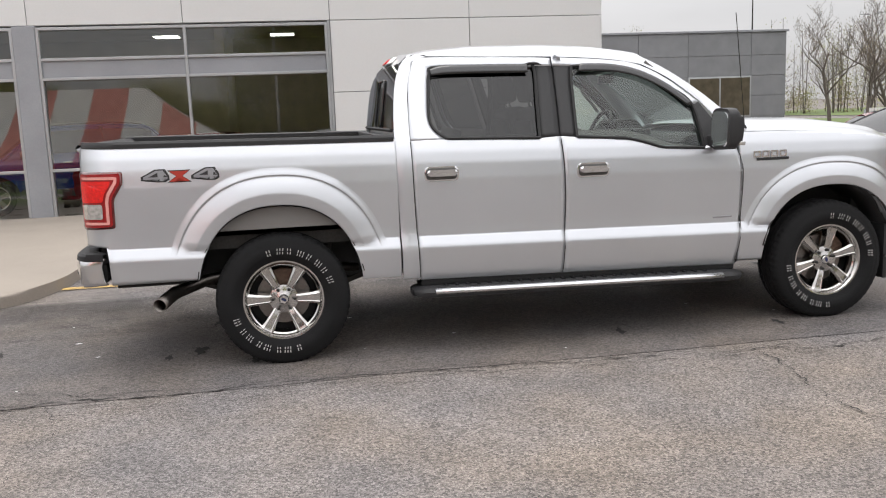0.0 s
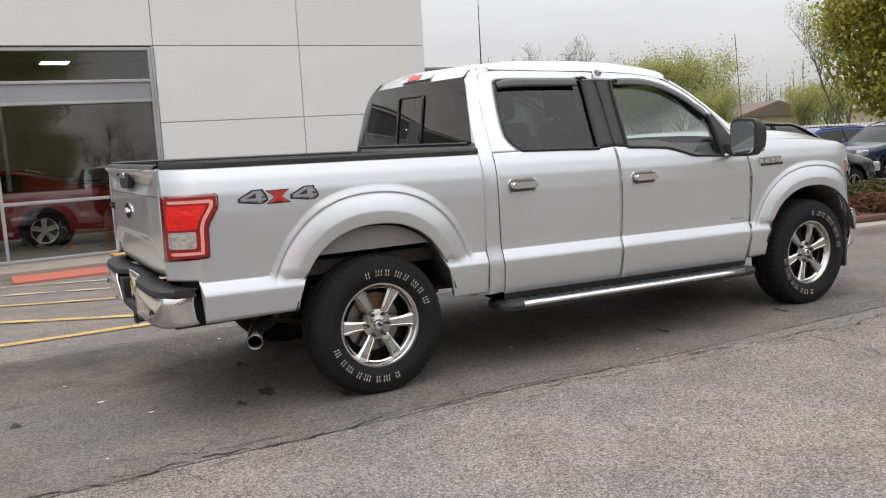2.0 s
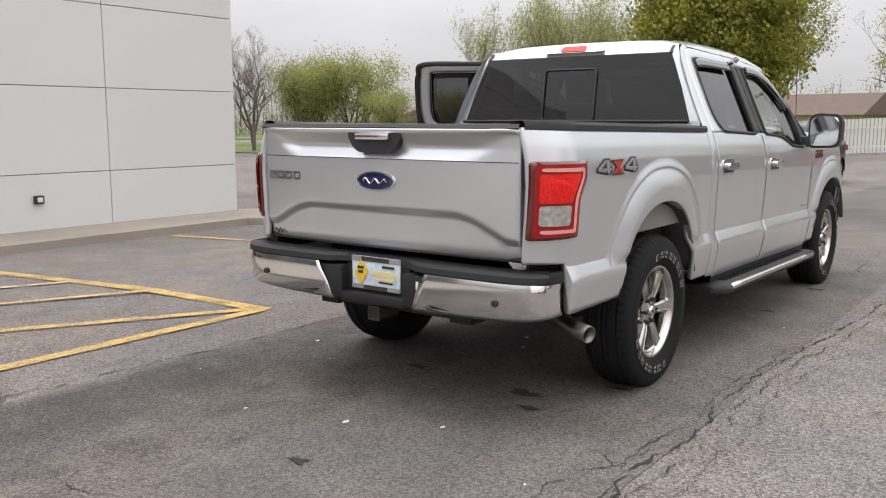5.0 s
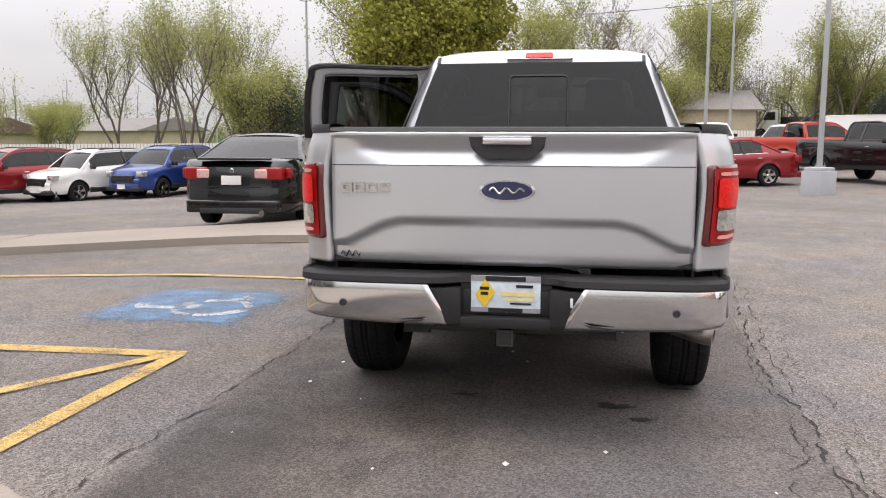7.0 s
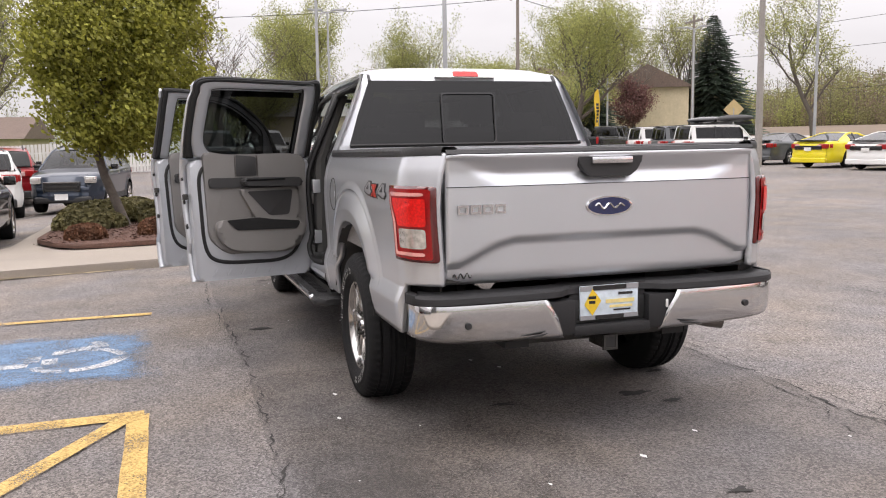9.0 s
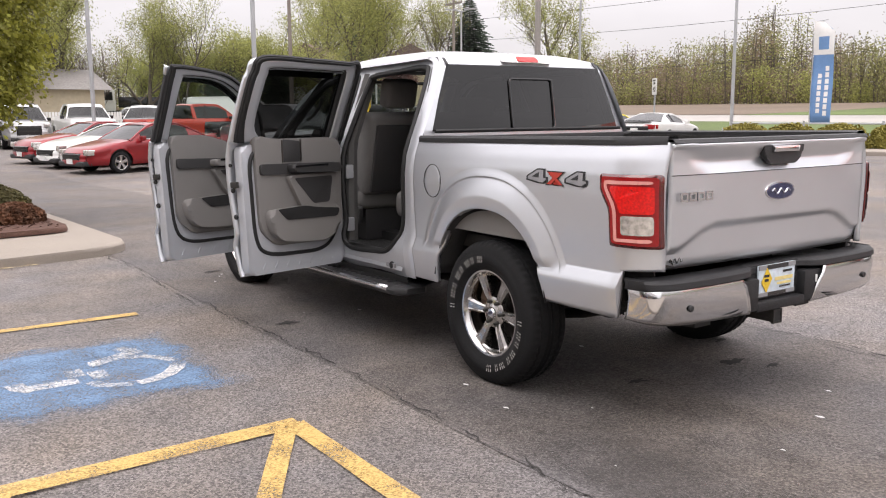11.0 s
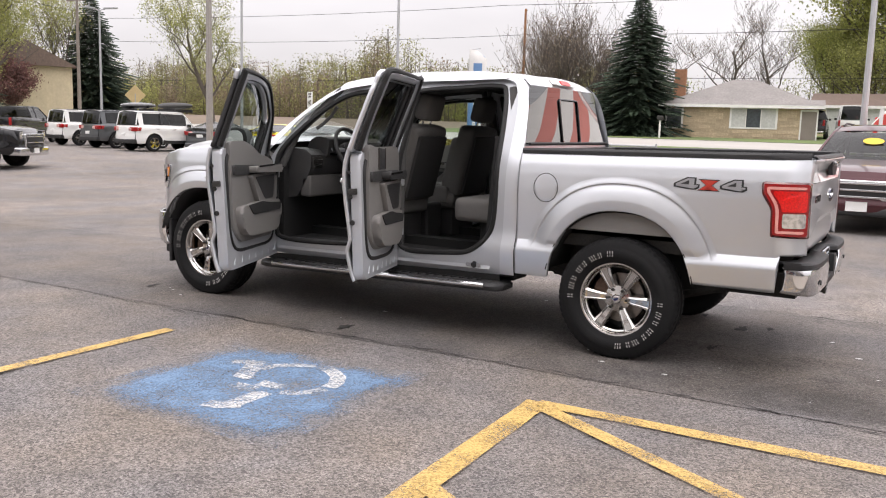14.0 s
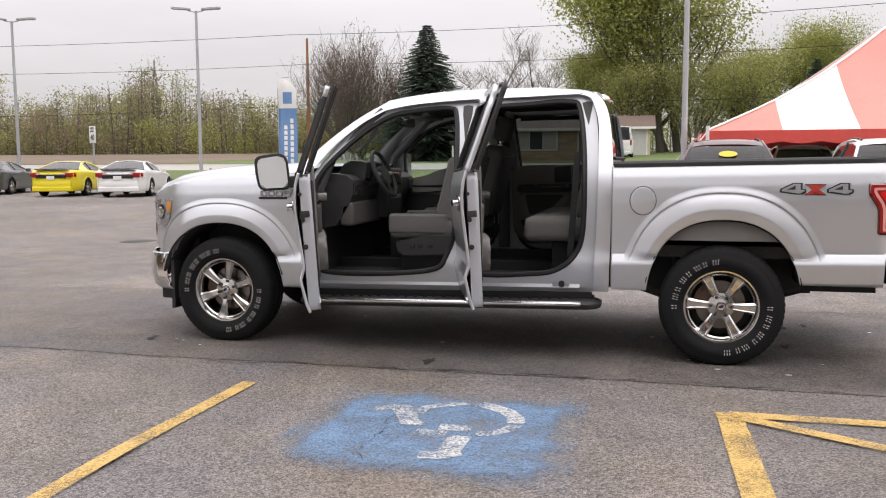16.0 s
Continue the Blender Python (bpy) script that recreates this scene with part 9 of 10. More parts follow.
# ---- houses ----
def house(x, y, turn, w, d, wall_h, roof_h, walls, roof_mat, label, hip=0.0, windows=(), doors=(), storeys=1, chimney=None, stones=False, z=None):
    """A house whose front looks along its own -y; windows: (x, z, width, height) on the front."""
    root = thing("house", label, "house")
    wall = part("wall", merge(box(-w / 2, w / 2, -d / 2, d / 2, -0.6, wall_h), ), walls, root, sharp=0)
    o = 0.45
    k = hip * min(w, d) / 2
    if hip:
        verts = [(-w / 2 - o, -d / 2 - o, wall_h), (w / 2 + o, -d / 2 - o, wall_h), (w / 2 + o, d / 2 + o, wall_h), (-w / 2 - o, d / 2 + o, wall_h), (-w / 2 + k, 0, wall_h + roof_h), (w / 2 - k, 0, wall_h + roof_h)]
        faces = [(0, 1, 5, 4), (1, 2, 5), (2, 3, 4, 5), (3, 0, 4), (3, 2, 1, 0)]
    else:
        verts = [(-w / 2 - o, -d / 2 - o, wall_h - 0.1), (w / 2 + o, -d / 2 - o, wall_h - 0.1), (w / 2 + o, d / 2 + o, wall_h - 0.1), (-w / 2 - o, d / 2 + o, wall_h - 0.1), (-w / 2 - o, 0, wall_h + roof_h), (w / 2 + o, 0, wall_h + roof_h)]
        faces = [(0, 1, 5, 4), (2, 3, 4, 5), (0, 4, 3), (1, 2, 5), (3, 2, 1, 0)]
        for e in (-1, 1):
            part("gable", bm_of([(e * w / 2, -d / 2, wall_h), (e * w / 2, d / 2, wall_h), (e * w / 2, 0, wall_h + roof_h * 0.96)], [(0, 1, 2)]), walls, root, sharp=0)
    part("roof", bm_of(verts, faces), roof_mat, root, sharp=0)
    part("roof_edge", box(-w / 2 - o, w / 2 + o, -d / 2 - o - 0.02, -d / 2 - o + 0.02, wall_h - 0.16, wall_h + 0.03), WHITE_TRIM, root, sharp=0)
    for i, (wx, wz, ww, wh) in enumerate(windows):
        win = part("window", box(wx - ww / 2 - 0.10, wx + ww / 2 + 0.10, -d / 2 - 0.06, -d / 2 + 0.05, wz - 0.10, wz + wh + 0.10), WHITE_TRIM, root, sharp=0)
        for j in range(max(1, round(ww / 0.9))):
            n_p = max(1, round(ww / 0.9))
            a = wx - ww / 2 + ww * j / n_p
            part("pane", box(a + 0.03, a + ww / n_p - 0.03, -d / 2 - 0.07, -d / 2 - 0.055, wz, wz + wh), CURTAIN if (ww > 2 and j in (0, n_p - 1)) else HOUSE_GLASS, win, sharp=0)
    for dx, dw, dh, mat in doors:
        door = part("door", box(dx - dw / 2, dx + dw / 2, -d / 2 - 0.05, -d / 2 + 0.05, 0, dh), mat, root, sharp=0)
        part("door_frame", merge(box(dx - dw / 2 - 0.09, dx - dw / 2, -d / 2 - 0.08, -d / 2 + 0.05, 0, dh), box(dx + dw / 2, dx + dw / 2 + 0.09, -d / 2 - 0.08, -d / 2 + 0.05, 0, dh), box(dx - dw / 2 - 0.09, dx + dw / 2 + 0.09, -d / 2 - 0.08, -d / 2 + 0.05, dh, dh + 0.1)), WHITE_TRIM, door, sharp=0)
    if chimney:
        part("chimney", box(chimney - 0.4, chimney + 0.4, -0.3, 0.3, wall_h, wall_h + roof_h + 0.7), surface("chimney_brick", (0.33, 0.17, 0.10), 0.9, 0, 12, 0.2), root, sharp=0)
    if stones:
        rng = random.Random(3)
        data = {}
        z0 = 0.0
        made = 0
        while z0 < wall_h - 0.05 and made < 300:
            h = rng.choice((0.16, 0.20, 0.24))
            xx = -w / 2
            while xx < w / 2 - 0.05 and made < 300:
                l = min(rng.choice((0.55, 0.75, 0.95, 1.15)), w / 2 - xx)
                if not any(abs(xx + l / 2 - wx) < ww / 2 + l / 2 + 0.1 and z0 + h > wz - 0.1 and z0 < wz + wh + 0.1 for wx, wz, ww, wh in windows):
                    key = (round(l, 2), h)
                    if key not in data:
                        ob = part("stone", box(0.012, l - 0.012, -0.03, 0.0, 0.012, h - 0.012), TAN_STONE, wall, sharp=0)
                        data[key] = ob.data
                    else:
                        ob = new("stone", data[key])
                        ob.parent = wall
                    ob.location = (xx, -d / 2, z0)
                    made += 1
                xx += l
            z0 += h
    root.matrix_basis = Matrix.Translation((x, y, ground_z(x, y) + 0.4 if z is None else z)) @ Matrix.Rotation(radians(turn), 4, "Z")
    return root


house(10.6, -58.0, 188, 9.6, 8.0, 2.42, 1.9, TAN_STONE, SHINGLE, "tan stone ranch house with a grey hip roof", 1.0, ((0.9, 1.0, 2.8, 1.2), (-4.2, 0.9, 1.0, 1.2)), ((4.3, 0.9, 2.1, WOOD_POLE),), chimney=-4.4, stones=True, z=1.1)
house(7.0, -58.6, 188, 2.4, 5.0, 2.45, 0.5, TAN_WALL, SHINGLE, "low tan porch wing of the ranch house", 0.0, ((0.5, 1.0, 0.8, 1.1),), ((-0.6, 0.9, 2.0, WHITE_TRIM),), z=1.15)
house(4.4, -70.5, 182, 5.4, 7.0, 2.4, 1.1, CREAM_WALL, BROWN_SHINGLE, "tan garage with a wide pale door", 0.0, (), ((0.3, 4.2, 2.2, CURTAIN),), z=1.6)
house(66.5, -41.0, 150, 8.0, 7.0, 4.6, 1.9, CREAM_WALL, BROWN_SHINGLE, "cream two-storey house with a dark gable roof", 0.0, ((-2.5, 3.4, 0.9, 1.2), (0.4, 3.4, 0.9, 1.2), (-2.2, 0.9, 1.8, 1.4), (2.8, 3.4, 0.9, 1.2), (2.6, 0.9, 1.0, 1.4)), ((0.4, 0.95, 2.1, WOOD_POLE),), z=1.0)
house(70.5, -33.5, 135, 6.0, 6.0, 5.0, 2.0, WHITE_TRIM, BROWN_SHINGLE, "white house with a columned porch", 0.0, ((-1.6, 3.2, 0.9, 1.3), (1.4, 3.2, 0.9, 1.3)), ((0, 1.0, 2.1, WOOD_POLE),), z=0.6)
house(58.0, -7.2, 95, 6.0, 7.0, 2.8, 1.3, TAN_WALL, SHINGLE, "plain pale garage beyond the lot", 0.0, (), ((1.4, 1.0, 2.0, WHITE_TRIM),), z=0.3)
house(73.0, 60.0, 60, 12, 8, 2.4, 1.4, TAN_WALL, BROWN_SHINGLE, "tan ranch house behind the fence", 0.0, ((-3, 1.0, 1.8, 1.2), (2.5, 1.0, 1.6, 1.2)), ((0, 0.95, 2.1, WHITE_TRIM),), z=-0.9)
house(84.0, 49.0, 60, 13, 8, 3.1, 1.3, TAN_WALL, SHINGLE, "tan split-level house behind the fence", 0.0, ((-3, 2.4, 1.8, 1.0), (2.5, 2.4, 1.6, 1.0)), ((0, 0.95, 2.1, WHITE_TRIM),), z=-1.3)
house(88.0, 33.0, 65, 11, 8, 2.3, 1.4, CREAM_WALL, BROWN_SHINGLE, "low cream house behind the fence", 0.0, ((-3, 1.0, 1.8, 1.2), (2.5, 1.0, 1.6, 1.2)), (), z=-0.9)
house(80.0, 17.5, 80, 11, 8, 2.8, 1.8, TAN_WALL, BROWN_SHINGLE, "brown-roofed house among the trees", 0.0, ((-3, 1.0, 1.8, 1.2), (2.5, 1.0, 1.6, 1.2)), (), z=-0.8)
mb = thing("mailbox", "dark mailbox on a pale post by the road", "mailbox")
part("post", box(14.0, 14.1, -49.6, -49.5, 1.1, 2.35), WHITE_TRIM, mb, sharp=0)
part("box", box(13.85, 14.25, -49.68, -49.42, 2.35, 2.66, 0.06), DARK_METAL, mb)
warn = thing("warning_sign", "yellow diamond warning sign seen from behind", "road sign")
part("post", tube([(47.5, -36.5, 0.4), (47.5, -36.5, 3.2)], 0.04, 6), GALV, warn)
part("sign_plate", box(-0.5, 0.5, -0.01, 0.01, -0.5, 0.5, 0.0, 1, Matrix.Translation((47.5, -36.5, 3.1)) @ Matrix.Rotation(radians(40), 4, "Z") @ Matrix.Rotation(radians(45), 4, "Y")), surface("sign_back", (0.55, 0.42, 0.22), 0.5, 0.2, 20, 0.1), warn, sharp=0)
manhole = thing("drain_cover", "round dark iron drain cover in the asphalt", "drain cover")
part("cover", lathe([(0.0, 0.010), (0.30, 0.010), (0.33, 0.004)], 28, lambda r, a, d: (9.75 + r * math.cos(a), -7.07 + r * math.sin(a), ground_z(9.75, -7.07) + d)), DARK_METAL, manhole)

# ---- trees ----
BARK = surface("grey_bark", (0.12, 0.10, 0.085), 0.95, 0, 14, 0.3, bump=0.6)


def leaf(name, colour, vary=0.45):
    """Thin leaves: each one its own shade, with daylight coming through."""
    m, n, k, b = nodes_of(name)
    geo, ramp, tint = n.new("ShaderNodeNewGeometry"), n.new("ShaderNodeMapRange"), n.new("ShaderNodeMix")
    ramp.inputs["To Min"].default_value, ramp.inputs["To Max"].default_value = 1 - vary, 1 + vary
    k.new(geo.outputs["Random Per Island"], ramp.inputs["Value"])
    tint.data_type, tint.blend_type = "RGBA", "MULTIPLY"
    tint.inputs["Factor"].default_value = 1.0
    tint.inputs["A"].default_value = (*colour, 1)
    k.new(ramp.outputs[0], tint.inputs["B"]), k.new(tint.outputs["Result"], b.inputs["Base Color"])
    b.inputs["Roughness"].default_value = 0.7
    thin, mix = n.new("ShaderNodeBsdfTranslucent"), n.new("ShaderNodeMixShader")
    k.new(tint.outputs["Result"], thin.inputs["Color"])
    mix.inputs[0].default_value = 0.45
    k.new(b.outputs[0], mix.inputs[1]), k.new(thin.outputs[0], mix.inputs[2])
    k.new(mix.outputs[0], n["Material Output"].inputs["Surface"])
    return m


LEAF_PEAR = leaf("yellow_green_leaves", (0.30, 0.30, 0.055))
LEAF_SPRING = leaf("fresh_spring_leaves", (0.34, 0.35, 0.12))
LEAF_GREEN = leaf("green_leaves", (0.24, 0.30, 0.085))
LEAF_LIME = leaf("light_green_leaves", (0.33, 0.345, 0.10))
LEAF_OLIVE = leaf("olive_underwood_leaves", (0.23, 0.22, 0.10))
LEAF_BROWN = leaf("brown_buds", (0.27, 0.21, 0.15), 0.35)
LEAF_PLUM = leaf("plum_leaves", (0.17, 0.085, 0.075))
NEEDLES = leaf("spruce_needles", (0.085, 0.115, 0.085), 0.5)


def tree(name, label, seed, height, spread, trunk_r, leaf_mat, leaves, leaf_size, first=0.25, droop=0.0, stems=1, depth=4, spray=0.5, thin=0.012, broad=False, egg=None):
    """A tapered trunk with limbs that fork, and leaves scattered round the twigs."""
    rng = random.Random(seed)
    root = thing("tree", label, "tree")
    wood = bmesh.new()
    tips = []

    def limb(p, d, length, r, level):
        pts, rs, q = [p.copy()], [r], p.copy()
        steps = 4 if level < 2 else (3 if level == 2 else 2)
        dd = d.copy()
        for i in range(steps):
            dd = (dd + Vector((rng.gauss(0, 0.16), rng.gauss(0, 0.16), rng.gauss(0.03, 0.1) - droop * level * 0.1))).normalized()
            q = q + dd * length / steps
            pts.append(q.copy())
            rs.append(max(thin * 0.5, r * (1 - 0.62 * (i + 1) / steps)))
            if level >= 2:
                tips.append((q.copy(), length))
        add_tube(wood, pts, rs, 7 if level == 0 else (5 if level == 1 else 3), False)
        if level < depth:
            count = (7, 5, 4, 3)[min(level, 3)]
            for i in range(count):
                t = (first if level == 0 else 0.25) + (1 - (first if level == 0 else 0.25)) * (i + rng.random() * 0.8) / count
                f = min(t, 0.999) * steps
                k = int(f)
                at = pts[k].lerp(pts[k + 1], f - k)
                out = Vector((rng.gauss(0, 1), rng.gauss(0, 1), 0)).normalized()
                up = rng.uniform(0.35, 1.0)
                nd = (dd * 0.35 + out * spread + Vector((0, 0, up))).normalized()
                limb(at, nd, length * rng.uniform(0.45, 0.68) * (1.15 - 0.4 * t if level == 0 else 1), rs[k] * 0.55, level + 1)

    for s in range(stems):
        lean = Vector((rng.gauss(0, 0.08 if stems == 1 else 0.11), rng.gauss(0, 0.08 if stems == 1 else 0.11), 1)).normalized()
        limb(Vector((rng.gauss(0, 0.3) * (stems > 1), rng.gauss(0, 0.3) * (stems > 1), -0.1)), lean, height * 0.72, trunk_r, 0)
    part("trunk", wood, BARK, root, clean=False, flip=False, sharp=60)
    if leaves:
        verts, faces = [], []
        if egg:
            # a closed oval crown: clumps of leaves through the whole oval, not at the limbs' ends alone
            wide, low, high = egg
            tips = []
            for i in range(520):
                t, a, q = rng.random(), rng.uniform(0, 6.283), rng.random() ** 0.42
                r = wide * q * math.sin(math.pi * min(1.0, 0.10 + 0.86 * t ** 0.8)) ** 0.7 * (1 + 0.16 * noise.noise((math.cos(a) * 1.5, math.sin(a) * 1.5, t * 5)))
                tips.append((Vector((r * math.cos(a), r * math.sin(a), low + (high - low) * t)), 1.0))
        for i in range(leaves):
            p, l = tips[rng.randrange(len(tips))]
            p = p + Vector((rng.gauss(0, spray), rng.gauss(0, spray), rng.gauss(0, spray * 0.8)))
            n = Vector((rng.gauss(0, 1), rng.gauss(0, 1), rng.gauss(0, 1))).normalized()
            u = n.orthogonal().normalized() * leaf_size * rng.uniform(0.6, 1.3)
            v = n.cross(u) * 0.6
            k = len(verts)
            if broad:
                verts += [tuple(p + u), tuple(p + v), tuple(p - u), tuple(p - v)]
                faces.append((k, k + 1, k + 2, k + 3))
            else:
                verts += [tuple(p + u), tuple(p - u * 0.6 + v * 1.2), tuple(p - u * 0.6 - v * 1.2)]
                faces.append((k, k + 1, k + 2))
        me = bpy.data.meshes.new("crown")
        me.from_pydata(verts, [], faces)
        me.materials.append(leaf_mat)
        ob = new("crown", me)
        ob.parent = root
    return root


def plant(root, x, y, scale=1.0, turn=0.0, first=False, z=None):
    m = Matrix.Translation((x, y, ground_z(x, y) if z is None else z)) @ Matrix.Rotation(radians(turn), 4, "Z")
    if first:
        root.matrix_basis = m
        ob = root
    else:
        ob = copy_thing(root, m)
    ob.scale = (scale, scale, scale)
    return ob


pear = tree("tree", "dense yellow-green ornamental tree on the island", 21, 5.6, 0.40, 0.085, LEAF_PEAR, 62000, 0.044, 0.30, depth=3, spray=0.15, broad=True, egg=(1.36, 1.35, 5.9))
plant(pear, 10.75, 2.5, 1.0, 0, True, 0.05)
maple = tree("tree", "spreading maple in sparse spring leaf", 5, 13.0, 0.9, 0.35, LEAF_SPRING, 22000, 0.080, 0.22, depth=4, spray=0.38)
airy = tree("tree", "tall open tree with few fresh leaves", 58, 13.0, 0.85, 0.28, LEAF_SPRING, 9500, 0.085, 0.3, depth=4, spray=0.3, thin=0.02)
oak = tree("tree", "large rounded tree in bright green spring leaf", 9, 13.5, 0.62, 0.26, LEAF_LIME, 62000, 0.095, 0.14, stems=3, depth=3, spray=0.75)
slim = tree("tree", "slender tree with thin upright stems and sparse leaves", 14, 13.0, 0.36, 0.15, LEAF_SPRING, 7000, 0.085, 0.5, stems=3, depth=3, spray=0.35)
bare = tree("tree", "leafless tree with a fan of fine twigs", 31, 11.0, 0.75, 0.22, LEAF_BROWN, 1500, 0.06, 0.18, depth=4, spray=0.2, thin=0.024)
bushy = tree("tree", "young tree thick with bright green leaves", 42, 8.0, 0.62, 0.14, LEAF_SPRING, 16000, 0.085, 0.08, stems=4, depth=3, spray=0.5)
plum = tree("tree", "small plum tree with dark red leaves", 17, 6.5, 0.85, 0.14, LEAF_PLUM, 7000, 0.12, 0.2, depth=3, spray=0.4)
shrubby = tree("tree", "wide bare shrub with many brown stems", 27, 9.0, 0.5, 0.10, LEAF_BROWN, 2600, 0.07, 0.1, stems=9, depth=3, spray=0.35, thin=0.02)
juniper = tree("tree", "dark rounded evergreen shrub behind the fence", 63, 4.6, 0.5, 0.08, NEEDLES, 15000, 0.06, 0.05, stems=5, depth=3, spray=0.28)
for kind, rows in ((juniper, ((42.4, 16.4, 0.95, 0), (61.9, -20.8, 0.9, 80))),
                   (maple, ((36.5, 10.4, 0.70, 0), (63.5, -15.5, 0.66, 60), (65.1, -8.5, 0.82, 120), (72.5, -34.5, 0.95, 40), (69.5, -42.5, 0.85, 170), (53, 5, 0.72, 77), (51.5, -25.6, 0.8, 15), (60.5, -8.6, 0.8, 300))),
                   (airy, ((43.0, -39.5, 0.74, 0), (38.2, 9.2, 0.66, 120), (60, 3, 0.85, 200), (80, -40, 0.9, 60))),
                   (oak, ((0.2, -77.0, 1.5, 0), (6.8, -80.0, 0.72, 100), (-7.0, -86.0, 0.66, 200), (-15.5, -88.0, 0.86, 30), (-30, -80, 0.9, 60), (71, -28, 0.55, 110))),
                   (slim, ((49.5, 25.5, 0.70, 0), (47.5, 27.5, 0.66, 70), (51.5, 23.5, 0.68, 150), (45.8, 29.2, 0.62, 220), (62, -18, 0.75, 90), (67, -45, 0.85, 40), (40.2, 21.7, 0.66, 130))),
                   (bare, ((56.0, -2.4, 0.92, 0), (39.5, 52.0, 0.70, 60), (16.3, -78.0, 0.95, 120), (12.0, -80.0, 0.92, 30), (6.0, -84.0, 0.85, 200), (21.5, -76.0, 0.92, 310), (36, 43, 0.66, 10), (61.5, -37.0, 0.75, 70), (46.5, 55.0, 0.72, 140), (60, 7, 0.8, 300))),
                   (bushy, ((44.0, 19.5, 0.62, 0), (58.2, -29.5, 0.7, 80), (66, -19, 0.8, 140), (62, 45, 0.55, 10), (72, 50, 0.6, 60), (46, 43, 0.85, 110), (51, 52, 0.85, 200), (63, -30.5, 0.75, 250), (41.5, 35.5, 0.5, 33), (74, -20, 0.8, 15), (44.5, 46, 0.8, 77), (3.5, -75, 1.0, 20), (-2.0, -74, 0.95, 140), (-6.5, -76, 1.1, 260), (41.8, 18.1, 0.72, 40), (63.3, -23.0, 0.95, 70), (64.3, -26.0, 0.9, 200), (54.9, -4.8, 0.7, 120))),
                   (plum, ((66.0, -23.0, 0.85, 0), (60.0, -35.8, 0.75, 90))),
                   (shrubby, ((23.0, -55.5, 0.95, 0), (25.5, -58.5, 0.9, 70), (20.8, -57.5, 0.8, 150), (62, -11, 0.6, 20), (45, 47, 0.55, 200)))):
    for i, (x, y, s, t) in enumerate(rows):
        plant(kind, x, y, s, t, i == 0)


def spruce(seed, height, width):
    """A spruce: tiers of drooping boughs thick with needles."""
    rng = random.Random(seed)
    root = thing("tree", "tall dark green spruce with drooping boughs", "tree")
    part("trunk", tube([(0, 0, -0.2), (0, 0, height * 0.97)], [0.22, 0.02], 8), BARK, root)
    verts, faces = [], []
    z = 0.35
    while z < height - 0.1:
        f = 1 - z / height
        reach = width * (f ** 0.85) * (0.8 + 0.35 * rng.random()) + 0.10
        count = max(6, int(22 * f + 6))
        for i in range(count):
            a = 6.283 * (i + rng.random()) / count
            l = reach * rng.uniform(0.75, 1.12)
            d = Vector((math.cos(a), math.sin(a), 0))
            s = Vector((-d.y, d.x, 0))
            m = max(4, int(l * 6))
            for j in range(m):
                t = (j + 0.6) / m
                c = Vector((0, 0, z)) + d * l * t + Vector((0, 0, -0.34 * l * t * t + 0.16 * l * t ** 3 + 0.06))
                half = (0.10 + 0.26 * l * (1 - t) * 0.5 + 0.05)
                for e in (-1, 1):
                    tipv = c + s * e * half + d * half * 0.6 + Vector((rng.gauss(0, 0.03), rng.gauss(0, 0.03), -0.10 * half - rng.random() * 0.05))
                    k = len(verts)
                    wv = d * 0.13
                    verts += [tuple(c - wv), tuple(c + wv), tuple(tipv + wv * 0.4), tuple(tipv - wv * 0.4 - Vector((0, 0, 0.05)))]
                    faces.append((k, k + 1, k + 2, k + 3))
        z += 0.15 + 0.12 * f
    me = bpy.data.meshes.new("crown")
    me.from_pydata(verts, [], faces)
    me.materials.append(NEEDLES)
    ob = new("crown", me)
    ob.parent = root
    return root


sp = spruce(3, 10.6, 4.9)
plant(sp, 17.0, -54.0, 0.93, 0, True, 1.2)
plant(sp, 65.0, -47.0, 1.05, 90), plant(sp, 58.5, -31.0, 0.72, 40), plant(sp, -13.0, -80.0, 0.8, 10), plant(sp, 59.5, -24.5, 0.55, 10)


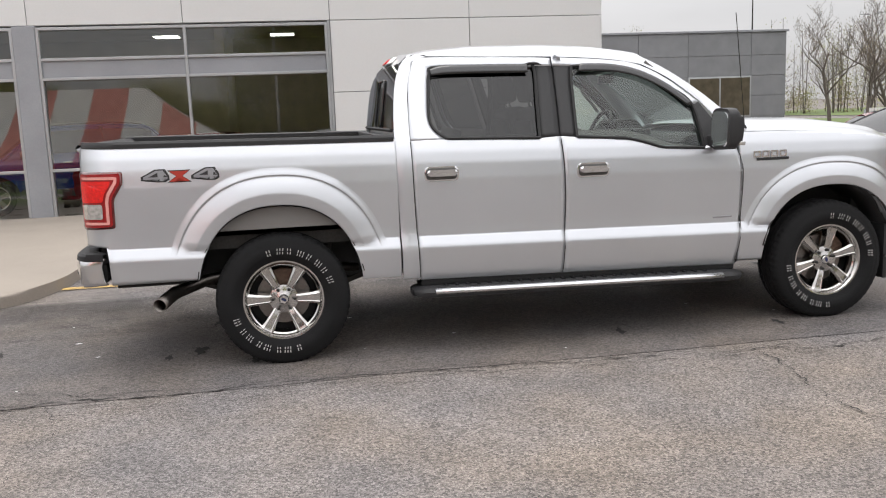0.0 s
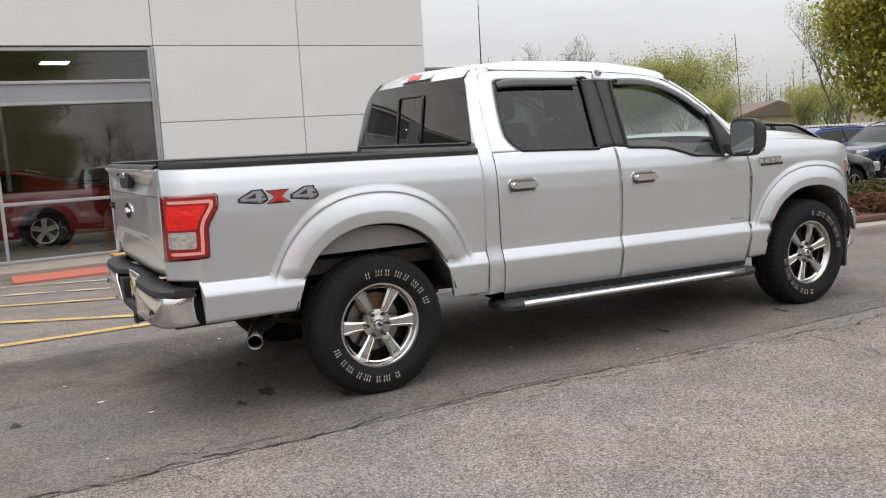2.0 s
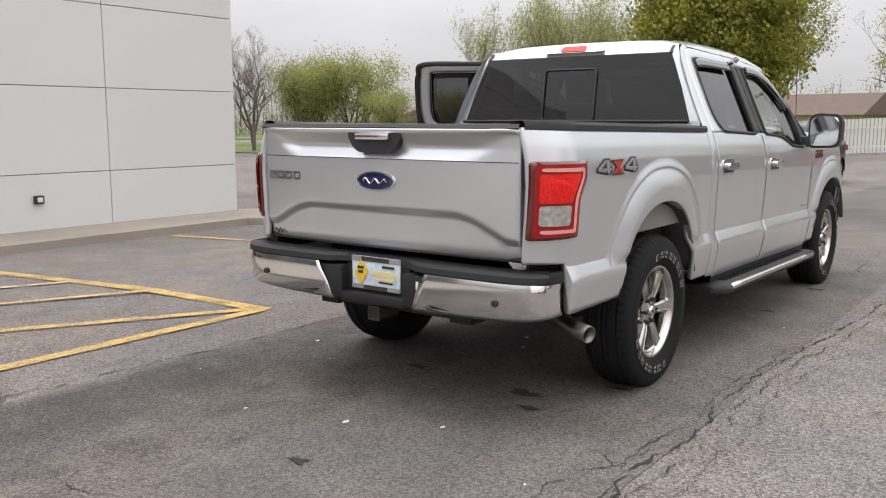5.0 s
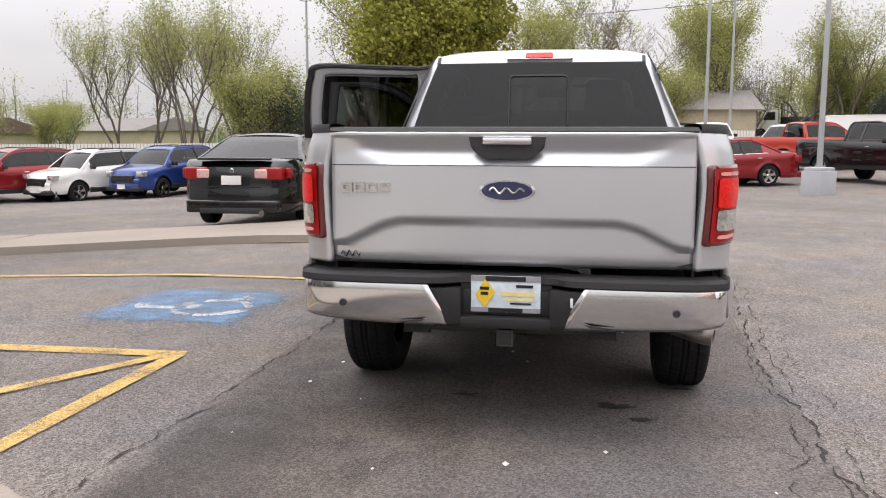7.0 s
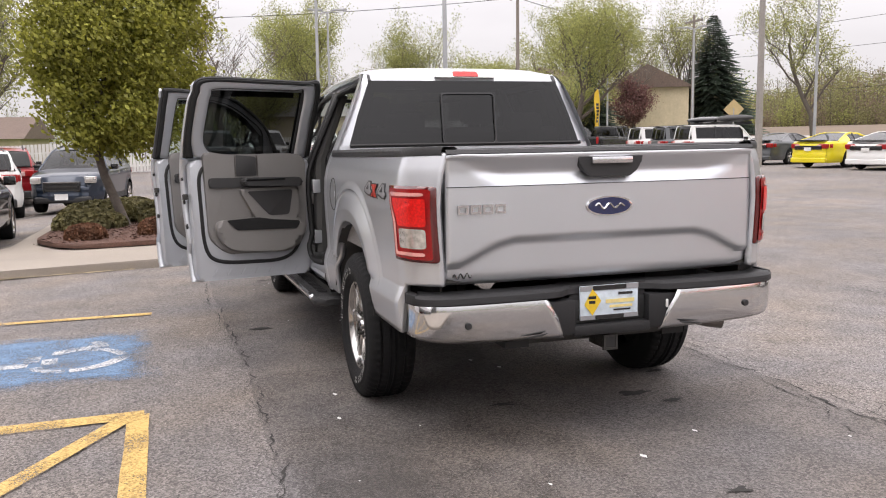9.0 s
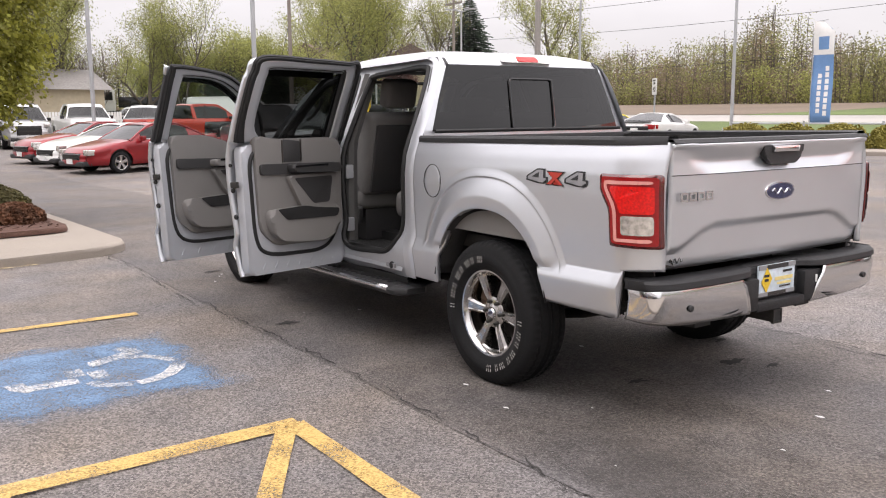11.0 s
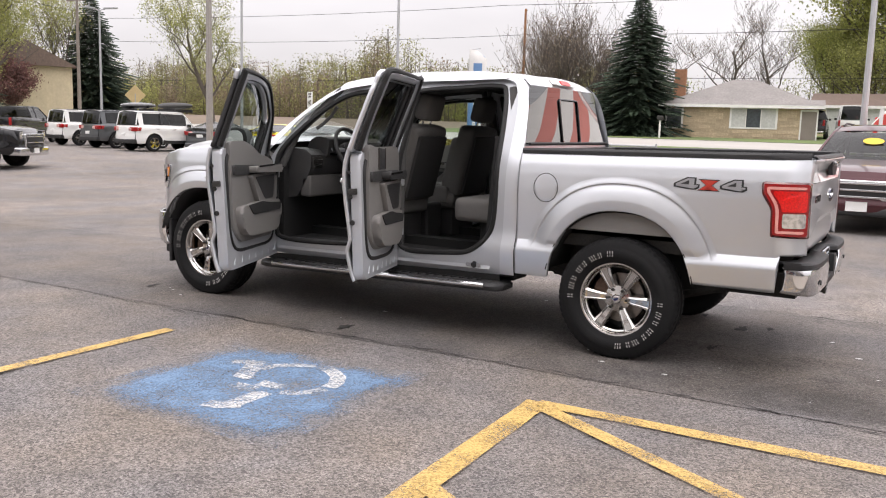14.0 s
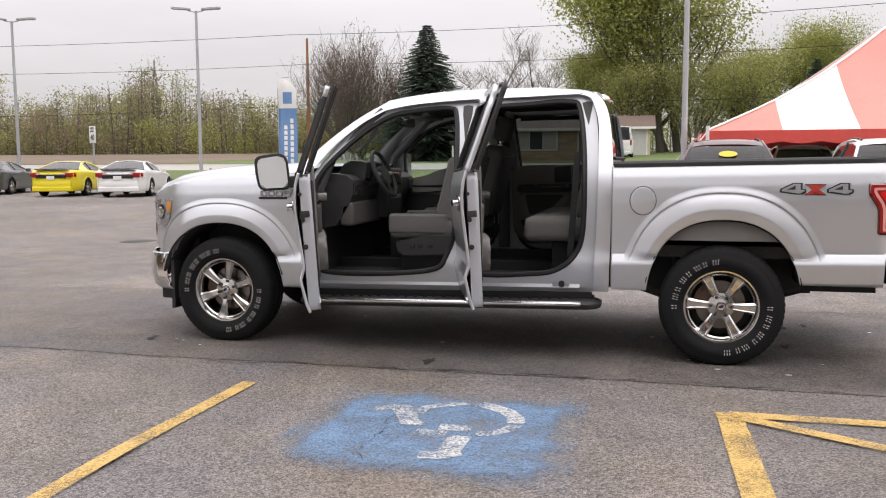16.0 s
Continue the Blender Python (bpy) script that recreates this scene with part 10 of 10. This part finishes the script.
def woodland(x0, y0, x1, y1, depth, height, count, seed, leaf_mats, dense=1.0):
    """A far belt of trees: many thin trunks, fans of twigs and scattered leaves, too many to count."""
    rng = random.Random(seed)
    a, b = Vector((x0, y0)), Vector((x1, y1))
    n2 = Vector((-(b - a).y, (b - a).x)).normalized()
    wv, wf = [], []
    crowns = [([], []) for _ in leaf_mats]

    def stick(p, q, r):
        side = (q - p).cross(Vector((rng.gauss(0, 1), rng.gauss(0, 1), 0.2))).normalized() * r
        other = (q - p).cross(side).normalized() * r
        for s in (side, other):
            k = len(wv)
            wv.extend([tuple(p - s), tuple(p + s), tuple(q + s * 0.35), tuple(q - s * 0.35)])
            wf.append((k, k + 1, k + 2, k + 3))

    for i in range(count):
        p = a.lerp(b, (i + rng.random()) / count) + n2 * rng.uniform(0, depth)
        swell = 0.78 + 0.55 * noise.noise((p.x * 0.055, p.y * 0.055, seed)) + 0.3 * noise.noise((p.x * 0.2, p.y * 0.2, seed))
        low = rng.random() < 0.35
        h = height * swell * (rng.uniform(0.25, 0.5) if low else rng.uniform(0.7, 1.15))
        g = ground_z(p.x, p.y)
        base, top = Vector((p.x, p.y, g - 0.1)), Vector((p.x + rng.gauss(0, 0.4), p.y + rng.gauss(0, 0.4), g + h))
        stick(base, top, 0.022 + 0.005 * h)
        for j in range(18):
            t = rng.uniform(0.2, 0.97)
            q = base.lerp(top, t)
            e = q + Vector((rng.gauss(0, 1), rng.gauss(0, 1), rng.uniform(0.5, 1.8))) * h * 0.15 * (1.25 - t)
            stick(q, e, 0.015)
        v, f = crowns[rng.randrange(len(leaf_mats))]
        full = rng.choice((0.15, 0.4, 0.8, 1.5)) + (0.7 if low else 0)
        for j in range(int(170 * full * dense)):
            t = rng.random() ** 0.8
            q = base.lerp(top, 0.08 + 0.95 * t) + Vector((rng.gauss(0, 1), rng.gauss(0, 1), rng.gauss(0, 0.5))) * (0.5 + 0.12 * h * (1.15 - t))
            s = rng.uniform(0.06, 0.15)
            u = Vector((rng.gauss(0, 1), rng.gauss(0, 1), rng.gauss(0, 1))).normalized() * s
            w = u.orthogonal().normalized() * s * 0.7
            k = len(v)
            v += [tuple(q + u), tuple(q - u * 0.6 + w * 1.2), tuple(q - u * 0.6 - w * 1.2)]
            f.append((k, k + 1, k + 2))
    me = bpy.data.meshes.new("woodland_trunks")
    me.from_pydata(wv, [], wf)
    me.materials.append(BARK)
    tagged(new("woodland_trunks", me), "far belt of thin bare trunks and twigs", "woodland", kind="stuff")
    for (v, f), m in zip(crowns, leaf_mats):
        me = bpy.data.meshes.new("woodland_leaves")
        me.from_pydata(v, [], f)
        me.materials.append(m)
        tagged(new("woodland_leaves", me), "sparse spring leaves of the far woodland", "woodland", kind="stuff")


woodland(26, -80, 140, -92, -26, 8.6, 1250, 1, (LEAF_BROWN, LEAF_OLIVE, LEAF_SPRING, LEAF_OLIVE), 1.7)
woodland(78, -60, 94, 10, -22, 9.0, 420, 2, (LEAF_GREEN, LEAF_SPRING, LEAF_OLIVE, LEAF_BROWN), 1.2)
woodland(112, 10, 92, 95, -16, 8.0, 260, 3, (LEAF_GREEN, LEAF_SPRING, LEAF_OLIVE), 1.2)
woodland(92, 85, 0, 100, -16, 9.5, 260, 4, (LEAF_SPRING, LEAF_BROWN, LEAF_OLIVE), 1.1)
woodland(-70, -92, 14, -96, -18, 8.0, 300, 5, (LEAF_GREEN, LEAF_SPRING, LEAF_OLIVE), 1.3)
woodland(-60, -60, -75, 60, -14, 8.0, 160, 6, (LEAF_GREEN, LEAF_SPRING), 1.3)
